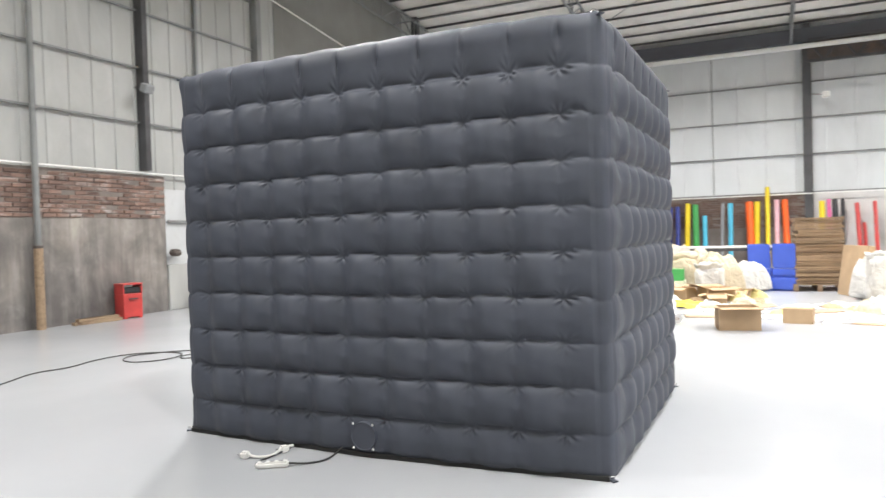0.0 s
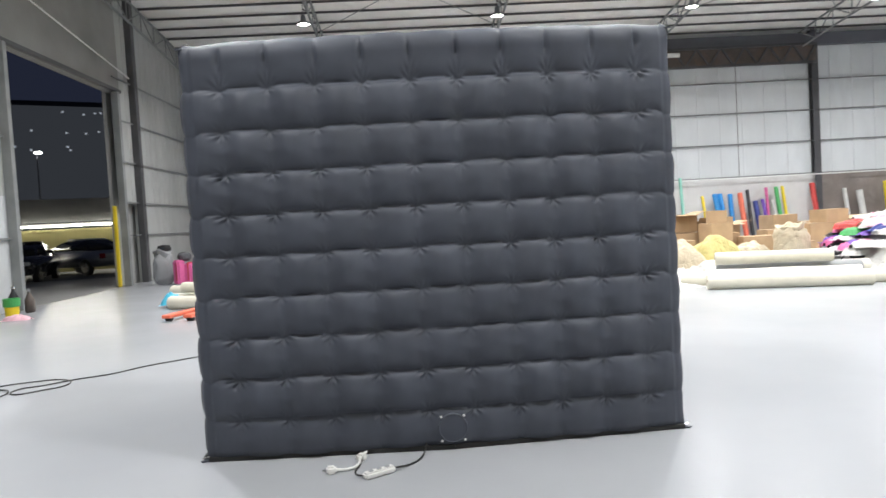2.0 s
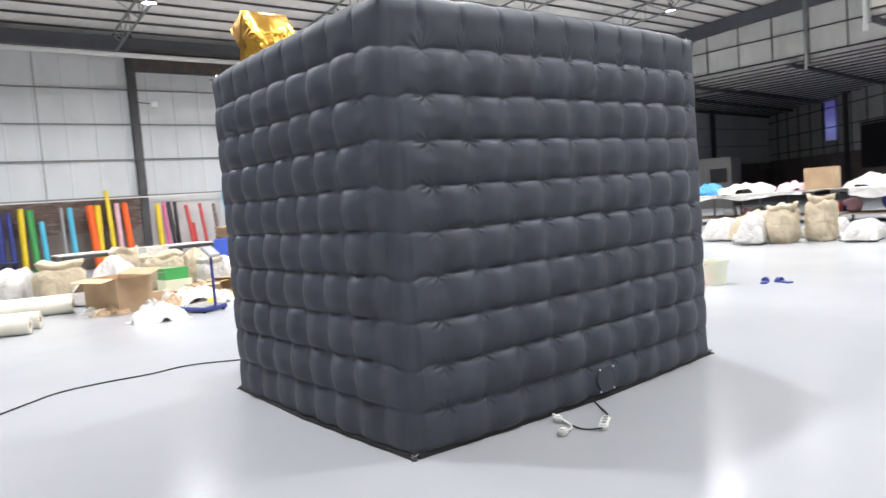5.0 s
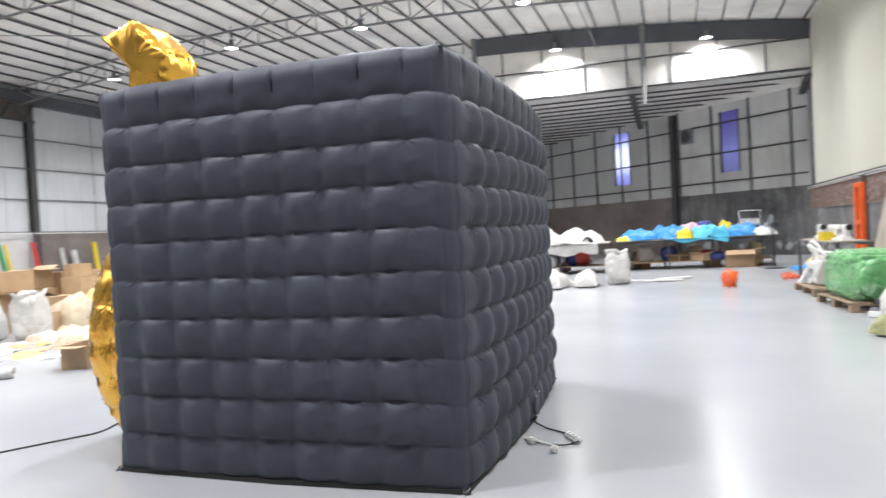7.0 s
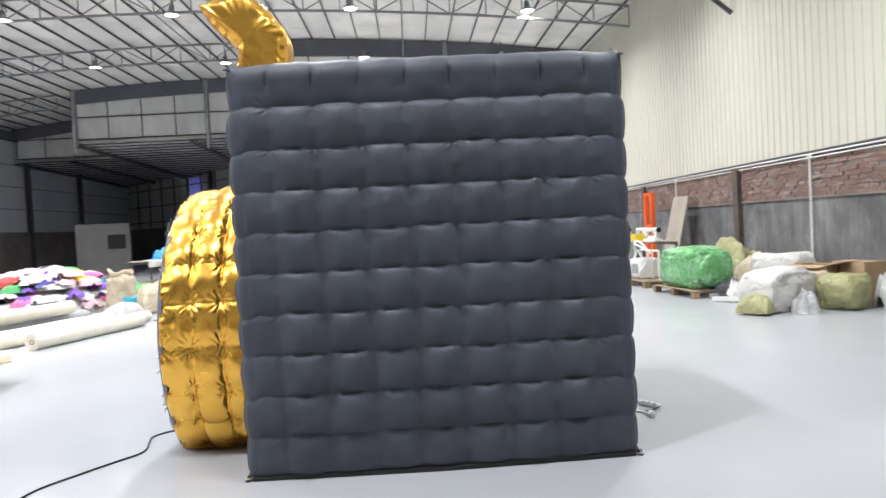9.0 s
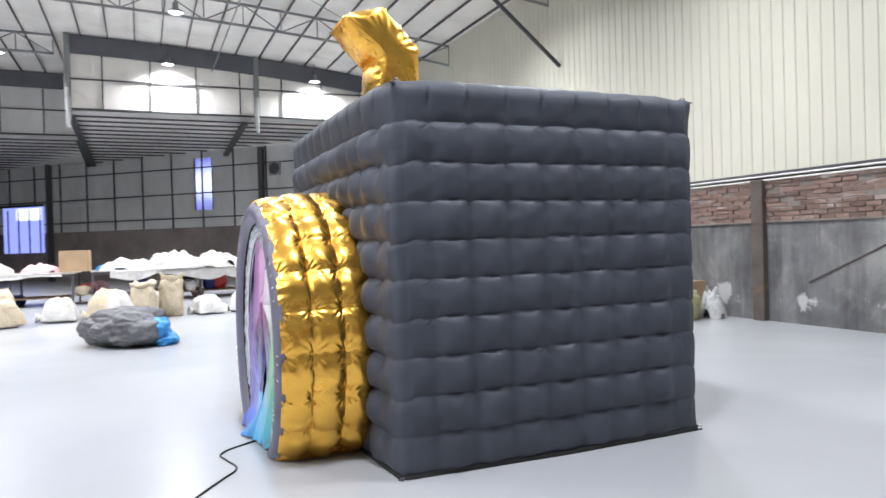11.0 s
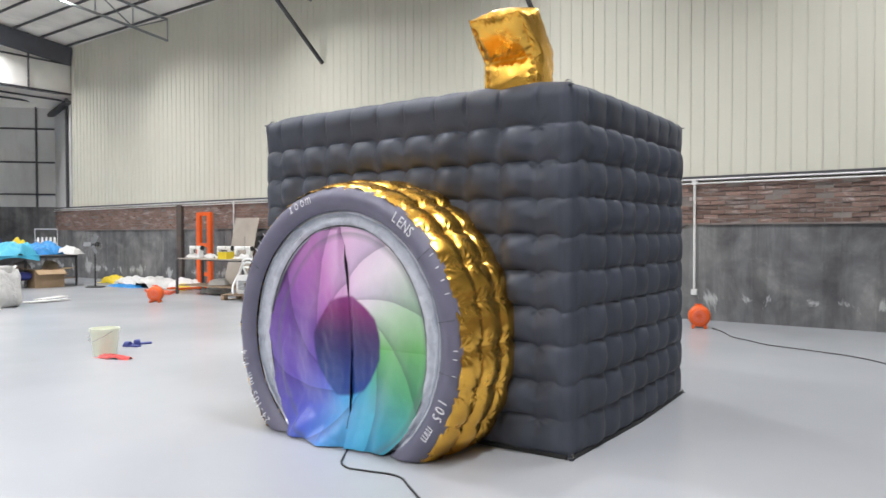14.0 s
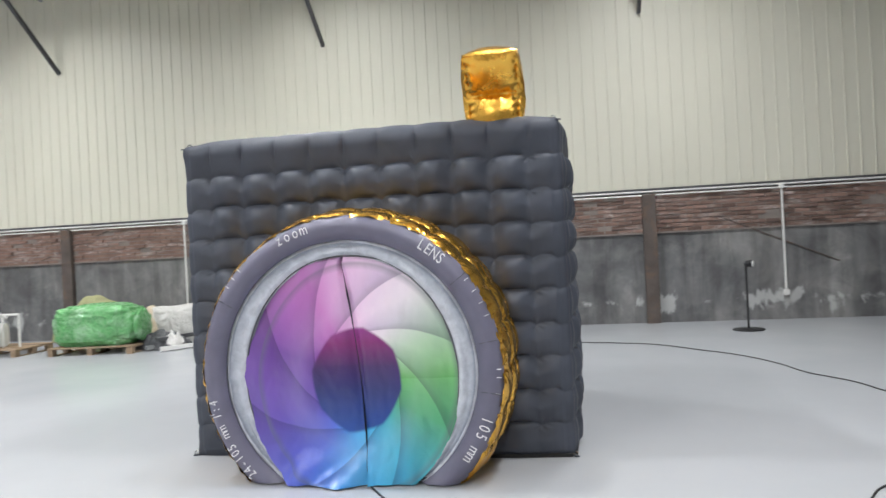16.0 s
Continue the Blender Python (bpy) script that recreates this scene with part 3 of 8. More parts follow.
structure("wall_south_ledge", box((30, 0.05, 0.03), (6.5, S_Y + 0.005, 1.655)), M["mortar"], "ragged mortar line between render and brick", "trim")

# north wall
structure("wall_north", box((12.1, 0.24, 1.25), (-2.4, N_Y + 0.12, 0.625)), M["brownwall"], "dark stained lower wall under the brickwork", "wall")
structure("wall_north_white", box((12.4, 0.24, BR_TOP), (9.8, N_Y + 0.12, BR_TOP / 2)), M["lowwhite"], "whitewashed lower wall panel behind the stock", "wall")
structure("wall_north_brown", box((36.0, 0.24, BR_TOP), (34.0, N_Y + 0.12, BR_TOP / 2)), M["brownwall"], "brown stained lower wall", "wall")
corrugated("wall_north_sheeting", W_X, 52.0, BR_TOP, 8.3, lambda u, o, z: (u, N_Y + 0.1 - o, z), M["whitesheet"], "white sheet-metal wall with horizontal rails", pitch=0.9, depth=0.015, rib=0.03)
structure("wall_north_backing", box((61, 0.1, 8.5), (22, N_Y + 0.3, 4.25)), M["whitesheet"], "back of the white sheet wall", "wall")
for cx, mt, w in ((-8.33, "steel", 0.22), (-2.38, "midsteel", 0.22), (3.58, "steel", 0.26), (9.87, "midsteel", 0.12), (15.96, "steel", 0.26), (22.4, "steel", 0.28), (28.7, "steel", 0.26), (34.9, "steel", 0.24), (41.1, "steel", 0.24)):
    bm = box((w, 0.02, 8.0), (cx, N_Y - 0.18, 4.0))
    box((w, 0.02, 8.0), (cx, N_Y + 0.06, 4.0), bm=bm)
    box((0.02, 0.24, 8.0), (cx, N_Y - 0.06, 4.0), bm=bm)
    structure("column_north", bm, M[mt], "painted steel I-section column against the white wall", "column")
for z in (BR_TOP + 0.02, 3.68, 4.9, 6.1):
    structure("wall_rail_north", box((60, 0.06, 0.045), (21.5, N_Y + 0.05, z)), M["midsteel"], "thin horizontal wall rail", "rail")
for cx in (-5.3, 0.6, 6.7, 12.9, 19.2, 25.5):
    structure("panel_seam", box((0.03, 0.012, 5.4), (cx, N_Y + 0.082, 5.1)), M["midsteel"], "narrow upright seam between wall sheets", "trim")
structure("eaves_beam_north", box((60, 0.3, 0.46), (21.5, N_Y - 0.1, 7.62), bevel=0.01), M["beamgrey"], "grey eaves beam along the north wall", "beam")
structure("trim_conduit_north", rod((W_X, N_Y - 0.2, BR_TOP - 0.04), (30, N_Y - 0.2, BR_TOP - 0.04), 0.02, seg=8), M["pvc"], "white conduit along the north wall", "conduit")
structure("drain_pipe_high", rod((W_X + 0.1, N_Y - 0.5, 7.22), (10.45, N_Y - 0.5, 7.16), 0.085, seg=14), M["pvc"], "long white drain pipe hung under the eaves", "pipe")
bm = bmesh.new()
gx0, gx1 = 3.6, 15.9
for z in (6.68, 7.38):
    bar((gx0, N_Y - 0.45, z), (gx1, N_Y - 0.45, z), 0.09, 0.09, bm)
nn = 26
for i in range(nn):
    xa, xb = gx0 + (gx1 - gx0) * i / nn, gx0 + (gx1 - gx0) * (i + 1) / nn
    bar((xa, N_Y - 0.45, 6.68 if i % 2 else 7.38), (xb, N_Y - 0.45, 7.38 if i % 2 else 6.68), 0.06, 0.06, bm)
structure("girder_plate", box((gx1 - gx0, 0.02, 0.62), ((gx0 + gx1) / 2, N_Y - 0.39, 7.03)), M["rust"], "dark brown sheet behind the lattice girder", "plate")
structure("lattice_girder", bm, M["steel"], "dark steel lattice girder along the north eaves", "girder")
# conduit loop on the brick bay
structure("conduit_bay_upper", rod((-6.2, N_Y - 0.1, 1.40), (-2.55, N_Y - 0.1, 1.42), 0.02, seg=8), M["pvc"], "second white conduit on the brick bay", "conduit")
structure("conduit_bay", rod((-7.6, N_Y - 0.1, 1.28), (-2.55, N_Y - 0.1, 1.28), 0.02, seg=8), M["pvc"], "white conduit crossing the brick bay", "conduit")
structure("conduit_riser", rod((-2.55, N_Y - 0.2, 1.28), (-2.55, N_Y - 0.2, 7.0), 0.025, seg=8), M["pvc"], "white conduit running up the column", "conduit")

# west wall: rendered stretch, white panels, gate opening, white panels
G0, G1, GZ = 9.4, 14.85, 5.55
structure("wall_west", box((0.24, 5.2 - S_Y, 1.8), (W_X - 0.12, (5.2 + S_Y) / 2, 0.9)), M["westrender"], "grey cement-rendered wall below old brickwork", "wall")
structure("wall_west_panel", box((0.12, 4.2, BR_TOP), (W_X - 0.1, 7.3, BR_TOP / 2)), M["panelsheet"], "white sheet panel beside the gate", "wall")
structure("wall_west_plinth", box((0.12, 3.0, 0.9), (W_X - 0.03, 6.72, 0.45), bevel=0.01), M["greysheet"], "low pale grey block plinth", "plinth")
structure("wall_west_north", box((0.12, N_Y - 16.3, BR_TOP), (W_X - 0.1, (N_Y + 16.3) / 2, BR_TOP / 2)), M["greysheet"], "white sheet wall north of the gate", "wall")
for y0, y1, z0 in ((S_Y, G0, BR_TOP), (G1 + 0.2, N_Y, BR_TOP)):
    corrugated("wall_west_sheeting", y0, y1, z0, 9.2, lambda u, o, z: (W_X - 0.04 + o, u, z), M["greysheet"], "white ribbed sheet wall with horizontal rails", pitch=0.45, depth=0.02, rib=0.035)
structure("wall_west_backing", box((0.1, G0 - S_Y, 9.3), (W_X - 0.3, (G0 + S_Y) / 2, 4.65)), M["greysheet"], "back of the west wall", "wall")
structure("wall_west_backing_north", box((0.1, N_Y - G1 - 0.2, 9.3), (W_X - 0.3, (N_Y + G1 + 0.2) / 2, 4.65)), M["greysheet"], "back of the west wall beyond the gate", "wall")
structure("wall_west_header", box((0.2, G1 - G0 + 1.2, 3.8), (W_X - 0.12, (G0 + G1) / 2, GZ + 1.9)), M["concrete"], "grey rendered header over the tall gate", "wall")
structure("gate_rail", box((0.12, G1 - G0 + 0.8, 0.1), (W_X + 0.06, (G0 + G1) / 2, GZ + 0.05), bevel=0.01), M["steel"], "dark sliding-gate rail over the opening", "rail")
structure("header_conduit", rod((W_X + 0.06, 6.6, 7.3), (W_X + 0.06, G1 + 1.2, 6.15), 0.02, seg=8), M["pvc"], "white cable sagging across the header", "conduit")
for y, w, mt, z0, z1 in ((8.03, 0.16, "midsteel", 0, 9), (9.36, 0.14, "midsteel", 0, GZ), (14.95, 0.16, "midsteel", 0, GZ), (16.3, 0.24, "steel", 0, 9), (4.72, 0.13, "steel", 2.7, 9), (6.15, 0.07, "midsteel", 1.0, 9), (-1.4, 0.24, "steel", BR_TOP + 0.2, 9)):
    structure("column_west", box((0.2 if w > 0.1 else 0.07, w, z1 - z0), (W_X + (0.06 if w > 0.1 else 0.02), y, (z0 + z1) / 2), bevel=0.01), M[mt], "painted steel post on the west wall", "column")
for y0, y1, zz in ((S_Y, 8.0, (3.6, 4.63, 5.7, 6.8)), (8.1, 9.3, (1.5, 3.6, 5.5)), (14.95, N_Y, (1.45, 2.42, 3.6, 4.8, 6.0)), (5.25, 8.0, (1.75,))):
    for z in zz:
        structure("wall_rail_west", box((0.05, y1 - y0, 0.035), (W_X + 0.01, (y0 + y1) / 2, z)), M["midsteel"], "thin horizontal rail on the west wall", "rail")
structure("trim_conduit_west", rod((W_X + 0.05, S_Y, 2.67), (W_X + 0.05, 8.0, 2.65), 0.018, seg=8), M["pvc"], "white conduit above the brickwork", "conduit")
t_ = thing("downpipe", "grey downpipe with a brown timber guard at its foot", "pipe", (W_X + 0.14, 2.45, 0), kind="structure")
part("pipe", rod((0, 0, 1.25), (0, 0, 9.0), 0.05, seg=14), M["midsteel"], t_)
part("guard", rod((0, 0, 0), (0, 0, 1.3), 0.07, seg=12), M["wood"], t_, "brown timber guard round the pipe foot")
part("collar", rod((0, 0, 1.3), (0, 0, 1.34), 0.075, seg=12), M["rust"], t_)
structure("gate_post_yellow", box((0.09, 0.09, 2.3), (W_X - 0.1, 14.72, 1.15), bevel=0.01), M["yellow"], "yellow-painted guard post beside the gate", "post")
# wall lamp and camera-like bracket on the west wall
for y, z in ((4.6, 4.2),):
    t_ = thing("wall_floodlight", "small grey floodlight on a wall bracket", "lamp", (W_X + 0.2, y, z))
    part("head", box((0.16, 0.22, 0.16), (0.1, 0, 0), pose(0, 0, 0, 0, 25, 0), bevel=0.02), M["grey"], t_)
    part("bracket", bar((-0.2, 0, 0.05), (0.06, 0, 0.0), 0.03, 0.03), M["steel"], t_)

# east side: stepped clerestory fascias, lean-to roof, askew outer wall
STEPS = [(21.5, S_Y, 4.75), (27.7, 4.75, 15.45), (33.9, 15.45, N_Y)]
for i, (fx, y0, y1) in enumerate(STEPS):
    # the farther fascias get the greyer sheet in place of weaker light
    structure("fascia_%d" % (i + 1), box((0.08, y1 - y0, 3.0), (fx + 0.05, (y0 + y1) / 2, 7.9)), M["eastsheet" if i else "deck"], "pale clerestory sheeting above the lean-to", "wall")
    bm = bmesh.new()
    n = 12
    for k in range(n):
        ya, yb = y0 + (y1 - y0) * k / n, y0 + (y1 - y0) * (k + 1) / n
        bar((fx - 0.06, ya, roof_z(ya) - 0.36), (fx - 0.06, yb, roof_z(yb) - 0.36), 0.08, 0.64, bm)
    structure("gable_beam", bm, M["beamgrey"], "deep dark steel beam under the roof edge", "beam")
    for z in (6.42, 7.45):
        structure("fascia_rail", box((0.06, y1 - y0, 0.05), (fx - 0.02, (y0 + y1) / 2, z)), M["steel"], "thin dark rail on the fascia", "rail")
    k = y0 + 1.4
    while k < y1:
        structure("fascia_stud", box((0.05, 0.04, 1.9), (fx - 0.01, k, 7.35)), M["steel"], "dark upright on the fascia", "stud")
        k += 1.55
    if i:
        px_ = STEPS[i - 1][0]
        structure("fascia_return_%d" % i, box((fx - px_, 0.08, 3.0), ((fx + px_) / 2, y0 + 0.05, 7.9)), M["deck"], "pale return wall of the stepped roof edge", "wall")
for fx, y in ((21.45, -1.6), (21.45, 4.72), (27.65, 9.3), (27.65, 15.4)):
    structure("hanger_post", box((0.18, 0.18, 3.0), (fx, y, 7.5), bevel=0.01), M["midsteel"], "grey steel post of the clerestory", "post")
    structure("rain_pipe", rod((fx - 0.15, y, 5.75), (fx - 0.15, y, 7.1), 0.06, seg=14), M["greysheet"], "short white rainwater pipe under the clerestory", "pipe")
bm = bmesh.new()
for i, (fx, y0, y1) in enumerate(STEPS):
    a = [bm.verts.new(p) for p in ((fx, y0, 6.36), (fx, y1, 6.36), (east_x(y1) + 0.4, y1, 5.95), (max(east_x(y0) + 0.4, fx + 0.3), y0, 5.95))]
    bm.faces.new(a)
structure("roof_lean_to", bm, M["deck"], "low lean-to roof sheeting over the worktables", "ceiling")
bm = bmesh.new()
for i, (fx, y0, y1) in enumerate(STEPS):
    k = 0.5
    while fx + k < east_x(y1):
        xx = fx + k
        ylo = max(y0, S_Y + (xx - E0X) / E_SL)
        if ylo < y1 - 0.3:
            bar((xx, ylo, 6.27 - k * 0.03), (xx, y1, 6.27 - k * 0.03), 0.05, 0.06, bm)
        k += 0.85
    for yy in (y0 + 0.1, (y0 + y1) / 2, y1 - 0.1):
        if east_x(yy) > fx + 1:
            bar((fx, yy, 6.15), (east_x(yy), yy, 5.8), 0.22, 0.12, bm)
structure("lean_to_purlins", bm, M["steel"], "rows of dark purlins under the lean-to roof", "purlins")
ang = math.degrees(math.atan2(1, E_SL))
elen = math.hypot(N_Y - S_Y, E_SL * (N_Y - S_Y))
EM = Matrix.Translation((E0X, S_Y, 0)) @ pose(0, 0, 0, 0, 0, ang)     # x along the wall, y to the inside


def east_box(name, u0, u1, z0, z1, mat_, label, cat, thick=0.16, out=-0.08):
    ob = structure(name, box((u1 - u0, thick, z1 - z0), ((u0 + u1) / 2, out, (z0 + z1) / 2)), mat_, label, cat)
    ob.matrix_basis = EM
    return ob


def east_u(y):
    return (y - S_Y) * math.hypot(1, E_SL)


WINS = [(east_u(-4.65) - 0.42, east_u(-4.65) + 0.45, "winviolet"), (east_u(-0.2) - 0.5, east_u(-0.2) + 0.5, "winpale"), (east_u(14.55) - 0.9, east_u(14.55) + 0.9, "winviolet")]
east_box("wall_east_lower", east_u(-2.5), elen, 0, 2.5, M["brownwall"], "brown stained lower wall behind the worktables", "wall")
east_box("wall_east_partition", 0, east_u(-2.5), 0, 2.5, M["render"], "smooth grey rendered lower wall behind the blue vinyl", "wall")
east_box("partition_post", east_u(-2.5) - 0.03, east_u(-2.5) + 0.03, 0, 2.45, M["grey"], "thin grey post at the partition edge", "post", 0.06, 0.05)
last = 0.0
WZ0, WZ1 = 3.3, 5.74
for u0, u1, mt in WINS:
    east_box("wall_east_sheet", last, u0, 2.5, 6.4, M["eastsheet"], "grey sheet-metal outer wall", "wall")
    east_box("wall_east_sill", u0, u1, 2.5, WZ0, M["eastsheet"], "grey sheet under a window", "wall")
    east_box("wall_east_head", u0, u1, WZ1, 6.4, M["eastsheet"], "grey sheet above a window", "wall")
    w_ = thing("window_east", "tall narrow window with translucent blue film", "window", (0, 0, 0), kind="structure")
    w_.matrix_basis = EM @ Matrix.Translation(((u0 + u1) / 2, 0, 0))
    part("pane", box((u1 - u0, 0.02, WZ1 - WZ0), (0, -0.1, (WZ0 + WZ1) / 2)), M[mt], w_, "translucent film pane lit from outside")
    for s in (-1, 1):
        part("frame", box((0.04, 0.08, WZ1 - WZ0), (s * (u1 - u0) / 2, -0.02, (WZ0 + WZ1) / 2)), M["steel"], w_)
    last = u1
east_box("wall_east_sheet", last, elen, 2.5, 6.4, M["eastsheet"], "grey sheet-metal outer wall", "wall")
u = 0.6
while u < elen:
    ob = east_box("wall_stud_east", u - 0.03, u + 0.03, 2.5, 6.2, M["steel"], "thin dark upright on the outer wall", "stud", 0.06, 0.03)
    u += 1.75
for z in (2.95, 4.1, 5.3):
    east_box("wall_rail_east", 0, elen, z - 0.03, z + 0.03, M["steel"], "thin dark rail on the outer wall", "rail", 0.05, 0.03)
for y in (-2.6, 6.75, 13.0):
    east_box("column_east", east_u(y) - 0.10, east_u(y) + 0.10, 0, 6.0, M["steel"], "dark steel column of the outer wall", "column", 0.25, 0.13)
f_ = thing("wall_fan", "square dark extractor fan in the outer wall", "fan", kind="structure")
f_.matrix_basis = EM @ Matrix.Translation((east_u(-3.1), 0.06, 5.0))
part("frame", box((0.62, 0.1, 0.62), bevel=0.02), M["grey"], f_)
part("guard", lathe([(0.05, 0), (0.26, 0.0), (0.27, 0.03), (0.05, 0.04)], 20, rot=pose(0, 0.04, 0, -90, 0, 0)), M["darkgrey"], f_)
for k in range(4):
    turn_ = Matrix.Rotation(k * math.pi / 2, 4, "Y")
    part("blade", box((0.2, 0.012, 0.09), turn_ @ Vector((0.13, 0.09, 0)), turn_ @ pose(0, 0, 0, 25, 0, 0)), M["steel"], f_)
d_ = thing("door_east", "tall opening with cold bluish light behind hanging film", "door", kind="structure")
d_.matrix_basis = EM @ Matrix.Translation((0, 0.05, 0))
part("leaf", box((2.8, 0.03, 2.4), (east_u(8.15), 0.02, 2.7)), M["winglow"], d_, "film strip curtain lit from outside")
# glowing panel for the film's upper part, where more light comes through
part("lintel", box((1.7, 0.04, 0.6), (east_u(7.85), 0.03, 3.5)), M["winbright"], d_)
for k in range(4):
    part("strip", box((0.06, 0.05, 2.3), (east_u(8.15) - 1.2 + 0.75 * k, 0.05, 2.6)), M["darkblue"], d_)
# no hollow here: a black panel on the wall paints the opening's shade
part("recess", box((3.3, 0.03, 2.4), (east_u(10.7), 0.02, 2.65)), M["black"], d_, "flat black panel standing for deep shade beside the film curtain")
part("frame", box((6.5, 0.08, 0.12), (east_u(9.5), 0.04, 3.95)), M["steel"], d_)

# roof deck, purlins, trusses
NR = 28
ys = [S_Y - 0.3 + (N_Y - S_Y + 0.6) * k / NR for k in range(NR + 1)]
verts = [(x, y, roof_z(y)) for y in ys for x in (W_X - 0.4, 52.0)]
tagged(grid_mesh("ceiling", verts, 2, NR + 1, M["deck"], flip=True), "pale insulated arched roof sheeting", "ceiling", kind="structure")
purl = thing("roof_purlins", "rows of dark purlins under the roof sheeting", "purlins", kind="structure")
for k in range(34):
    y = S_Y + 0.2 + (N_Y - S_Y - 0.4) * k / 33
    xe = [fx for fx, y0, y1 in STEPS if y0 <= y <= y1 + 0.01][0]
    part("purlin", bar((W_X, y, roof_z(y) - 0.06), (xe, y, roof_z(y) - 0.06), 0.035, 0.07), M["steel"], purl)


def truss(x, y_from=S_Y):
    bm = bmesh.new()
    n = 26
    pts = [(S_Y + 0.15 + (N_Y - S_Y - 0.3) * k / n) for k in range(n + 1)]
    for k in range(n):
        a, b2 = pts[k], pts[k + 1]
        if a < y_from - 0.2:
            continue
        rod((x, a, roof_z(a) - 0.2), (x, b2, roof_z(b2) - 0.2), 0.04, bm, 6, caps=False)
        rod((x, a, roof_z(a) - 0.82), (x, b2, roof_z(b2) - 0.82), 0.04, bm, 6, caps=False)
        rod((x, a, roof_z(a) - 0.82), (x, a, roof_z(a) - 0.2), 0.018, bm, 5, caps=False)
        d0, d1 = (0.82, 0.2) if k % 2 else (0.2, 0.82)
        rod((x, a, roof_z(a) - d0), (x, b2, roof_z(b2) - d1), 0.02, bm, 5, caps=False)
    structure("roof_truss", bm, M["midsteel"], "curved grey tubular roof truss", "truss")


for x in [-8.3] + TRUSS_X[:-1]:
    truss(x)
truss(21.2, 4.75)
truss(27.4, 15.45)
bm = bmesh.new()
for xa, xb in ((-2.93, 3.1), (9.3, 15.4)):
    for ya in (-4.0, 4.0, 12.0):
        rod((xa, ya, roof_z(ya) - 0.3), (xb, ya + 7.0, roof_z(ya + 7) - 0.3), 0.014, bm, 5)
        rod((xb, ya, roof_z(ya) - 0.3), (xa, ya + 7.0, roof_z(ya + 7) - 0.3), 0.014, bm, 5)
for y in (0.0, 7.3, 14.5):
    rod((-8.3, y, roof_z(y) - 0.82), (21.2, y, roof_z(y) - 0.82), 0.022, bm, 6)
structure("roof_bracing", bm, M["midsteel"], "thin bracing rods between the trusses", "bracing")

lamp0 = None
for lx, ly, lz in LAMPS:
    at = pose(lx - 0.22, ly, lz)
    if lamp0 is None:
        lamp0 = thing("high_bay_lamp", "round LED high-bay lamp hung from the truss, lit", "lamp", group="high-bay lamps")
        part("housing", lathe([(0.02, 0.3), (0.07, 0.29), (0.09, 0.12), (0.2, 0.06), (0.235, 0.0), (0.21, 0.0), (0.19, 0.03)], 24), M["lampgrey"], lamp0, smooth=True)
        part("lens", lathe([(0.0, 0.022), (0.19, 0.022), (0.19, 0.035), (0.0, 0.035)], 24), M["lampglow"], lamp0, "glowing white lamp lens")
        part("hanger", rod((0, 0, 0.3), (0.0, 0, 0.75), 0.012, seg=6), M["steel"], lamp0)
        part("bracket", bar((0, 0, 0.49), (0.24, 0, 0.33), 0.03, 0.03), M["steel"], lamp0)
        lamp0.matrix_basis = at
    else:
        copy_thing(lamp0, at)

# ---------------------------------------------------------------- the inflatable booth
BX0, BX1, BY0, BY1, BH = -1.50, 1.49, -1.25, 1.12, 2.464
booth = thing("inflatable_booth", "black quilted inflatable photo booth shaped like a giant camera", "inflatable", (0, 0, 0))


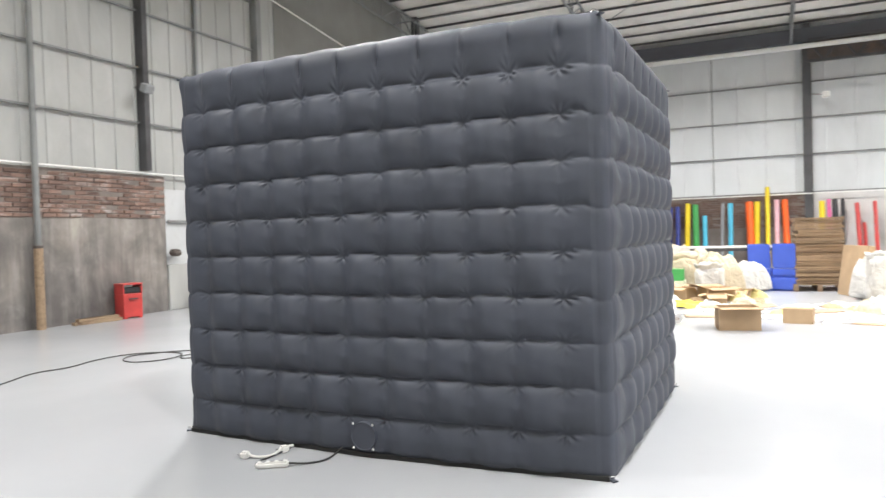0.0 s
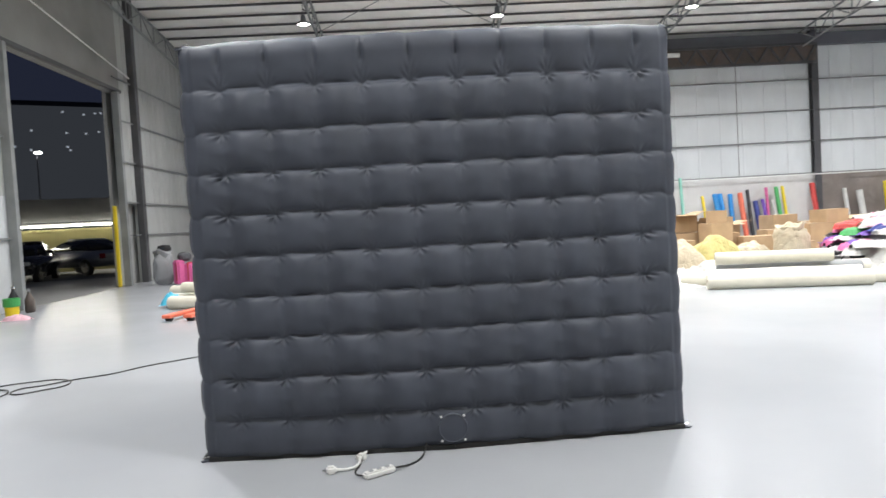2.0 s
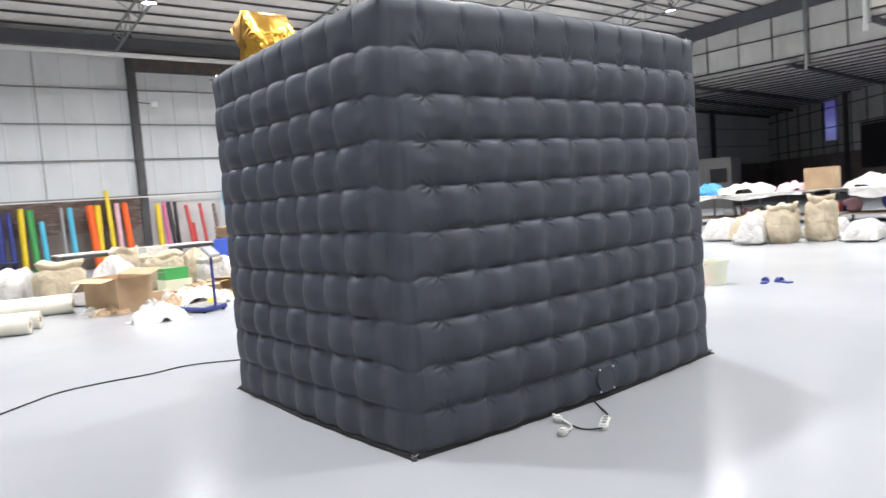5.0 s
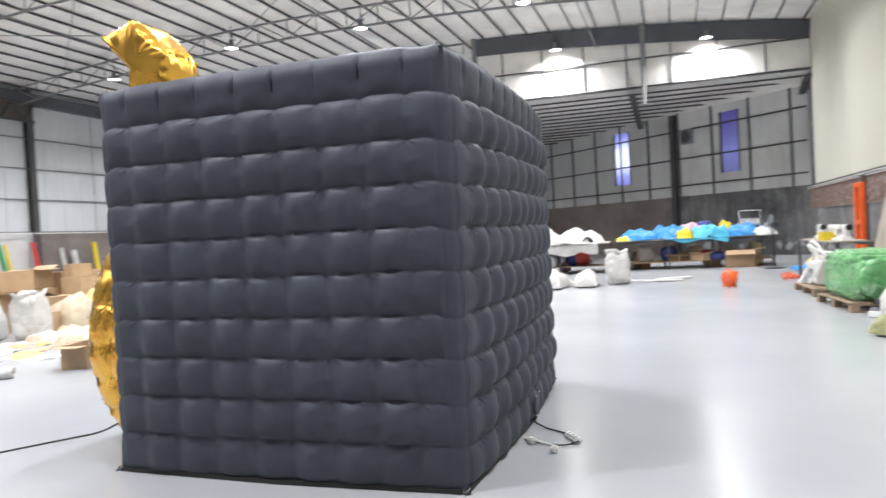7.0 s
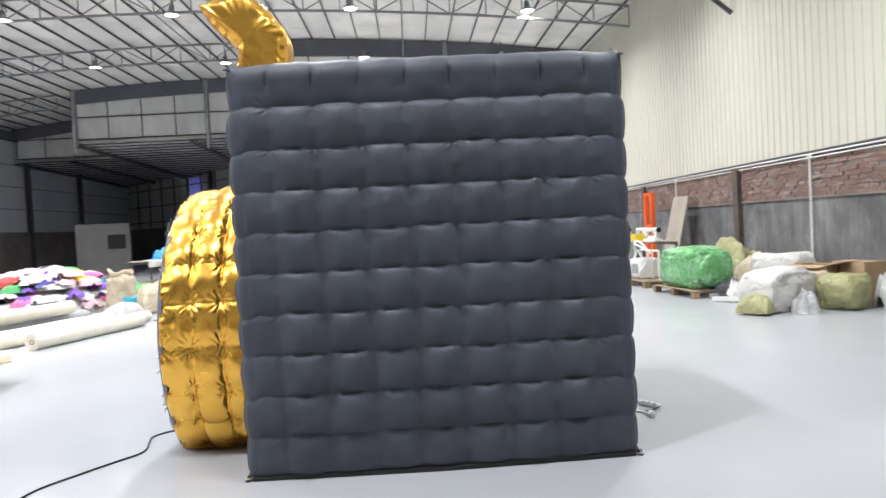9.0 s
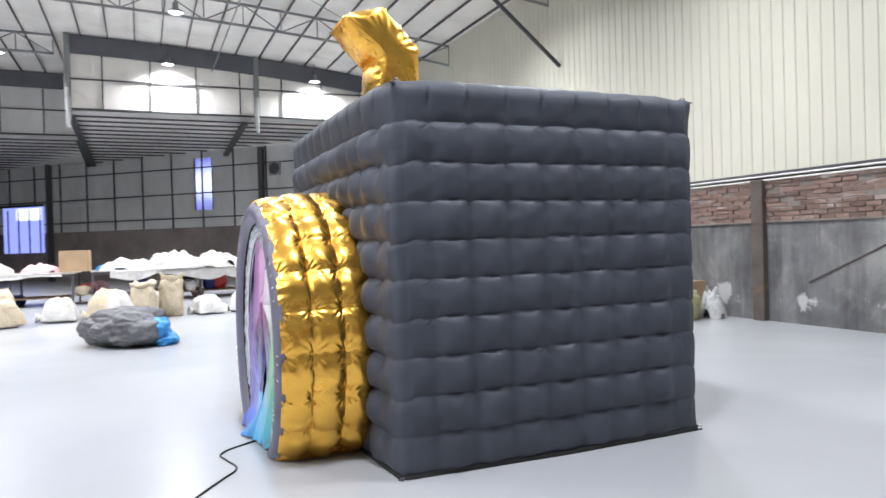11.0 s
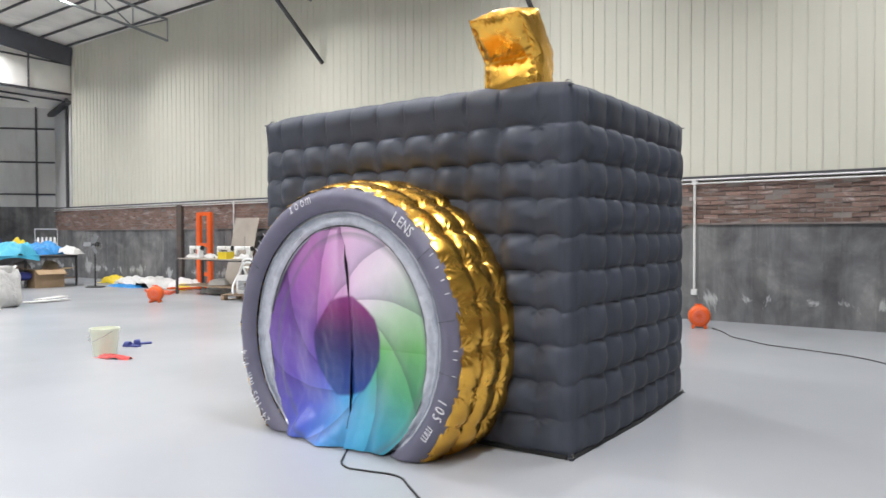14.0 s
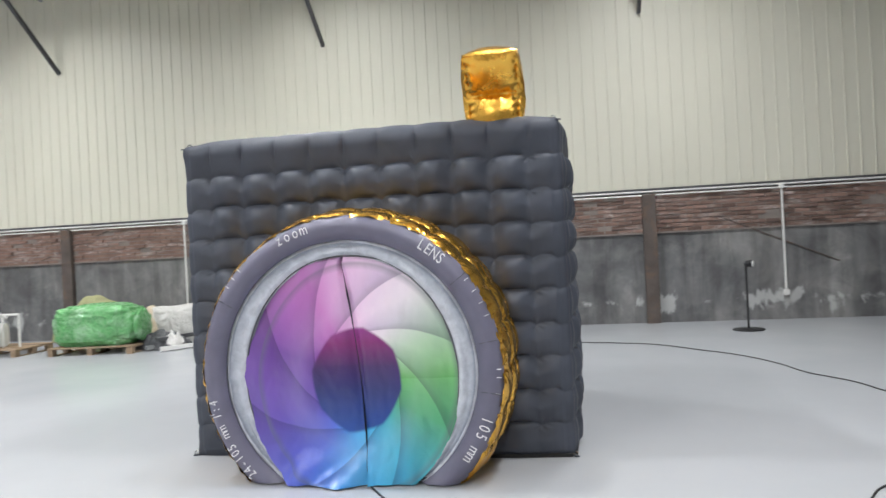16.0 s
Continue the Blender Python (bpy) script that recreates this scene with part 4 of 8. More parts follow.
def quilt_wall():
    """The four quilted walls as one tube of fabric: rows of pillows, tucked at a grid of ties."""
    rad, over = 0.075, 0.2
    sides = [  # start, direction, outward, length, ties, bow, pleat strength
        ((BX0, BY0), (1, 0), (0, -1), BX1 - BX0, 10, 0.062, 1.0),
        ((BX1, BY0), (0, 1), (1, 0), BY1 - BY0, 8, 0.0, 0.5),
        ((BX1, BY1), (-1, 0), (0, 1), BX1 - BX0, 10, 0.022, 0.5),
        ((BX0, BY1), (0, -1), (-1, 0), BY1 - BY0, 8, 0.022, 0.3)]
    step = 0.0080
    col = []            # x, y, normal x, normal y, tie coordinate, corner nearness, pleat strength
    tie0 = 0
    for (sx, sy), (dx, dy), (ox, oy), ln, ties, bow, pleat in sides:
        gap = ln / (ties + 0.7)
        first = (ln - gap * (ties - 1)) / 2
        n = int((ln - 2 * rad) / step)
        for k in range(n + 1):
            s = rad + (ln - 2 * rad) * k / n
            bw = bow * (1 - (2 * s / ln - 1) ** 2)
            u = (s - first) / gap if first <= s <= ln - first else ((s - first) / (2 * first) if s < first else ties - 1 + (s - ln + first) / (2 * first))
            col.append((sx + dx * s + ox * bw, sy + dy * s + oy * bw, ox, oy, tie0 + u, min(s, ln - s), pleat, 0.0, 0.0))
        # rounded corner
        cx, cy = sx + dx * (ln - rad) - ox * rad, sy + dy * (ln - rad) - oy * rad
        for k in range(1, 10):
            a = math.pi / 2 * k / 10
            nx, ny = ox * math.cos(a) + dx * math.sin(a), oy * math.cos(a) + dy * math.sin(a)
            u = ties - 1 + (first - rad) / (2 * first) + (k / 10) * rad / first
            sq = rad * (1 / max(math.cos(a), math.sin(a)) - 1)      # how far the square corner stands beyond the round one
            col.append((cx + nx * rad, cy + ny * rad, nx, ny, tie0 + u, 0.0, pleat, nx * sq, ny * sq))
        tie0 += ties
    px, py, nx, ny, u, near, pleat, qx, qy = np.array(col).T[:, None, :]
    rows, rh = 10, 0.2452
    # rows of points: up the wall, over the rim, in over the top
    rim = 0.08
    zl = [(z, 0.0, z, 1.0, 0.0) for z in np.linspace(0.0, BH - rim, 306)]
    for k in range(1, 11):
        a = math.pi / 2 * k / 10
        zl.append((BH - rim + rim * math.sin(a), rim * (1 - math.cos(a)), BH - rim + rim * a, math.cos(a), math.sin(a)))
    for k in range(1, 10):
        zl.append((BH, rim + over * k / 9, BH - rim + rim * math.pi / 2 + over * k / 9, 0.0, 1.0))
    zz, inset, zp, nh, nz = np.array(zl).T[:, :, None]
    ci = np.floor(u)
    w = (u - ci) * 2 - 1
    # the seam dips at every tie and arches between
    lift = np.clip((zp - 0.12) / 0.12, 0, 1) * np.clip((2.30 - zp) / 0.1, 0.25, 1)
    wob = 0.0035 * np.sin(ci * 2.7 + np.round(zp / rh) * 1.9)
    zp_w = zp - 0.020 * np.clip(-nx, 0, 1) * np.clip(zp / 0.2, 0, 1) * np.clip((2.40 - zp) / 0.15, 0, 1)      # the west side is gathered a little higher
    zq = zp_w - lift * ((0.017 + 0.014 * np.clip(ny, 0, 1) - 0.004 * np.clip(-nx, 0, 1) + wob) * (1 - w ** 4) - 0.011) * (0.35 + 0.65 * np.clip(near / 0.2, 0, 1))
    band = np.round(zp_w / rh)
    dip = np.where(band % 2 == 0, 0.034, 0.012) * np.where((band > 0) & (band < rows), 1, 0)
    zq = zq + dip * np.clip(1 - (near / 0.11) ** 2, 0, 1) * np.exp(-((zp_w - band * rh) / 0.055) ** 2)
    r = np.clip(np.floor(zq / rh), 0, rows - 1)
    top_len = BH - rim + rim * math.pi / 2 + over
    v = np.where(r == rows - 1, (zq - r * rh) / (top_len - r * rh) * 2 - 1, (zq / rh - r) * 2 - 1)
    v = np.clip(v, -1, 1)
    tube = (1 - np.abs(v) ** 2.1) ** 0.62
    rng = np.random.RandomState(5)
    puff = rng.uniform(0.88, 1.12, (rows, 40))[r.astype(int), (ci % 40).astype(int)]
    rimf = np.where(r == rows - 1, np.clip((BH - 0.03 - zp) / 0.12, 0, 1), 1.0)      # the rim runs smooth
    puff = 1 + (puff - 1) * (1 - w * w) * rimf
    e = np.clip(near / 0.26, 0, 1)
    edge = 0.22 + 0.78 * e * e * (3 - 2 * e)
    flat = np.where(r == rows - 1, 0.6, np.where(r == 0, 0.75, 1.0))
    seam = 0.012 * (1 - np.abs(w) ** 2.6) * np.exp(-((1 - np.abs(v)) / 0.5) ** 2)
    dimple = (0.5 - 0.5 * np.cos(math.pi * np.abs(w))) ** 1.35
    valley = 1 - (0.37 + 0.14 * np.clip(-nx, 0, 1) + 0.14 * np.abs(v)) * (1.1 + 0.15 * np.abs(ny)) * dimple * np.clip(near / 0.15, 0, 1) * np.where(r == rows - 1, 0.6, 1.0) * rimf
    d = edge * flat * (seam * puff * rimf + (0.080 + 0.016 * np.clip(ny, 0, 1) - 0.008 * np.clip(-ny, 0, 1) - 0.012 * np.clip(-nx, 0, 1) - 0.018 * np.clip(nx, 0, 1)) * puff * tube * valley)
    # short pleats that fan out under each tie
    da, db = (1 - np.abs(w)) * 0.135 * np.sign(w), (1 - np.abs(v)) * rh / 2
    rr = np.hypot(da, db)
    fan = np.sin(np.arctan2(db, np.abs(da)) * 9.0 + 0.8 + np.sin(ci * 5.1 + r * 3.3)) * np.exp(-((rr - 0.03) / 0.022) ** 2)
    lively = 0.65 + 0.35 * np.sin(ci * 12.9 + r * 7.7)
    d = d + np.where(v > 0, 0.0115, 0.0045) * pleat * lively * fan * np.where((r < rows - 1) | (v < 0), 1, 0) * np.clip(near / 0.1, 0, 1)
    # slack of the cloth
    d = d + 0.0020 * (np.sin(px * 7.1 + py * 5.3 + zp * 9.0) * np.sin(zp * 13.0 - px * 4.0 + py * 6.0) + 0.7 * np.sin(px * 21 + py * 23 + zp * 17 + np.sin(zp * 31))) * tube
    # creases where the ties meet the rim
    ax = (1 - np.abs(w)) * 0.135
    crease = np.exp(-(ax / 0.013) ** 2) * np.exp(-((zp - (BH - 0.085)) / 0.05) ** 2) * (0.7 + 0.3 * np.sin(ci * 4.3))
    d = d - (0.030 * crease + 0.005 * np.exp(-(ax / 0.05) ** 2) * np.exp(-((zp - BH) / 0.09) ** 2)) * np.clip((near - 0.1) / 0.1, 0, 1)
    d = d * np.clip(zp / 0.05, 0, 1)
    # the corners are drawn out to points at the top and at the floor, and stand a little higher than the rim
    sharp = np.clip((zp - (BH - 0.16)) / 0.14, 0, 1) ** 2 + 0.7 * np.clip((0.12 - zp) / 0.12, 0, 1) ** 2 + 0.15
    sharp = np.clip(sharp, 0, 1)
    horn = 0.030 * np.exp(-((near / 0.10) ** 2)) * np.clip((zp - (BH - 0.12)) / 0.12, 0, 1) * np.clip(1 - (inset / 0.16), 0, 1)
    vx, vy, vz = px + qx * sharp - nx * inset + nx * nh * d, py + qy * sharp - ny * inset + ny * nh * d, zz + nz * d + horn
    # the east side stands slightly askew
    vx = vx - 0.047 * np.clip(vx / BX1, 0, 1.1) * np.clip((BY1 - vy) / (BY1 - BY0), 0, 1.1)
    verts = np.stack([vx + 0 * vz, vy + 0 * vz, vz + 0 * vx], axis=-1).reshape(-1, 3).tolist()
    ob = grid_mesh("body", verts, len(col), len(zl), M["oxford"], close_u=True)
    ob.parent = booth


quilt_wall()


def quilt_top():
    nx_, ny_ = 96, 80
    x0, x1, y0, y1 = BX0 + 0.24, BX1 - 0.24, BY0 + 0.24, BY1 - 0.24
    vs_ = []
    for j in range(ny_):
        for i in range(nx_):
            a, b2 = i / (nx_ - 1), j / (ny_ - 1)
            u, v = (a * 9) % 1 * 2 - 1, (b2 * 7) % 1 * 2 - 1
            d = 0.05 * max(0, 1 - abs(u) ** 2.3) ** 0.6 * max(0, 1 - abs(v) ** 2.3) ** 0.6
            vs_.append((x0 + (x1 - x0) * a, y0 + (y1 - y0) * b2, BH - 0.01 + d))
    ob = grid_mesh("top_panel", vs_, nx_, ny_, M["oxford"])
    ob.parent = booth


quilt_top()
# corner anchor rings
for x, y in ((BX0, BY0), (BX1 - 0.047, BY0), (BX1, BY1), (BX0, BY1)):
    for z in (0.025, BH + 0.015):
        sx, sy = (1 if x > 0 else -1), (1 if y > 0 else -1)
        bm = bmesh.new()
        for k in range(10):
            a, b2 = 2 * math.pi * k / 10, 2 * math.pi * (k + 1) / 10
            rod((0.022 * math.cos(a), 0, 0.022 * math.sin(a)), (0.022 * math.cos(b2), 0, 0.022 * math.sin(b2)), 0.004, bm, 6)
        inset = 0.0 if z < 1 else -0.07
        bmesh.ops.transform(bm, matrix=pose(x + sx * inset * 0.6, y + sy * inset * 0.6, z, 70 if z < 1 else 0, 0, 40), verts=bm.verts)
        part("anchor_ring", bm, M["chrome"], booth, "small steel tie-down ring")
        part("anchor_tab", box((0.06, 0.03, 0.006), (x + sx * inset * 0.2, y + sy * inset * 0.2, z - 0.018), pose(0, 0, 0, 0, 0, 45 * sx * sy)), M["oxford"], booth)
# blower port on the back
PTX, PTY, PTZ = -0.009, -1.375, 0.137
port = part("blower_port", lathe([(0.086, -0.03), (0.086, 0.001), (0.083, 0.004), (0.079, 0.001), (0.04, 0.003), (0.0, 0.004)], 28, at=(PTX, PTY, PTZ), rot=pose(0, 0, 0, 90, 0, 0)), M["oxford"], booth, "round black blower port with white rivets")
for sx in (-1, 1):
    for sz in (-1, 1):
        part("rivet", lathe([(0.0, 0.006), (0.006, 0.005), (0.008, 0.0)], 8, at=(PTX + sx * 0.068, PTY - 0.003, PTZ + sz * 0.073), rot=pose(0, 0, 0, 90, 0, 0)), M["pvc"], port)

# lens: gold barrel, grey front ring, silver bevel, printed curtain
LX, LZ, LR, LF = -0.015, 0.765, 1.045, 1.775
A0 = -math.asin(LZ / LR) + 0.006     # where the ring meets the floor


def barrel():
    """Gold foil drum: three puffed rings, tufted with star puckers where they are tied."""
    na, ns = 460, 84
    a_lo, a_hi = A0, math.pi - A0
    f = np.linspace(0, 1, ns)[:, None]
    a = np.linspace(a_lo, a_hi, na)[None, :]
    y = BY1 + 0.02 + (LF - 0.03 - BY1) * f + 0 * a
    g = np.clip(f * 3.0, 0, 2.9999)
    ring_ = np.floor(g)
    v = (g - ring_) * 2 - 1
    v[-1] = 1.0
    u = (a - a_lo) / (a_hi - a_lo) * 19 + 0.25 + 0.06 * np.sin(a * 5)
    ci = np.floor(u)
    w = (u - ci) * 2 - 1
    tube = (1 - np.abs(v) ** 2.4) ** 0.75
    d = (0.032 * tube * (1 - 0.2 * np.abs(w) ** 3) + 0.016 * (1 - np.abs(w) ** 2)) * (1 - 0.5 * f ** 4) + 0.02 * np.sin(math.pi * f)
    da, db = (1 - np.abs(w)) * 0.13, (1 - np.abs(v)) * 0.105
    rr = np.hypot(da, db)
    star = np.sin(np.arctan2(db, da) * 12 + ci * 1.7 + np.sign(w) * 0.6) * np.exp(-((rr - 0.045) / 0.034) ** 2) - 1.3 * np.exp(-(rr / 0.04) ** 2)
    d = d + 0.0105 * star * (0.7 + 0.3 * np.sin(ci * 7.1 + ring_ * 3.0))
    # gathered front edge and loose dents
    fr = np.clip((f - 0.84) / 0.16, 0, 1)
    d = d + fr * (0.0035 * np.sin(a * 61 + 2 * np.sin(a * 9)) + 0.0015 * np.sin(a * 97 + 1.0))
    # short gathers along the two inner seams
    for fs in (1 / 3, 2 / 3):
        d = d + 0.0022 * np.exp(-((f - fs) / 0.045) ** 2) * np.sin(a * 74 + 3 * np.sin(a * 13 + fs * 9))
    d = d + 0.005 * np.sin(a * 6.3 + f * 9) * np.sin(a * 3.1 - f * 6 + 1.0) + 0.002 * np.sin(a * 23 + f * 14 + 2 * np.sin(f * 11 + a * 5)) * tube
    rad_ = LR + 0.03 * (1 - f) + d
    vs_ = np.stack([LX + rad_ * np.cos(a), y, np.maximum(0.012, LZ + rad_ * np.sin(a))], axis=-1).reshape(-1, 3).tolist()
    ob = grid_mesh("lens_barrel", vs_, na, ns, M["gold"], flip=False)
    ob.parent = booth
    ob["label"] = "crumpled gold foil barrel of three puffed rings"


barrel()
# closing floor strip under the barrel
bw = math.sqrt(LR ** 2 - LZ ** 2)
part("lens_underside", box((2 * bw - 0.02, LF - BY1 - 0.1, 0.02), (LX, (LF + BY1) / 2, 0.03)), M["oxford"], booth)


def ring_front(name, r0, r1, y, puff_, mat_, lab, wob=0.0, seams=22):
    """A puffed annulus cut off by the floor."""
    na, ns = 170, 18
    vs_ = []
    for j in range(ns):
        f = j / (ns - 1)
        r = r0 + (r1 - r0) * f
        a_lo = -math.asin(min(0.9999, (LZ - 0.012) / r))
        for i in range(na):
            a = a_lo + (math.pi - 2 * a_lo) * i / (na - 1)
            d = puff_ * math.sin(math.pi * f) ** 0.7
            d += wob * noise.noise((a * 7, f * 3, 1.0)) * math.sin(math.pi * f)
            pl = abs(((a * seams / math.pi) % 1) - 0.5)
            d -= puff_ * 0.18 * math.exp(-(pl / 0.04) ** 2) * (1 if f > 0.75 else 0.0)
            vs_.append((LX + r * math.cos(a), y + d, LZ + r * math.sin(a)))
    ob = grid_mesh(name, vs_, na, ns, mat_, flip=True)
    ob.parent = booth
    if lab:
        ob["label"] = lab
    return ob


front = ring_front("lens_front_ring", 0.888, LR + 0.012, LF - 0.03, 0.055, M["lensgrey"], "grey fabric front ring with white lens lettering")
ring_front("seam_cord", 0.895, 0.911, LF - 0.034, 0.012, M["rubber"], "dark stitched seam round the bevel")
PA, PB, PZ, PX = 0.752, 0.845, 0.71, 0.0     # half width, half height and centre of the printed opening


def opening(z):
    return PA * math.sqrt(max(0.0, 1 - ((z - PZ) / PB) ** 2))


def bevel_ring():
    """Slack silvery film between the ring and the print, narrowing to the floor."""
    na, ns = 220, 20
    o_lo, i_lo = -math.asin((LZ - 0.012) / 0.907), -math.asin((PZ - 0.012) / PB)
    vs_ = []
    for j in range(ns):
        f = j / (ns - 1)
        for i in range(na):
            g = i / (na - 1)
            ao, ai = o_lo + (math.pi - 2 * o_lo) * g, i_lo + (math.pi - 2 * i_lo) * g
            xo, zo = 0.907 * math.cos(ao), LZ + 0.907 * math.sin(ao)
            xi, zi = PX + (PA - 0.012) * math.cos(ai), PZ + (PB - 0.012) * math.sin(ai)
            d = 0.028 * math.sin(math.pi * f) ** 0.7 + 0.012 * math.sin(math.pi * 3 * f) * math.sin(math.pi * f)
            d += (0.02 * noise.noise((ao * 6, f * 3, 1.0)) + 0.012 * noise.noise((ao * 19, f * 5, 2.0))) * math.sin(math.pi * f)
            vs_.append((LX + xi + (xo - xi) * f, LF - 0.062 + d - 0.012 * (1 - f), zi + (zo - zi) * f))
    ob = grid_mesh("lens_bevel", vs_, na, ns, M["silver"], flip=True)
    ob.parent = booth
    ob["label"] = "silvery film bevel with painted sheen inside the ring"


bevel_ring()
# dark piping where the film meets the print
cable("piping", [(LX + PX + opening(z) * sd, LF - 0.062, z) for sd, zs in ((1, [0.02 + 0.05 * k for k in range(31)]), (-1, [1.52 - 0.05 * k for k in range(31)])) for z in zs], 0.0055, M["darkgrey"], "thin dark piping round the printed opening", parent=booth)


def curtain():
    """Two hanging printed halves that meet at a slit, slack at the floor."""
    for s in (-1, 1):
        n, m_ = 70, 130
        vs_ = []
        for j in range(m_):
            g = j / (m_ - 1)
            z = 0.012 + (PZ + PB - 0.016) * g
            half = opening(z) + 0.012
            slit = (-0.12 + 0.17 * g - 0.03 * math.sin(g * 3.1)) * min(1.0, half / 0.3)
            for i in range(n):
                f = i / (n - 1)
                x = slit + s * f * max(0.0, half - s * slit) + s * 0.003
                y = -0.07 + 0.08 * (1 - g) ** 2 * (0.35 + 0.65 * (1 - f)) + 0.03 * noise.noise((x * 3.2, z * 2.1, s))
                y += 0.02 * noise.noise((x * 8, z * 4, 4 + s)) * (1.2 - g) + 0.006 * noise.noise((x * 21, z * 13, 8 + s))
                y -= 0.035 * math.exp(-(f / 0.05) ** 2) * (0.3 + g)
                if z < 0.26:
                    q = (0.26 - z) / 0.26
                    y += 0.05 * q * (1 + 1.2 * noise.noise((x * 7, 2.0, s)))
                    if s > 0:      # one half spills forward in a crumpled corner
                        y += 0.075 * q * q * math.exp(-((x - 0.22) / 0.24) ** 2) + 0.035 * q * math.sin(x * 17 + z * 19)
                vs_.append((LX + PX + x, LF + y, z))
        ob = grid_mesh("curtain", vs_, n, m_, M["print"], flip=(s > 0))
        ob.parent = booth
        ob["label"] = "hanging fabric half printed with rainbow shutter blades"
        off = Vector((LX, LF, LZ))
        for v in ob.data.vertices:
            v.co -= off
        ob.matrix_basis = Matrix.Translation(off)


curtain()
# backing so that the inside stays dark
part("lens_backing", lathe([(0.0, 0.0), (0.70, 0.0), (0.70, 0.01), (0.0, 0.01)], 48, at=(LX, LF - 0.17, LZ + 0.02), rot=pose(0, 0, 0, 90, 0, 0)), M["oxford"], booth)


def lettering(word, ang_deg, size, r=1.0, spread=0.72):
    """Letters set one by one along the front ring, read from the front."""
    n = len(word)
    adv = size * 0.62 * spread / r
    for k, ch in enumerate(word):
        if ch == " ":
            continue
        a = radians(ang_deg) - (k - (n - 1) / 2) * adv
        fc = bpy.data.curves.new("letter", "FONT")
        fc.body, fc.size, fc.align_x, fc.align_y, fc.fill_mode = ch, size, "CENTER", "CENTER", "FRONT"
        tmp = bpy.data.objects.new("t", fc)
        scene.collection.objects.link(tmp)
        me = bpy.data.meshes.new_from_object(tmp.evaluated_get(bpy.context.evaluated_depsgraph_get()))
        bpy.data.objects.remove(tmp)
        bm = bmesh.new()
        bm.from_mesh(me)
        bmesh.ops.remove_doubles(bm, verts=bm.verts, dist=0.00005)
        bm.to_mesh(me)
        bm.free()
        me.materials.clear()
        me.materials.append(M["whiteprint"])
        ob = new("letter", me)
        # front view: right is -x, so an angle counted from the viewer's right
        p = (LX - r * math.cos(a), LF + 0.027, LZ + r * math.sin(a))
        ob.matrix_basis = Matrix.Translation(p) @ Matrix.Rotation(a - math.pi / 2, 4, "Y") @ pose(0, 0, 0, 90, 0, 180) @ Matrix.Diagonal((0.76, 1, 1, 1))
        ob.parent = front


lettering("zoom", 110, 0.105, 1.0, 0.98)
lettering("LENS", 51.5, 0.105, 1.0, 0.80)
lettering("105 mm", -27.4, 0.105, 0.99, 0.86)
lettering("24-105 mm 1:4", -152, 0.095, 0.985, 0.80)
# stitched joints across the ring
for a in (37, 10.5, -9, 150):
    ob = part("joint", box((0.13, 0.005, 0.004)), M["darkgrey"], front)
    ob.matrix_basis = Matrix.Translation((LX - 0.985 * math.cos(radians(a)), LF + 0.022, LZ + 0.985 * math.sin(radians(a)))) @ Matrix.Rotation(radians(a), 4, "Y")
# scale ticks on the ring
for a in (20, 25, 30, 35, 0, -3, -9, 136, 140, 144, 196):
    p = (LX - 1.022 * math.cos(radians(a)), LF + 0.012, LZ + 1.022 * math.sin(radians(a)))
    ob = part("tick", box((0.045, 0.004, 0.005)), M["whiteprint"], front)
    ob.matrix_basis = Matrix.Translation(p) @ Matrix.Rotation(radians(a), 4, "Y")

# the gold flash on top
FLASH = [(0.84, 2.42), (1.11, 2.42), (1.10, 2.685), (1.33, 2.935), (1.06, 3.02), (0.82, 2.77)]


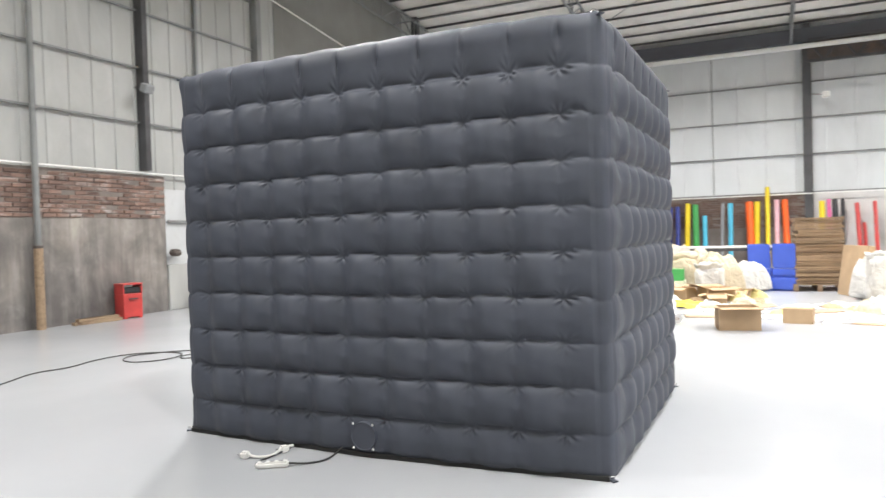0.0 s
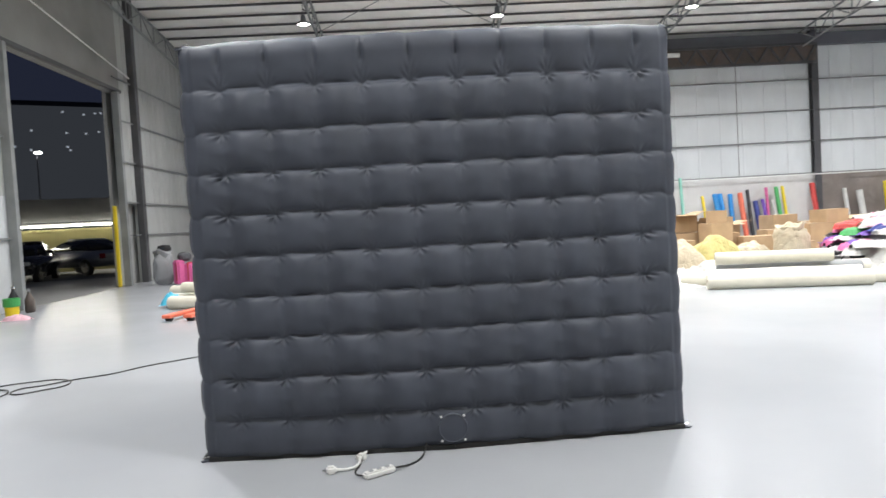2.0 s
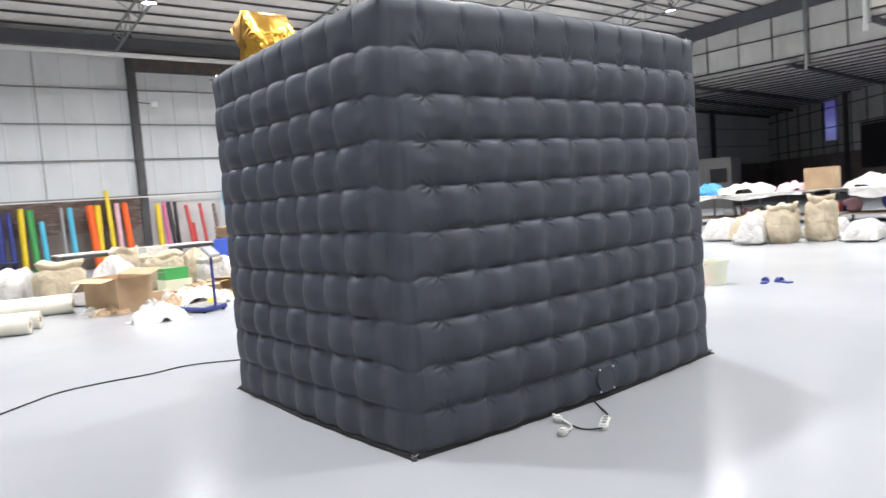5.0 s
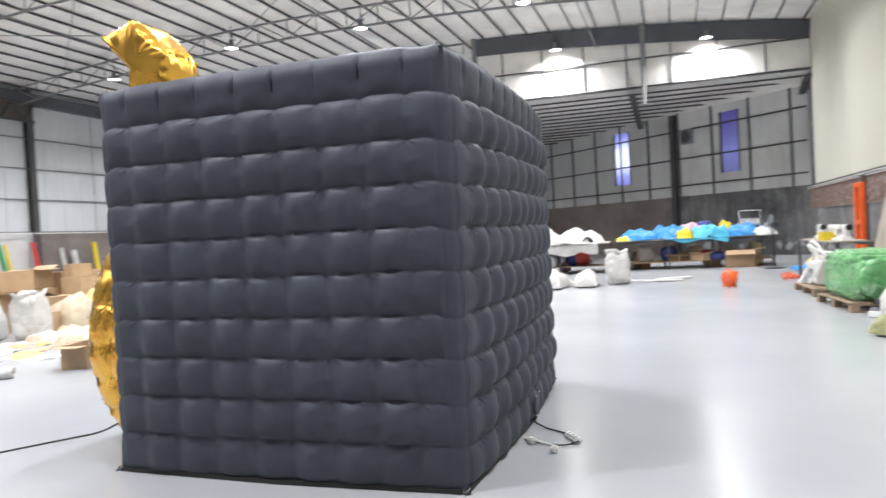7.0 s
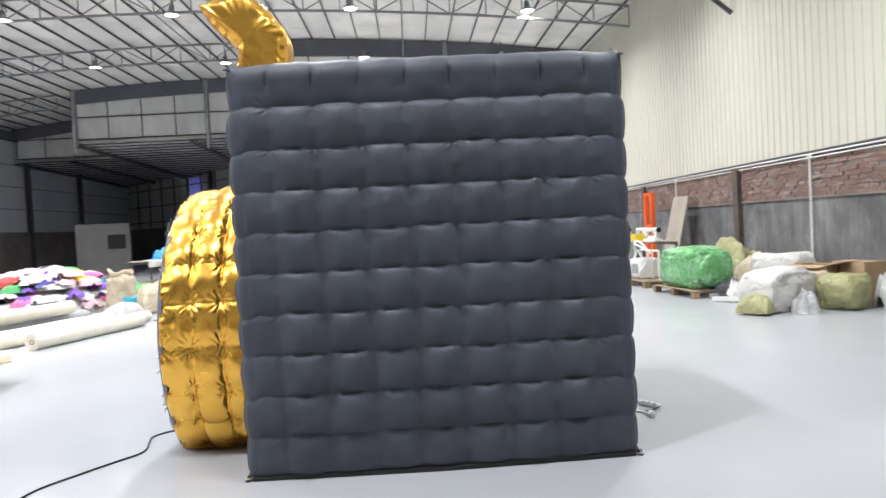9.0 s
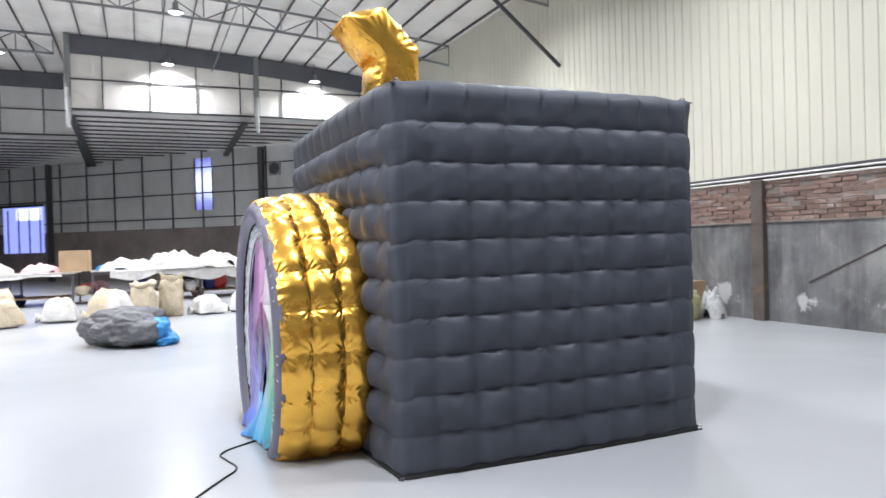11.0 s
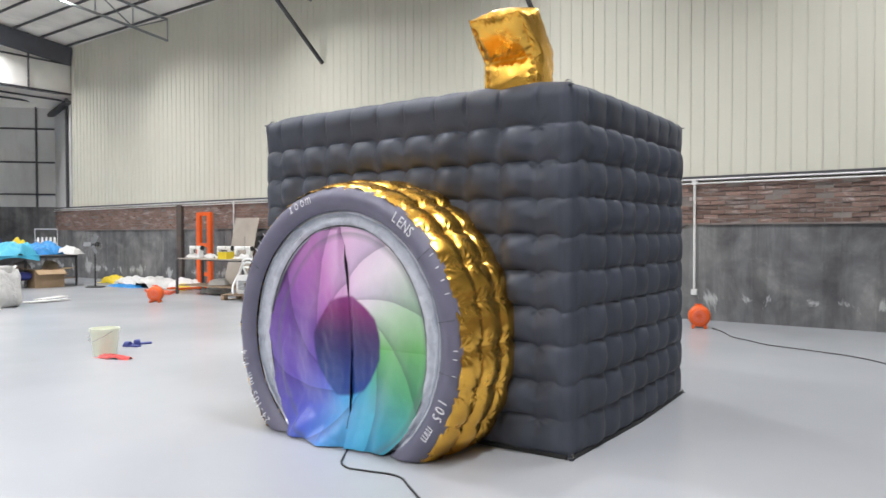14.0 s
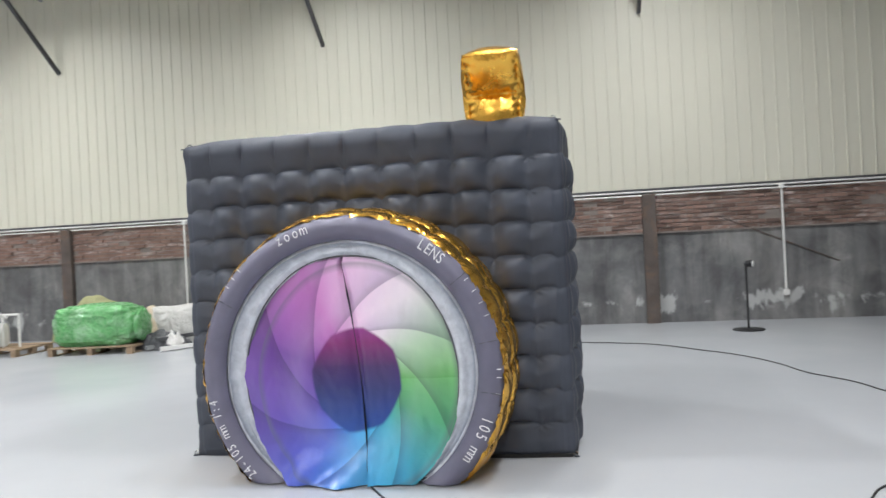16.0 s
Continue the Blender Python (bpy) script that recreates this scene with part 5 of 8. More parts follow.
def flash():
    x0, x1 = -1.22, -0.84
    n, m_ = 22, 64
    loop = []
    cen = Vector((sum(p[0] for p in FLASH) / 6, sum(p[1] for p in FLASH) / 6))
    for k in range(6):
        a, b2 = Vector(FLASH[k]), Vector(FLASH[(k + 1) % 6])
        e = (b2 - a).normalized()
        nrm = Vector((e.y, -e.x))
        for i in range(n):
            f = i / n
            loop.append((a + (b2 - a) * f, nrm, f))
    vs_ = []
    nl = len(loop)
    for j in range(m_):
        g = j / (m_ - 1)
        for q, nrm, f in loop:
            puff_ = 0.036 * (math.sin(math.pi * f) ** 0.6) * (math.sin(math.pi * min(1, max(0, g))) ** 0.55)
            fold = math.exp(-(min(f, 1 - f) / 0.16) ** 2)
            puff_ += 0.009 * math.sin(g * 47 + 2.5 * math.sin(g * 11) + q.y * 9) * fold * math.sin(math.pi * g) ** 0.4
            puff_ += 0.007 * math.sin(f * 29 + g * 3) * math.exp(-(min(g, 1 - g) / 0.10) ** 2)
            puff_ += 0.010 * noise.noise((g * 3.0, q.x * 8, q.y * 8)) * math.sin(math.pi * f)
            # the four end edges and the long edges are drawn in between the pinched corners
            puff_ -= 0.020 * math.sin(math.pi * f) * math.exp(-(min(g, 1 - g) / 0.07) ** 2) + 0.014 * math.sin(math.pi * g) * math.exp(-(min(f, 1 - f) / 0.08) ** 2)
            vs_.append((x0 + (x1 - x0) * g, q.x + nrm.x * puff_, q.y + nrm.y * puff_))
    faces = []
    for j in range(m_ - 1):
        for i in range(nl):
            a, b2 = j * nl + i, j * nl + (i + 1) % nl
            faces.append((a, b2, b2 + nl, a + nl))
    # puffed end caps
    for g, sgn in ((0, -1), (m_ - 1, 1)):
        base = g * nl
        prev = list(range(base, base + nl))
        rings = 14
        for k in range(1, rings + 1):
            t_ = k / rings
            cur = []
            for q, nrm, f in loop:
                p = q.lerp(cen, t_)
                out = 0.045 * (1 - (1 - t_) ** 2) + 0.005 * math.sin(f * 23 + 2 * math.sin(f * 9)) * math.exp(-((t_ - 0.15) / 0.14) ** 2) + 0.012 * noise.noise((p.x * 9, p.y * 9, sgn)) * t_
                vs_.append(((x0 if sgn < 0 else x1) + sgn * out, p.x, p.y))
                cur.append(len(vs_) - 1)
            for i in range(nl):
                quad = (prev[i], prev[(i + 1) % nl], cur[(i + 1) % nl], cur[i])
                faces.append(quad if sgn > 0 else quad[::-1])
            prev = cur
    me = bpy.data.meshes.new("flash_unit")
    me.from_pydata(vs_, [], faces)
    me.materials.append(M["gold"])
    me.polygons.foreach_set("use_smooth", [True] * len(me.polygons))
    me.update()
    ob = new("flash_unit", me)
    ob.parent = booth
    ob["label"] = "puffed gold foil flash unit bent forward"


flash()
# zip seam and floor hem
for x0, y0, x1, y1 in ((BX0 + 0.02, BY0 - 0.006, 0.0, BY0 - 0.085), (0.0, BY0 - 0.085, BX1 - 0.06, BY0 - 0.006), (BX0 - 0.006, BY0 + 0.02, BX0 - 0.046, -0.06), (BX0 - 0.046, -0.06, BX0 - 0.006, BY1 - 0.02), (BX0 + 0.02, BY1 + 0.006, -0.78, BY1 + 0.04)):
    part("hem", bar((x0, y0, 0.014), (x1, y1, 0.014), 0.026, 0.026), M["rubber"], booth, "black rubbery hem along the floor")

# ---------------------------------------------------------------- kinds of things


def lump_mesh(name, size, material, seed, power=2.6, rough_=0.10, folds=0.05, flat=0.12, sub=4):
    """A slack, lumpy body resting on its flattened base; its foot is at z = 0."""
    bm = bmesh.new()
    bmesh.ops.create_icosphere(bm, subdivisions=sub, radius=1.0)
    off = Vector((seed * 3.7, seed * 1.3, seed * 5.1))
    for v in bm.verts:
        p = v.co.copy()
        q = Vector([math.copysign(abs(c) ** (2 / power), c) for c in p])
        n1 = noise.noise(p * 1.4 + off)
        n2 = 1 - abs(noise.noise(p * 3.1 + off * 2)) * 2
        n3 = 1 - abs(noise.noise(p * 7.0 + off * 3)) * 2
        c1 = noise.voronoi(p * 2.3 + off)[0]
        c2 = noise.voronoi(p * 5.2 + off * 2)[0]
        k = 1 + rough_ * n1 * 2 + folds * 0.6 * n2 + folds * 0.3 * n3
        k += folds * 1.7 * (min(c1[1] - c1[0], 0.5) - 0.22) + folds * 0.8 * (min(c2[1] - c2[0], 0.5) - 0.22)
        q = Vector((q.x * size[0] / 2, q.y * size[1] / 2, q.z * size[2] / 2)) * k
        q.z = max(q.z + size[2] / 2, flat * size[2] * 0.2) - flat * size[2] * 0.2
        v.co = q
    return make_ob(name, bm, material, smooth=True)


def pillow_mesh(name, size, material, seed, n=46):
    """A filled sack lying flat: pillow shape with pinched corners, sagging folds and wrinkles along its seams."""
    w, d, h = size
    vs_ = []
    for side in (0, 1):
        for j in range(n):
            for i in range(n):
                u, v = i / (n - 1) * 2 - 1, j / (n - 1) * 2 - 1
                f = (max(0.0, 1 - abs(u) ** 3.4) * max(0.0, 1 - abs(v) ** 3.4)) ** 0.42
                pin = 1 - 0.10 * (1 - abs(v)) * u * u
                x = u * w / 2 * (1 - 0.10 * (1 - v * v) * abs(u)) * (1 + 0.07 * noise.noise((v * 2, seed, u)))
                y = v * d / 2 * (1 - 0.10 * (1 - u * u) * abs(v)) * (1 + 0.09 * noise.noise((u * 2, seed + 5, v)))
                c1 = noise.voronoi((u * 1.6 + seed, v * 1.4, seed * 0.6))[0]
                fold = 0.11 * (min(c1[1] - c1[0], 0.6) - 0.25) + 0.26 * noise.noise((u * 1.3, v * 1.3, seed * 2)) + 0.05 * (1 - 2 * abs(noise.noise((u * 3.6, v * 3.6, seed * 3))))
                rim = 0.05 * math.sin(v * 13 + seed * 7) * math.exp(-((1 - abs(u)) / 0.22) ** 2) + 0.05 * math.sin(u * 15 + seed * 5) * math.exp(-((1 - abs(v)) / 0.2) ** 2)
                top = h * f * (0.92 + fold + rim) * pin
                seam = 0.12 * h + 0.05 * h * noise.noise((u * 2, v * 2, seed + 3))
                z = seam + (top - seam * f) if not side else seam * (1 - f) ** 0.8
                vs_.append((x, y, max(0.002, z)))
    m_ = n * n
    faces = []
    for j in range(n - 1):
        for i in range(n - 1):
            a = j * n + i
            faces.append((a, a + 1, a + 1 + n, a + n))
            faces.append((a + m_, a + n + m_, a + 1 + n + m_, a + 1 + m_))
    me = bpy.data.meshes.new(name)
    me.from_pydata(vs_, [], faces)
    me.materials.append(material)
    me.polygons.foreach_set("use_smooth", [True] * len(me.polygons))
    me.update()
    return new(name, me)


def lump(name, x, y, size, mt, seed, label, category, rz=0.0, z=0.0, group="", **kw):
    ob = lump_mesh(name, size, M[mt], seed, **kw)
    ob.matrix_basis = pose(x, y, z, 0, 0, rz)
    return tagged(ob, label, category, group)


def tied_sack(x, y, size, mt, seed, label, rz=0.0, tilt=0.0, open_top=False, z=0.0, sub=4):
    """A woven sack: slack body, gathered or gaping mouth, a tie."""
    t_ = thing("sack", label, "sack", (x, y, z), rz)
    if open_top:
        body = lump_mesh("body", size, M[mt], seed, power=3.6, rough_=0.08, folds=0.085)
    else:
        body = pillow_mesh("body", (size[0] * 1.12, size[1] * 1.12, size[2]), M[mt], seed)
    body.parent = t_
    w, d, h = size
    if open_top:
        n, vs_ = 26, []
        for j, (f, zz) in enumerate(((0.40, h * 0.86), (0.46, h * 0.98), (0.50, h * 1.06), (0.44, h * 1.05), (0.34, h * 0.9))):
            for i in range(n):
                a = 2 * math.pi * i / n
                k = 1 + 0.3 * noise.noise((math.cos(a) * 1.6, math.sin(a) * 1.6, seed))
                vs_.append((f * w * k * math.cos(a), f * d * k * math.sin(a), zz + 0.16 * h * noise.noise((math.cos(a) * 1.3, math.sin(a) * 1.3, seed + 1.0))))
        me = grid_mesh("mouth", vs_, n, 5, M[mt], close_u=True)
        me.parent = t_
    else:
        neck = part("mouth", lathe([(0.05, 0.0), (0.04, 0.05), (0.07, 0.1), (0.11, 0.16), (0.06, 0.13)], 14, at=(w * 0.50, 0.0, h * 0.16), rot=pose(0, 0, 0, 0, 84, 0)), M[mt], t_, smooth=True)
        part("tie", lathe([(0.045, 0.0), (0.05, 0.012), (0.045, 0.025)], 12, at=(w * 0.50 + 0.04, 0, h * 0.16), rot=pose(0, 0, 0, 0, 84, 0)), M["rubber"], t_)
    return t_


def carton(x, y, size, rz=0.0, z=0.0, open_=True, label="open brown cardboard carton with splayed flaps", mt="card", seed=0):
    w, d, h = size
    t_ = thing("carton", label, "carton", (x, y, z), rz)
    bm = bmesh.new()
    th = 0.008
    for sx in (-1, 1):
        box((th, d, h), (sx * (w / 2 - th / 2), 0, h / 2), bm=bm)
        box((w - 2 * th, th, h), (0, sx * (d / 2 - th / 2), h / 2), bm=bm)
    box((w - 2 * th, d - 2 * th, th), (0, 0, th / 2 + 0.001), bm=bm)
    part("body", bm, M[mt], t_)
    rr = random.Random(seed + int(x * 100))
    if open_:
        for k, (dx, dy, ln, wd) in enumerate(((1, 0, w * 0.4, d), (-1, 0, w * 0.4, d), (0, 1, d * 0.45, w), (0, -1, d * 0.45, w))):
            tilt = rr.uniform(15, 75)
            ax = Vector((-dy, dx, 0))
            ob = part("flap", box((ln, wd * 0.97, 0.006), (ln / 2, 0, 0)), M[mt], t_)
            rzk = math.degrees(math.atan2(dy, dx))
            ob.matrix_basis = pose(dx * w / 2, dy * d / 2, h, 0, 0, rzk) @ pose(0, 0, 0, 0, tilt - 40, 0)
    else:
        part("lid", box((w, d, 0.008), (0, 0, h + 0.004)), M[mt], t_)
        part("tape", box((w * 1.004, 0.06, 0.004), (0, 0, h + 0.010)), M["tape"], t_, "strip of brown packing tape")
    return t_


def roll(p0, p1, r, mt, label, core=True, name="fabric_roll", group=""):
    """A lying or leaning roll with a paper core and a loose outer edge."""
    p0, p1 = Vector(p0), Vector(p1)
    ln = (p1 - p0).length
    t_ = new(name)
    t_.empty_display_size = 0.1
    t_.matrix_basis = Matrix.Translation(p0) @ (p1 - p0).to_track_quat("Z", "Y").to_matrix().to_4x4()
    tagged(t_, label, "roll", group)
    n, m_ = 22, 16
    vs_ = []
    for j in range(m_):
        f = j / (m_ - 1)
        for i in range(n):
            a = 2 * math.pi * i / n
            rr = r * (1 + 0.05 * noise.noise((math.cos(a) * 1.5, math.sin(a) * 1.5, f * ln * 1.6 + r * 50)) + (0.05 if i == 0 else 0))
            vs_.append((rr * math.cos(a), rr * math.sin(a), f * ln))
    sk = grid_mesh("wrap", vs_, n, m_, M[mt], close_u=True)
    sk.parent = t_
    for z, s in ((0.002, -1), (ln - 0.002, 1)):
        prof = []
        for k in range(4):      # wound layers, alternately proud
            zz = z + s * 0.006 * (k % 2 + 1)
            prof += [(r * (0.3 + 0.17 * k), zz), (r * (0.3 + 0.17 * (k + 1)) - 0.002, zz)]
        bm = lathe(prof + [(r * 0.98, z)], 18)
        part("end_face", bm, M[mt], t_)
        if core:
            part("core", lathe([(r * 0.2, z - s * 0.1), (r * 0.3, z - s * 0.1), (r * 0.3, z + s * 0.012), (r * 0.2, z + s * 0.012), (r * 0.2, z - s * 0.1)], 16), M["carddark"], t_, "cardboard core tube")
    return t_


def pallet(x, y, rz=0.0, w=1.2, d=1.0):
    t_ = thing("pallet", "weathered wooden pallet lying on the floor", "pallet", (x, y, 0), rz)
    for k in range(6):
        part("slat", box((w, 0.1, 0.02), (0, -d / 2 + 0.05 + (d - 0.1) * k / 5, 0.13), bevel=0.004), M["wood"], t_)
    for a in (-1, 0, 1):
        part("runner", box((0.09, d, 0.02), (a * (w / 2 - 0.05), 0, 0.11)), M["wood"], t_)
        for b2 in (-1, 0, 1):
            part("block", box((0.1, 0.12, 0.09), (a * (w / 2 - 0.05), b2 * (d / 2 - 0.06), 0.055), bevel=0.005), M["wood"], t_)
        part("runner", box((0.09, d, 0.012), (a * (w / 2 - 0.05), 0, 0.006)), M["wood"], t_)
    return t_


def card_stack(x, y, w, d, h, rz, seed, label):
    rr = random.Random(seed)
    t_ = thing("cardboard_stack", label, "cardboard", (x, y, 0), rz)
    z = 0.14
    while z < h:
        k = rr.uniform(0.018, 0.05)
        ob = part("sheet", box((w * rr.uniform(0.93, 1.04), d * rr.uniform(0.93, 1.04), k * 0.86), (rr.uniform(-0.02, 0.02), rr.uniform(-0.02, 0.02), z + k / 2), pose(0, 0, 0, rr.uniform(-0.5, 0.5), rr.uniform(-0.5, 0.5), rr.uniform(-2, 2)), bevel=0.003), M["carddark"], t_)
        z += k
    return t_


def table(x0, y0, x1, y1, h, depth, label, mt="ply", legs=4, name="worktable"):
    """A long table whose front edge runs from one point to the other; depth goes to the left of that line."""
    a, b2 = Vector((x0, y0)), Vector((x1, y1))
    ln = (b2 - a).length
    t_ = thing(name, label, "table", (x0, y0, 0), math.degrees(math.atan2(y1 - y0, x1 - x0)))
    part("tabletop", box((ln, depth, 0.03), (ln / 2, depth / 2, h - 0.015), bevel=0.004), M[mt], t_)
    part("apron", box((ln - 0.1, 0.03, 0.07), (ln / 2, 0.05, h - 0.065)), M["steel"], t_)
    n = max(2, int(ln / 1.3) + 1)
    for k in range(n):
        for yy in (0.06, depth - 0.06):
            part("leg", box((0.05, 0.05, h - 0.03), (0.05 + (ln - 0.1) * k / (n - 1), yy, (h - 0.03) / 2)), M["steel"], t_)
    part("lower_shelf", box((ln - 0.1, depth - 0.1, 0.02), (ln / 2, depth / 2, 0.22)), M["wood"], t_)
    return t_


def draped(x, y, w, d, h, mt, seed, label, z=0.0, rz=0.0, name="draped_fabric", cat="fabric", folded=False):
    """A crumpled sheet of fabric thrown in a pile: peaked folds and a ragged edge."""
    n = 50 if w > 0.9 else 30
    vs_ = []
    for j in range(n):
        for i in range(n):
            u, v = i / (n - 1) * 2 - 1, j / (n - 1) * 2 - 1
            r = math.hypot(u, v) * (1 + 0.25 * noise.noise((u * 1.4, v * 1.4, seed)))
            base = max(0.0, 1 - r ** 2.2)
            f1 = abs(noise.noise((u * 2.2 + seed, v * 2.2, seed * 1.7)))
            f2 = abs(noise.noise((u * 5.0 + seed, v * 5.0, seed * 2.7)))
            c1 = noise.voronoi((u * 1.9 + seed, v * 1.9, seed * 0.7))[0]
            c2 = noise.voronoi((u * 4.3 + seed, v * 4.3, seed * 0.3))[0]
            zz = h * base ** 0.5 * (0.68 + 0.55 * f1 + 0.22 * (c1[1] - c1[0])) + h * (0.2 * (0.5 - f2) + 0.12 * (c2[1] - c2[0] - 0.2)) * base ** 0.4
            if folded:      # a slack flat stack of layers
                zz = h * base ** 0.3 * (0.8 + 0.35 * f1) + 0.04 * (0.4 - f2) * base ** 0.3 + 0.012 * math.sin(r * 40 + seed) * (1 - base)
            sq = 1 + 0.12 * noise.noise((u * 2, v * 2, seed + 9))
            vs_.append((u * w / 2 * sq, v * d / 2 * sq, max(0.004, zz)))
    ob = grid_mesh(name, vs_, n, n, M[mt])
    ob.matrix_basis = pose(x, y, z, 0, 0, rz)
    return tagged(ob, label, cat)


# ---------------------------------------------------------------- round the booth
strip = thing("power_strip", "white extension socket lying on the floor", "extension socket", (-0.44, -1.69, 0), 32)
part("body", box((0.19, 0.055, 0.035), (0, 0, 0.019), bevel=0.01, seg=2), M["pvc"], strip)
for k in (-1, 0, 1):
    part("socket", lathe([(0.014, 0.0), (0.016, 0.003), (0.008, 0.001)], 12, at=(k * 0.05, 0, 0.037)), M["grey"], strip)
for (px, py, rz_) in ((-0.71, -1.61, 10), (-0.555, -1.43, 60)):
    pl = thing("plug", "white mains plug lying on the floor", "plug", (px, py, 0), rz_)
    part("body", box((0.055, 0.05, 0.042), (0, 0, 0.022), bevel=0.01, seg=2), M["pvc"], pl)
    for k in (-1, 1):
        part("pin", rod((-0.027, k * 0.01, 0.022), (-0.05, k * 0.01, 0.022), 0.003, seg=6), M["chrome"], pl)
for nm, pts, r, mt in (("plug_cord", [(-0.69, -1.605, 0.02), (-0.62, -1.59, 0.012), (-0.565, -1.52, 0.012), (-0.56, -1.44, 0.03), (-0.53, -1.37, 0.03)], 0.008, "pvc"),
                       ("cord", [(-0.36, -1.645, 0.02), (-0.27, -1.57, 0.008), (-0.2, -1.46, 0.012), (-0.17, -1.36, 0.05)], 0.006, "rubber"),
                       ("lead", [(-0.52, -1.74, 0.02), (-0.57, -1.66, 0.008), (-0.56, -1.52, 0.008), (-0.54, -1.38, 0.02)], 0.005, "rubber")):
    inv = strip.matrix_basis.inverted()
    cable(nm, [inv @ Vector(p) for p in pts], r, M[mt], "", parent=strip)
C_ = 0.007
LEAD = [(-0.1, 1.72), (-0.2, 1.88), (-0.4, 2.09), (-0.55, 2.07), (-0.78, 2.03), (-0.95, 2.13), (-1.13, 2.25), (-1.5, 2.44), (-1.85, 2.40), (-2.2, 2.44), (-2.6, 2.40), (-2.85, 2.22), (-3.1, 2.0),
        (-3.3, 1.72), (-3.62, 1.52), (-3.78, 1.36), (-3.98, 1.22), (-3.9, 1.02), (-3.68, 1.08), (-3.56, 1.32), (-3.74, 1.58), (-4.02, 1.5), (-4.28, 1.42), (-4.5, 1.18), (-4.56, 0.86), (-4.34, 0.66), (-4.06, 0.78),
        (-3.98, 1.06), (-4.2, 1.28), (-4.5, 1.24), (-4.74, 1.02), (-4.8, 0.62), (-4.7, 0.2), (-4.76, -0.14), (-4.6, -0.52), (-4.42, -0.9), (-4.3, -1.4), (-4.02, -1.95), (-3.9, -2.5), (-3.6, -3.2), (-3.2, -3.7),
        (-2.66, -4.31), (-2.1, -4.55), (-1.56, -4.74), (-1.3, -4.98), (-1.04, -5.2), (-0.8, -5.65), (-0.55, -6.0)]
cable("extension_lead", [(x, y, C_ + (0.008 if 16 < k < 30 and k % 3 == 0 else 0.0)) for k, (x, y) in enumerate(LEAD)], 0.0065, M["rubber"], "long black extension lead trailing over the floor")


def blower(x, y, rz, label):
    """A small inflation fan: drum housing, outlet, feet, grille."""
    t_ = thing("blower", label, "blower", (x, y, 0), rz)
    part("housing", lathe([(0.05, -0.09), (0.13, -0.09), (0.165, -0.06), (0.17, 0.06), (0.13, 0.09), (0.05, 0.09)], 24, at=(0, 0, 0.19), rot=pose(0, 0, 0, 90, 0, 0)), M["orange"], t_, smooth=True)
    part("outlet", box((0.13, 0.16, 0.13), (0.02, -0.12, 0.27), pose(0, 0, 0, 12, 0, 0), bevel=0.012), M["orange"], t_)
    g = part("grille", lathe([(0.02, 0.0), (0.05, 0.01), (0.09, 0.006), (0.1, 0.0)], 20, at=(0, 0.092, 0.19), rot=pose(0, 0, 0, -90, 0, 0)), M["coral"], t_, "moulded intake grille")
    for k in range(6):
        a = math.pi * k / 6
        part("spoke", bar((0.095 * math.cos(a), 0.1, 0.19 + 0.095 * math.sin(a)), (-0.095 * math.cos(a), 0.1, 0.19 - 0.095 * math.sin(a)), 0.008, 0.006), M["orange"], g)
    for sx in (-1, 1):
        for sy in (-1, 1):
            part("foot", box((0.05, 0.04, 0.05), (sx * 0.09, sy * 0.07, 0.025), bevel=0.006), M["orange"], t_)
    part("handle", bar((-0.05, 0, 0.372), (0.07, 0, 0.372), 0.022, 0.02), M["orange"], t_)
    return t_


blower(-0.36, -5.95, 16, "orange inflation blower on the floor by the wall")
blower(10.62, -3.45, 40, "orange inflation blower on the open floor")


def light_stand(x, y, h, rz):
    t_ = thing("light_stand", "black pole lamp on a round weighted base", "lamp", (x, y, 0), rz)
    part("base", lathe([(0.0, 0.0), (0.24, 0.0), (0.24, 0.018), (0.03, 0.035), (0.0, 0.035)], 28), M["black"], t_)
    part("pole", rod((0, 0, 0.02), (0, 0, h - 0.08), 0.017, seg=10), M["black"], t_)
    hd = part("head", lathe([(0.02, 0.0), (0.05, 0.03), (0.06, 0.1), (0.03, 0.13)], 14, at=(0.02, 0, h - 0.05), rot=pose(0, 0, 0, 0, -90, 0)), M["black"], t_)
    part("lens", lathe([(0.0, 0.0), (0.045, 0.0), (0.045, 0.012), (0.0, 0.012)], 14, at=(-0.115, 0, h - 0.05), rot=pose(0, 0, 0, 0, 90, 0)), M["pvc"], hd, "white lamp front")
    return t_


light_stand(-4.32, -5.68, 1.12, -30)
fan = thing("pedestal_fan", "black pedestal fan with a round wire guard", "fan", (16.1, -5.0, 0), 20)
part("base", lathe([(0.0, 0.0), (0.26, 0.0), (0.26, 0.02), (0.03, 0.04), (0.0, 0.04)], 28), M["black"], fan)
part("pole", rod((0, 0, 0.02), (0, 0, 1.15), 0.018, seg=10), M["black"], fan)
part("motor", rod((0, -0.12, 1.22), (0, 0.08, 1.22), 0.07, seg=16), M["black"], fan)
grd = bmesh.new()
for rr_ in (0.1, 0.19, 0.28, 0.35):
    for k in range(28):
        a, b2 = 2 * math.pi * k / 28, 2 * math.pi * (k + 1) / 28
        rod((rr_ * math.cos(a), 0.14, 1.22 + rr_ * math.sin(a)), (rr_ * math.cos(b2), 0.14, 1.22 + rr_ * math.sin(b2)), 0.003, grd, 5)
for k in range(16):
    a = 2 * math.pi * k / 16
    rod((0, 0.15, 1.22), (0.35 * math.cos(a), 0.14, 1.22 + 0.35 * math.sin(a)), 0.0025, grd, 5)
part("guard", grd, M["grey"], fan, "thin round wire guard")
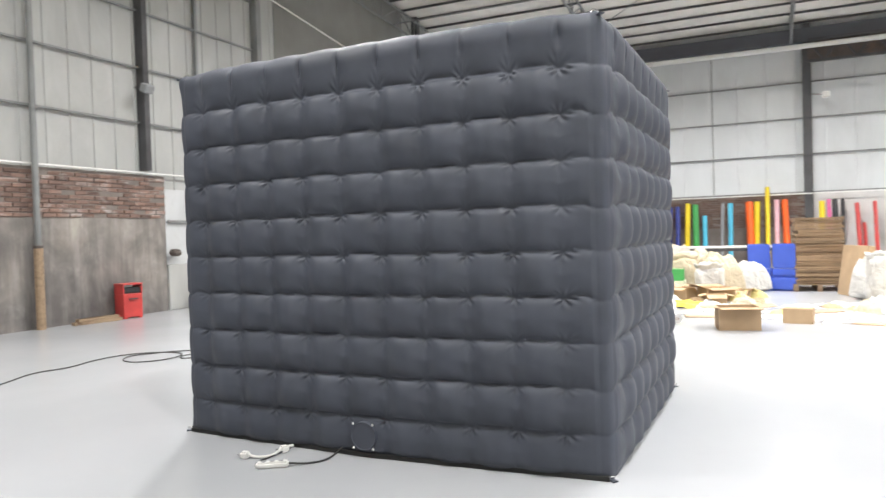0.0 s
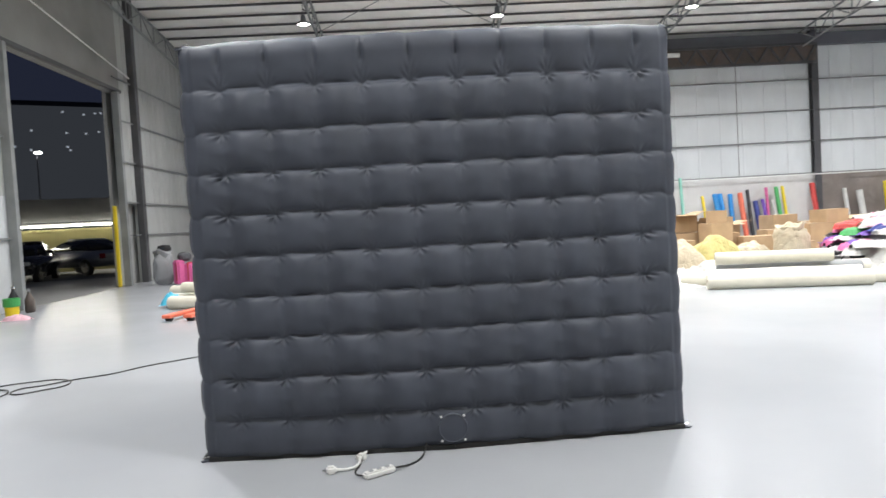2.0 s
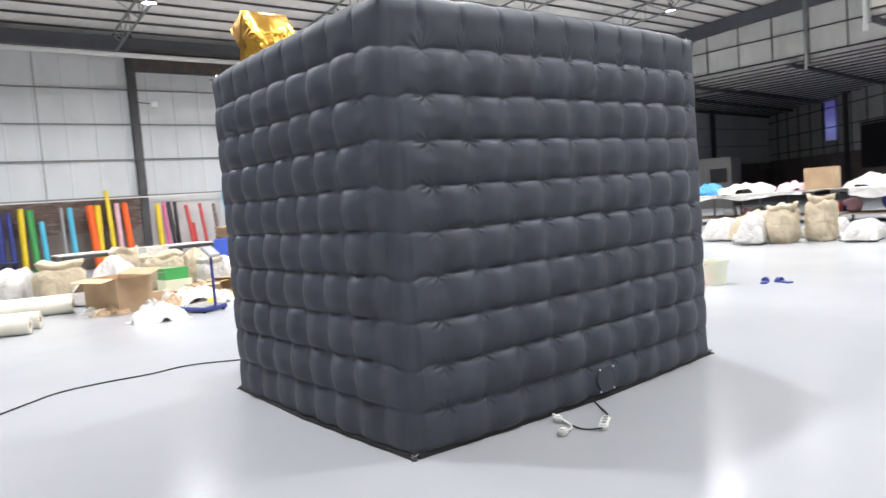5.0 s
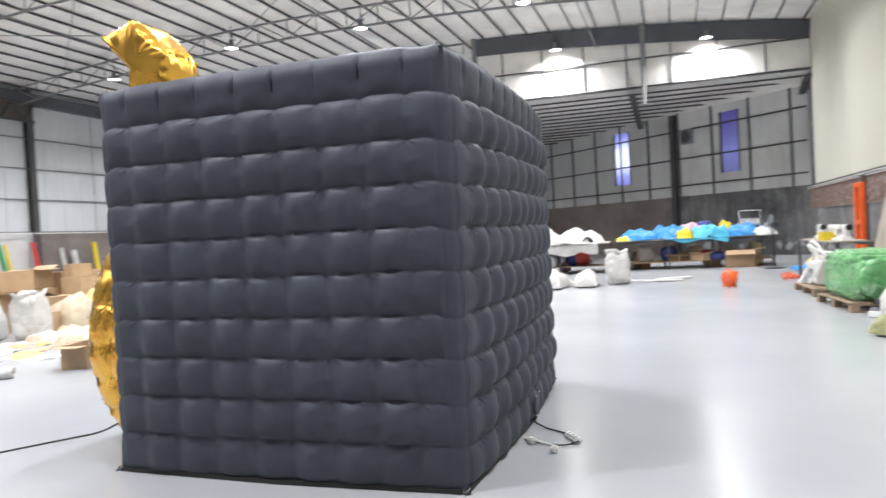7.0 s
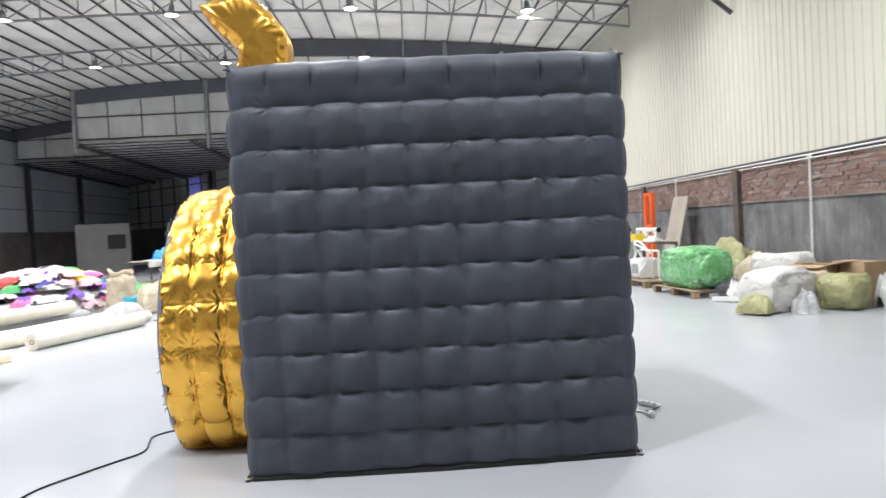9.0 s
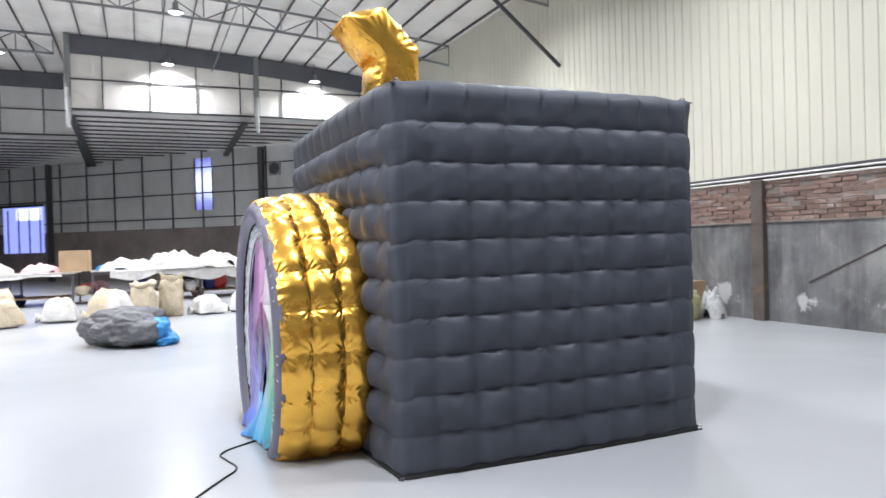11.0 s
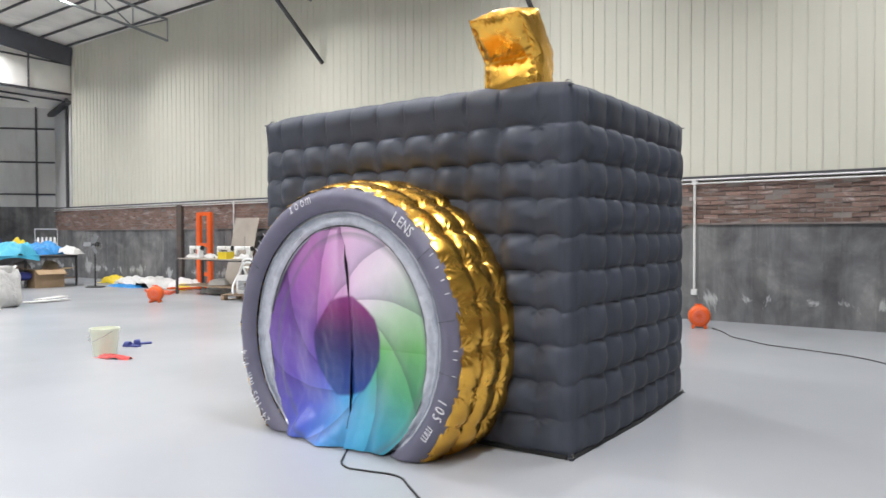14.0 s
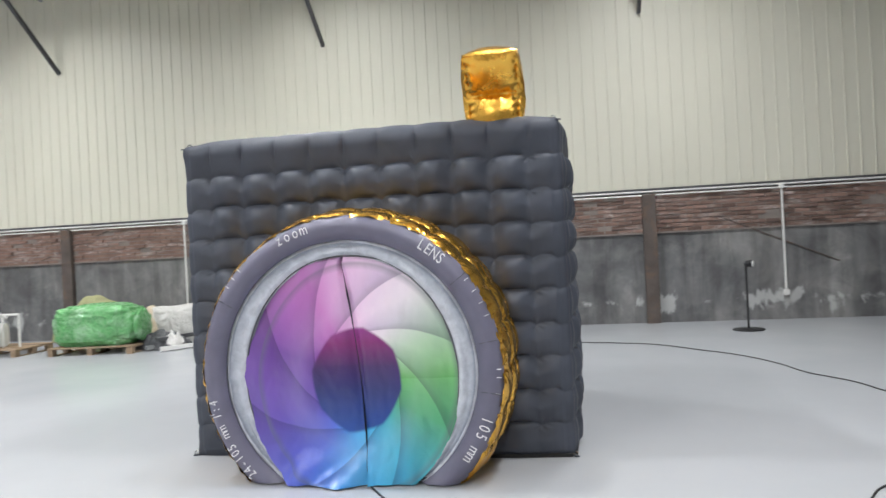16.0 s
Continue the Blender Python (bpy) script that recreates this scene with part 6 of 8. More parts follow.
for k in range(3):
    mt_ = Matrix.Rotation(2 * math.pi * k / 3, 4, "Y")
    part("blade", box((0.26, 0.012, 0.13), Vector((0, 0.11, 1.22)) + (mt_ @ Vector((0.17, 0, 0))), mt_ @ pose(0, 0, 0, 22, 0, 0), bevel=0.004), M["grey"], fan)

bk = thing("bucket", "pale green plastic bucket on the floor", "bucket", (4.98, 0.74, 0))
part("body", lathe([(0.13, 0.0), (0.165, 0.30), (0.175, 0.30), (0.175, 0.33), (0.16, 0.33), (0.155, 0.30), (0.12, 0.015), (0.0, 0.012)], 28), M["lime"], bk, smooth=False)
cable("handle", [(0.17, 0, 0.3), (0.12, 0.14, 0.22), (0, 0.19, 0.18), (-0.12, 0.14, 0.22), (-0.17, 0, 0.3)], 0.004, M["chrome"], "wire handle", parent=bk)
draped(4.62, 0.82, 0.5, 0.16, 0.05, "redpaint", 3.3, "crumpled red cloth in front of the bucket", name="cloth", cat="cloth", rz=15)
for k, (sx, sy, r_) in enumerate(((5.27, 0.22, 20), (5.36, 0.02, 70))):
    sl = thing("slipper", "dark blue rubber slipper on the floor", "slipper", (sx, sy, 0), r_, group="pair of slippers")
    bm = bmesh.new()
    box((0.25, 0.09, 0.022), (0, 0, 0.012), bevel=0.01, bm=bm)
    part("sole", bm, M["darkblue"], sl)
    part("strap", lathe([(0.046, 0.0), (0.05, 0.03), (0.046, 0.07)], 16, at=(0.03, 0, 0.02), rot=pose(0, 0, 0, 0, 90, 0)), M["darkblue"], sl)

# ---------------------------------------------------------------- south side stock
pallet(6.9, -5.15, 6, 1.55, 1.0)
gb = thing("wrapped_bundle", "large bundle wrapped in crinkled green plastic on a pallet", "bundle", (6.92, -5.12, 0.14), 6)
b_ = lump_mesh("body", (1.5, 0.82, 0.74), M["greenwrap"], 2.2, power=4.2, rough_=0.035, folds=0.05, sub=5)
b_.parent = gb
fold = part("gathered_end", lathe([(0.02, 0.0), (0.14, 0.02), (0.26, 0.06), (0.31, 0.12), (0.26, 0.15)], 22, at=(-0.68, 0.03, 0.33), rot=pose(0, 0, 0, 0, -90, 0)), M["greenwrap"], gb, smooth=True)
for v in fold.data.vertices:
    v.co += Vector((0.05 * noise.noise(v.co * 9), 0.06 * noise.noise(v.co * 8 + Vector((4, 0, 0))), 0.06 * noise.noise(v.co * 8 + Vector((0, 7, 0)))))
pallet(9.1, -5.1, 3, 1.5, 1.0)
mc = thing("compressor", "white portable machine with hoses on a pallet", "machine", (9.25, -5.0, 0.14), 5)
part("cabinet", box((0.62, 0.45, 0.42), (0, 0, 0.22), bevel=0.03, seg=2), M["pvc"], mc)
for k in range(6):
    part("louvre", box((0.3, 0.02, 0.018), (0.05, 0.235, 0.12 + 0.035 * k), pose(0, 0, 0, 30, 0, 0)), M["grey"], mc)
for sx in (-1, 1):
    part("frame_post", rod((-0.5 + sx * 0.16, 0, 0.0), (-0.5 + sx * 0.16, 0, 0.62), 0.02, seg=10), M["pvc"], mc)
part("frame_rail", rod((-0.66, 0, 0.6), (0.3, 0, 0.6), 0.02, seg=10), M["pvc"], mc)
cable("hose", [(-0.5, 0.1, 0.55), (-0.3, 0.3, 0.72), (0.1, 0.2, 0.66), (0.3, 0.1, 0.5), (0.34, 0.26, 0.2), (0.2, 0.4, 0.02)], 0.025, M["pvc"], "white coiled hose", parent=mc)
cable("hose", [(0.2, 0.0, 0.44), (0.1, 0.2, 0.74), (-0.2, 0.2, 0.78), (-0.45, 0.15, 0.5), (-0.3, 0.35, 0.05)], 0.025, M["pvc"], "white coiled hose", parent=mc)
lump("sack", 4.32, -5.28, (1.08, 0.66, 0.62), "whitecloth", 1.1, "plump white woven sack slumped on the floor", "sack", -62, power=4.2, rough_=0.09, folds=0.075)
tied_sack(4.02, -4.86, (0.60, 0.42, 0.30), "olive", 2.1, "small olive sack lying against the white one", -50)
draped(3.82, -5.42, 0.46, 0.34, 0.30, "film", 2.6, "crumpled clear film bag leaning on the sack", name="film_bag", cat="bag")
lump("sack", 4.02, -6.1, (0.66, 0.56, 0.50), "olive", 2.9, "dull olive-yellow sack on the floor by the cartons", "sack", -62, power=3.4, rough_=0.10, folds=0.085)
lump("sack", 4.42, -5.93, (0.42, 0.4, 0.52), "creamcloth", 3.3, "pale sack squeezed between its neighbours", "sack", 20, power=3.4, rough_=0.10, folds=0.085)
carton(4.95, -6.3, (0.62, 0.46, 0.58), 20, label="open cardboard carton behind the sacks")
carton(4.55, -6.68, (0.6, 0.42, 0.62), 12, label="cardboard carton against the wall", open_=False)
draped(3.86, -6.68, 0.5, 0.42, 0.5, "film", 3.9, "clear film bag bunched by the cartons", name="film_bag", cat="bag")
lump("sack", 6.0, -6.25, (1.25, 0.62, 0.74), "whitecloth", 4.1, "long white woven sack heaped beside the wall", "sack", 8, power=3.6, rough_=0.10, folds=0.08)
tied_sack(6.75, -6.15, (1.05, 0.62, 0.66), "creamcloth", 4.9, "cream sack slumped by the wall", -20)
tied_sack(7.9, -6.3, (1.35, 0.62, 0.92), "olive", 5.5, "long yellow-olive sack behind the green bundle", 8)
draped(5.85, -5.35, 0.95, 0.6, 0.32, "darkgrey", 6.1, "dark plastic sheeting bunched on the floor", name="plastic_sheet", cat="sheeting")
draped(5.6, -5.25, 0.4, 0.3, 0.3, "paper", 6.7, "scrunched white film on the dark sheeting", name="plastic_film", cat="sheeting")
for k, (ax_, ay_, bx_, by_, z_, mt) in enumerate(((5.75, -4.98, 5.35, -5.85, 0.20, "darkgrey"), (5.6, -4.85, 5.05, -5.5, 0.05, "pvc"), (5.95, -4.95, 5.6, -5.8, 0.06, "grey"))):
    tb = new("tube", None)
    tb.empty_display_size = 0.1
    tagged(tb, "%s plastic profile lying on the heap" % {"darkgrey": "dark grey", "pvc": "white", "grey": "grey"}[mt], "profile")
    part("bar", bar((ax_, ay_, z_), (bx_, by_, z_ + 0.01), 0.07, 0.07), M[mt], tb)

table(12.3, -5.75, 9.75, -5.85, 0.9, -0.65, "long sewing bench with machines on it", "ply")
for k, (sx, sy) in enumerate(((12.0, -5.45), (10.9, -5.5), (10.2, -5.5))):
    sm = thing("sewing_machine", "white industrial sewing machine on the bench", "sewing machine", (sx, sy, 0.9), 180 + 8 * k, group="sewing machines")
    part("bed", box((0.48, 0.18, 0.05), (0, 0, 0.026), bevel=0.008), M["pvc"], sm)
    part("arm", box((0.46, 0.1, 0.09), (0, 0, 0.26), bevel=0.02), M["pvc"], sm)
    part("column", box((0.11, 0.13, 0.26), (0.17, 0, 0.17), bevel=0.02), M["pvc"], sm)
    part("needle_head", box((0.08, 0.09, 0.2), (-0.2, 0, 0.2), bevel=0.015), M["pvc"], sm)
    part("handwheel", lathe([(0.0, 0), (0.06, 0.0), (0.06, 0.025), (0.0, 0.025)], 16, at=(0.235, 0, 0.25), rot=pose(0, 0, 0, 0, 90, 0)), M["black"], sm)
    part("thread_stand", rod((0.1, -0.08, 0.05), (0.1, -0.08, 0.55), 0.006, seg=6), M["chrome"], sm)
carton(10.6, -5.3, (0.3, 0.25, 0.16), 4, 0.9, False, "small yellow carton on the bench", "yellow")
tied_sack(11.3, -5.6, (0.5, 0.4, 0.4), "whitecloth", 7.1, "white bag under the sewing bench", 40)
lift = thing("lift_frame", "orange steel lifting mast against the wall", "lifting frame", (13.05, -6.45, 0), 0)
for sx in (-1, 1):
    part("mast", box((0.16, 0.1, 2.1), (sx * 0.24, 0, 1.05), bevel=0.01), M["orange"], lift)
    part("fork", box((0.14, 0.9, 0.05), (sx * 0.2, 0.55, 0.06)), M["orange"], lift)
for z in (0.4, 1.2, 2.06):
    part("crossbar", box((0.5, 0.08, 0.1), (0, 0, z)), M["orange"], lift)
pb = thing("plywood_board", "tall grey plywood board leaning on the wall", "board", (11.65, -6.35, 0), 0)
part("panel", box((0.95, 0.02, 1.95), (0, -0.22, 0.975), pose(0, 0, 0, 13, 0, 0), bevel=0.003), M["ply"], pb)
for k, (sx, sy, w_, d_k, h_k, mt) in enumerate(((13.6, -6.2, 1.4, 0.8, 0.4, "paper"), (14.8, -6.1, 1.6, 0.9, 0.5, "whitecloth"), (16.2, -6.2, 1.5, 0.8, 0.4, "paper"), (17.4, -6.3, 1.2, 0.6, 0.35, "yellow"), (15.6, -5.6, 1.5, 0.5, 0.12, "blue"), (13.2, -5.9, 0.5, 0.4, 0.3, "yellow"))):
    draped(sx, sy, w_, d_k, h_k * 0.6, mt, 10.3 + k, "crumpled sheeting dropped along the wall", name="sheeting", cat="sheeting")
for k in range(3):
    rb = thing("red_bar", "red steel bar lying on the floor", "bar", (12.6 + 0.15 * k, -4.75 - 0.12 * k, 0), 175 + 4 * k)
    part("rod", bar((-0.6, 0, 0.04), (0.6, 0, 0.04), 0.06, 0.06), M["coral"], rb)

# ---------------------------------------------------------------- east worktables
table(16.2, 3.9, 16.4, -0.5, 0.92, 1.6, "long worktable heaped with white fabric", "ply")
table(17.0, -0.7, 17.4, -5.2, 0.92, 1.7, "long worktable heaped with blue vinyl", "ply")
table(16.4, 8.9, 16.2, 4.3, 0.9, 1.6, "worktable with folded goods", "ply")
for k, (x, y, w_, d_k, h_k, mt, lb) in enumerate(((16.9, 3.0, 1.3, 1.5, 0.32, "whitecloth", "white fabric"), (17.0, 1.7, 1.4, 1.5, 0.5, "whitecloth", "white fabric"), (17.0, 0.5, 1.4, 1.6, 0.42, "paper", "white fabric"),
                                                (16.5, 1.1, 0.9, 2.2, 0.3, "whitecloth", "white fabric"), (17.6, -1.3, 1.3, 1.1, 0.35, "blue", "blue vinyl"), (17.8, -2.3, 1.5, 1.3, 0.42, "blue", "blue vinyl"),
                                                (17.6, -3.4, 1.3, 1.2, 0.38, "cyan", "pale blue vinyl"), (17.9, -4.4, 1.2, 1.1, 0.36, "blue", "blue vinyl"), (18.2, -2.9, 0.8, 0.8, 0.5, "palepink", "salmon fabric"), (17.2, -2.7, 0.5, 0.5, 0.3, "yellow", "yellow fabric"),
                                                (18.3, -3.9, 0.6, 0.5, 0.45, "yellow", "yellow fabric"), (17.3, -0.95, 0.8, 0.5, 0.14, "yellow", "yellow fabric"), (17.2, 3.4, 0.8, 0.9, 0.2, "blue", "blue vinyl"), (17.0, 6.6, 1.5, 1.6, 0.3, "whitecloth", "white fabric"), (16.9, 5.2, 1.2, 0.9, 0.25, "palepink", "pink fabric"),
                                                (17.2, 7.9, 1.2, 1.0, 0.35, "blue", "blue vinyl"), (17.4, -4.9, 0.8, 0.6, 0.22, "paper", "white fabric"), (18.6, -3.3, 0.9, 0.7, 0.5, "darkblue", "dark blue fabric"))):
    draped(x, y, w_, d_k, h_k, mt, 20.5 + k * 1.3, "crumpled %s heaped on the worktable" % lb, z=0.922, rz=17 * k % 50)


def hanging(x, y0, y1, z, drop, mt, seed, label):
    """Cloth hanging down over a table's front edge, with folds and an uneven hem."""
    n, m_ = 70, 12
    vs_ = []
    for j in range(m_):
        f = j / (m_ - 1)
        for i in range(n):
            g = i / (n - 1)
            y = y0 + (y1 - y0) * g
            dr_ = drop * (0.45 + 0.9 * abs(noise.noise((y * 0.9, seed, 0.5))) + 0.25 * math.sin(g * 9 + seed))
            lip = 1 if f > 0.12 else 0
            out = 0.05 * noise.noise((y * 5, f * 1.5, seed)) * f - 0.03 * lip
            vs_.append((x + (0.12 * (1 - f / 0.12) if not lip else out), y, z + 0.012 - dr_ * max(0.0, f - 0.12)))
    return tagged(grid_mesh("cloth", vs_, n, m_, M[mt]), label, "cloth")


hanging(16.17, -0.2, 3.4, 0.925, 0.42, "whitecloth", 44.0, "white cloth hanging over the table edge")
hanging(16.2, 4.6, 8.2, 0.905, 0.25, "whitecloth", 48.0, "white cloth hanging over the table edge")
hanging(17.02, -3.9, -2.2, 0.925, 0.2, "cyan", 52.0, "pale blue vinyl hanging over the table edge")
carton(16.75, 4.3, (0.75, 0.5, 0.58), 85, 0.93, False, "closed brown carton standing on the worktable")
for k, (x, y, s_, mt) in enumerate(((17.0, 2.6, (0.6, 0.5, 0.5), "darkblue"), (17.2, 1.4, (0.6, 0.6, 0.5), "black"), (17.1, 0.4, (0.7, 0.5, 0.5), "redpaint"), (17.9, -1.5, (0.5, 0.5, 0.5), "whitecloth"), (18.0, -3.0, (0.6, 0.5, 0.45), "creamcloth"), (17.9, -2.2, (0.6, 0.5, 0.45), "darkblue"), (18.1, -3.9, (0.5, 0.4, 0.5), "whitecloth"), (18.1, -4.7, (0.5, 0.4, 0.5), "creamcloth"))):
    lump("tied_bag", x, y, s_, mt, 60 + k, "bundled fabric stored under the worktable", "bundle", z=0.23, sub=3)
carton(17.3, -4.2, (0.8, 0.5, 0.5), 90, 0, True, "brown carton pushed under the worktable")
for k, (x, y, s_, mt, op) in enumerate(((11.15, 1.98, (0.5, 0.6, 0.85), "creamcloth", True), (10.75, 2.55, (0.5, 0.7, 0.75), "creamcloth", True), (11.2, 1.2, (0.55, 0.95, 0.42), "whitecloth", False), (11.5, 0.4, (0.55, 1.0, 0.42), "whitecloth", False), (11.8, -0.35, (0.5, 0.9, 0.38), "whitecloth", False),
                                        (12.3, -1.05, (0.55, 0.62, 0.78), "whitecloth", True), (11.0, 3.3, (0.6, 0.9, 0.7), "creamcloth", False), (11.4, 4.2, (0.6, 0.9, 0.55), "whitecloth", False), (10.4, 3.0, (0.5, 0.6, 0.6), "whitecloth", False), (11.9, 2.2, (0.7, 0.7, 0.5), "whitecloth", False))):
    tied_sack(x, y, s_, mt, 70.3 + k, "%s woven sack %s on the floor" % ("white" if mt == "whitecloth" else "cream", "standing open" if op else "lying slack"), 85 + 7 * (k % 3), open_top=op)
for k, (x, y) in enumerate(((12.9, -1.7), (12.6, -2.1), (13.0, -2.35))):
    pp = thing("board_offcut", "pale offcut of board lying flat on the floor", "offcut", (x, y, 0), 70 + 25 * k)
    part("sheet", box((0.9, 0.2, 0.02), (0, 0, 0.012 + 0.022 * k)), M["paper"], pp)
tarp = thing("tarpaulin_bundle", "grey and blue tarpaulin bundle slumped on the floor", "tarpaulin", (6.42, 2.85, 0), 35)
b_ = lump_mesh("body", (1.3, 1.05, 0.58), M["tarpgrey"], 81.0, power=2.4, rough_=0.14, folds=0.09, sub=5)
b_.parent = tarp
for k, (fx_, fy_, w_, d_k, h_k, r_) in enumerate(((-0.3, -0.46, 1.1, 0.42, 0.16, -28), (-0.05, -0.5, 0.9, 0.34, 0.22, -20), (-0.5, -0.2, 0.5, 0.4, 0.34, -40))):
    b_ = lump_mesh("flap", (w_, d_k, h_k), M["blue"], 82.5 + k, power=3.0, rough_=0.14, folds=0.12)
    b_.parent = tarp
    b_.matrix_basis = pose(fx_, fy_, 0.04 * k, 0, 0, r_)
    b_["label"] = "blue folded side of the tarpaulin"
cable("strap", [(0.2, -0.5, 0.3), (0.0, -0.56, 0.12), (-0.25, -0.55, 0.02), (0.1, -0.62, 0.015), (0.5, -0.6, 0.03)], 0.018, M["blue"], "blue strap", parent=tarp)

# things stored under and on the worktables
rr = random.Random(61)
for k in range(34):
    south = k % 2
    x, y = (rr.uniform(17.2, 18.4), rr.uniform(-5.0, -0.9)) if south else (rr.uniform(16.5, 17.5), rr.uniform(-0.3, 8.6))
    z = 0.231 if k % 3 else 0.0
    if k % 4 == 1:
        carton(x, y, (rr.uniform(0.3, 0.5), rr.uniform(0.25, 0.4), rr.uniform(0.2, 0.4)), rr.uniform(0, 90), z + 0.001, k % 8 == 1, "brown carton stored under the worktable", seed=300 + k)
    else:
        mt = rr.choice(["whitecloth", "creamcloth", "darkblue", "black", "palepink", "grey", "redpaint", "whitecloth"])
        lump("tied_bag", x, y, (rr.uniform(0.3, 0.55), rr.uniform(0.25, 0.5), rr.uniform(0.2, 0.42)), mt, 700.3 + k, "%s bundle of cloth stored under the worktable" % {"whitecloth": "white", "creamcloth": "cream", "darkblue": "dark blue", "palepink": "pale pink", "redpaint": "red"}.get(mt, mt), "bundle", rz=rr.uniform(0, 90), z=z, sub=3)
for k in range(7):
    bt = thing("bottle", "small pale bottle standing on the worktable", "bottle", (17.9 + 0.12 * (k % 3), -5.05 + 0.12 * k, 0.92), group="bottles on the worktable")
    part("body", lathe([(0.0, 0.0), (0.035, 0.0), (0.036, 0.14), (0.016, 0.18), (0.016, 0.2)], 12), M["pvc"], bt, smooth=True)
    part("cap", lathe([(0.019, 0.2), (0.019, 0.225), (0.0, 0.226)], 10), M["grey"], bt)
rk = thing("thread_rack", "white wire rack with thread cones on the worktable", "rack", (18.1, -4.6, 0.92), 80)
for sx in (-1, 1):
    part("post", rod((sx * 0.3, 0, 0), (sx * 0.3, 0, 0.75), 0.012, seg=8), M["pvc"], rk)
for z in (0.3, 0.74):
    part("rail", rod((-0.3, 0, z), (0.3, 0, z), 0.012, seg=8), M["pvc"], rk)
for k in range(5):
    part("thread_cone", lathe([(0.05, 0.31), (0.045, 0.33), (0.02, 0.5), (0.0, 0.5)], 12, at=(-0.22 + 0.11 * k, 0, 0)), M["paper"], rk, smooth=True)
for k in range(4):
    draped(12.2 - 0.7 * k, -5.5, 0.4, 0.3, 0.12, ["paper", "whitecloth", "creamcloth", "paper"][k], 760.0 + k * 3, "crumpled cloth piece lying on the sewing bench", z=0.902, name="cloth", cat="cloth")

# ---------------------------------------------------------------- north side stock
# pallet truck
jk = thing("pallet_truck", "red hand pallet truck with its forks lowered", "pallet truck", (-3.70, 6.88, 0), 166)
for s in (-1, 1):
    fk = part("fork", box((0.16, 1.15, 0.055), (s * 0.19, 0.62, 0.085), bevel=0.012), M["coral"], jk)
    part("roller", rod((s * 0.19 - 0.05, 1.1, 0.045), (s * 0.19 + 0.05, 1.1, 0.045), 0.042, seg=14), M["rubber"], fk)
bm = bmesh.new()
vs = [bm.verts.new(p) for p in ((-0.27, 0.1, 0.06), (0.27, 0.1, 0.06), (0.08, 0.06, 0.46), (-0.08, 0.06, 0.46), (-0.25, -0.02, 0.06), (0.25, -0.02, 0.06), (0.07, -0.02, 0.46), (-0.07, -0.02, 0.46))]
for f in ((0, 1, 2, 3), (5, 4, 7, 6), (4, 0, 3, 7), (1, 5, 6, 2), (3, 2, 6, 7), (4, 5, 1, 0)):
    bm.faces.new([vs[i] for i in f])
fr_ = part("frame", bm, M["coral"], jk)
part("maker_plate", box((0.09, 0.004, 0.05), (0, 0.076, 0.36), pose(0, 0, 0, 6, 0, 0), bevel=0.001), M["pvc"], fr_, "pale oval plate")
part("maker_plate", box((0.13, 0.004, 0.035), (0, 0.092, 0.22), pose(0, 0, 0, 6, 0, 0), bevel=0.001), M["darkgrey"], fr_, "dark plate with unreadable lettering")
part("pump", rod((0, -0.12, 0.1), (0, -0.12, 0.42), 0.05, seg=14), M["coral"], jk)
part("wheel", rod((-0.09, -0.13, 0.09), (0.09, -0.13, 0.09), 0.09, seg=18), M["rubber"], jk)
hn = part("tiller", rod((0, -0.12, 0.4), (0, -0.18, 1.15), 0.032, seg=10), M["black"], jk)
part("grip", rod((-0.14, -0.19, 1.2), (0.14, -0.19, 1.2), 0.018, seg=10), M["black"], hn)
part("grip_arm", bar((-0.13, -0.18, 1.1), (-0.14, -0.19, 1.2), 0.025, 0.025), M["black"], hn)
part("grip_arm", bar((0.13, -0.18, 1.1), (0.14, -0.19, 1.2), 0.025, 0.025), M["black"], hn)

for k, (a, b2, r) in enumerate((((-4.75, 7.75), (-2.2, 6.75), 0.125), ((-4.9, 8.3), (-2.0, 7.25), 0.13), ((-4.9, 9.9), (-1.3, 8.7), 0.13), ((-4.3, 10.5), (-1.2, 9.3), 0.14), ((-5.6, 10.4), (-3.4, 9.5), 0.13), ((-4.2, 11.2), (-2.6, 10.6), 0.2))):
    roll((*a, r * 0.97), (*b2, r * 0.97), r, "paleroll", "pale cream vinyl roll lying on the floor", group="pale vinyl rolls")
roll((-4.6, 8.05, 0.37), (-3.2, 7.6, 0.37), 0.1, "paleroll", "short pale roll lying on top of the others")
draped(-4.85, 8.15, 0.46, 0.4, 0.22, "cyan", 91.0, "pale teal folded sheet on the rolls", z=0.05)
dr = tied_sack(-4.85, 13.5, (0.62, 0.55, 0.92), "creamcloth", 93.1, "tall cream bag of foam stuffed with yellow netting", 15, open_top=True)
lm = lump_mesh("yellow_netting", (0.4, 0.36, 0.24), M["yellow"], 94.2, power=2.0, rough_=0.2, folds=0.2)
lm.parent = dr
lm.location = (0.0, 0.0, 0.86)
lm["label"] = "bunched yellow netting in the mouth of the bag"
trl = thing("trolley", "white tube-frame trolley with a low deck", "trolley", (-6.05, 14.5, 0), -25)
part("deck", box((0.75, 0.5, 0.04), (0, 0, 0.16), bevel=0.01), M["darkblue"], trl)
for s in (-1, 1):
    part("upright", rod((s * 0.35, 0.22, 0.15), (s * 0.35, 0.22, 0.72), 0.017, seg=10), M["pvc"], trl)
    for q in (-1, 1):
        part("castor", rod((s * 0.3 - 0.02, q * 0.18, 0.065), (s * 0.3 + 0.02, q * 0.18, 0.065), 0.06, seg=14), M["rubber"], trl)
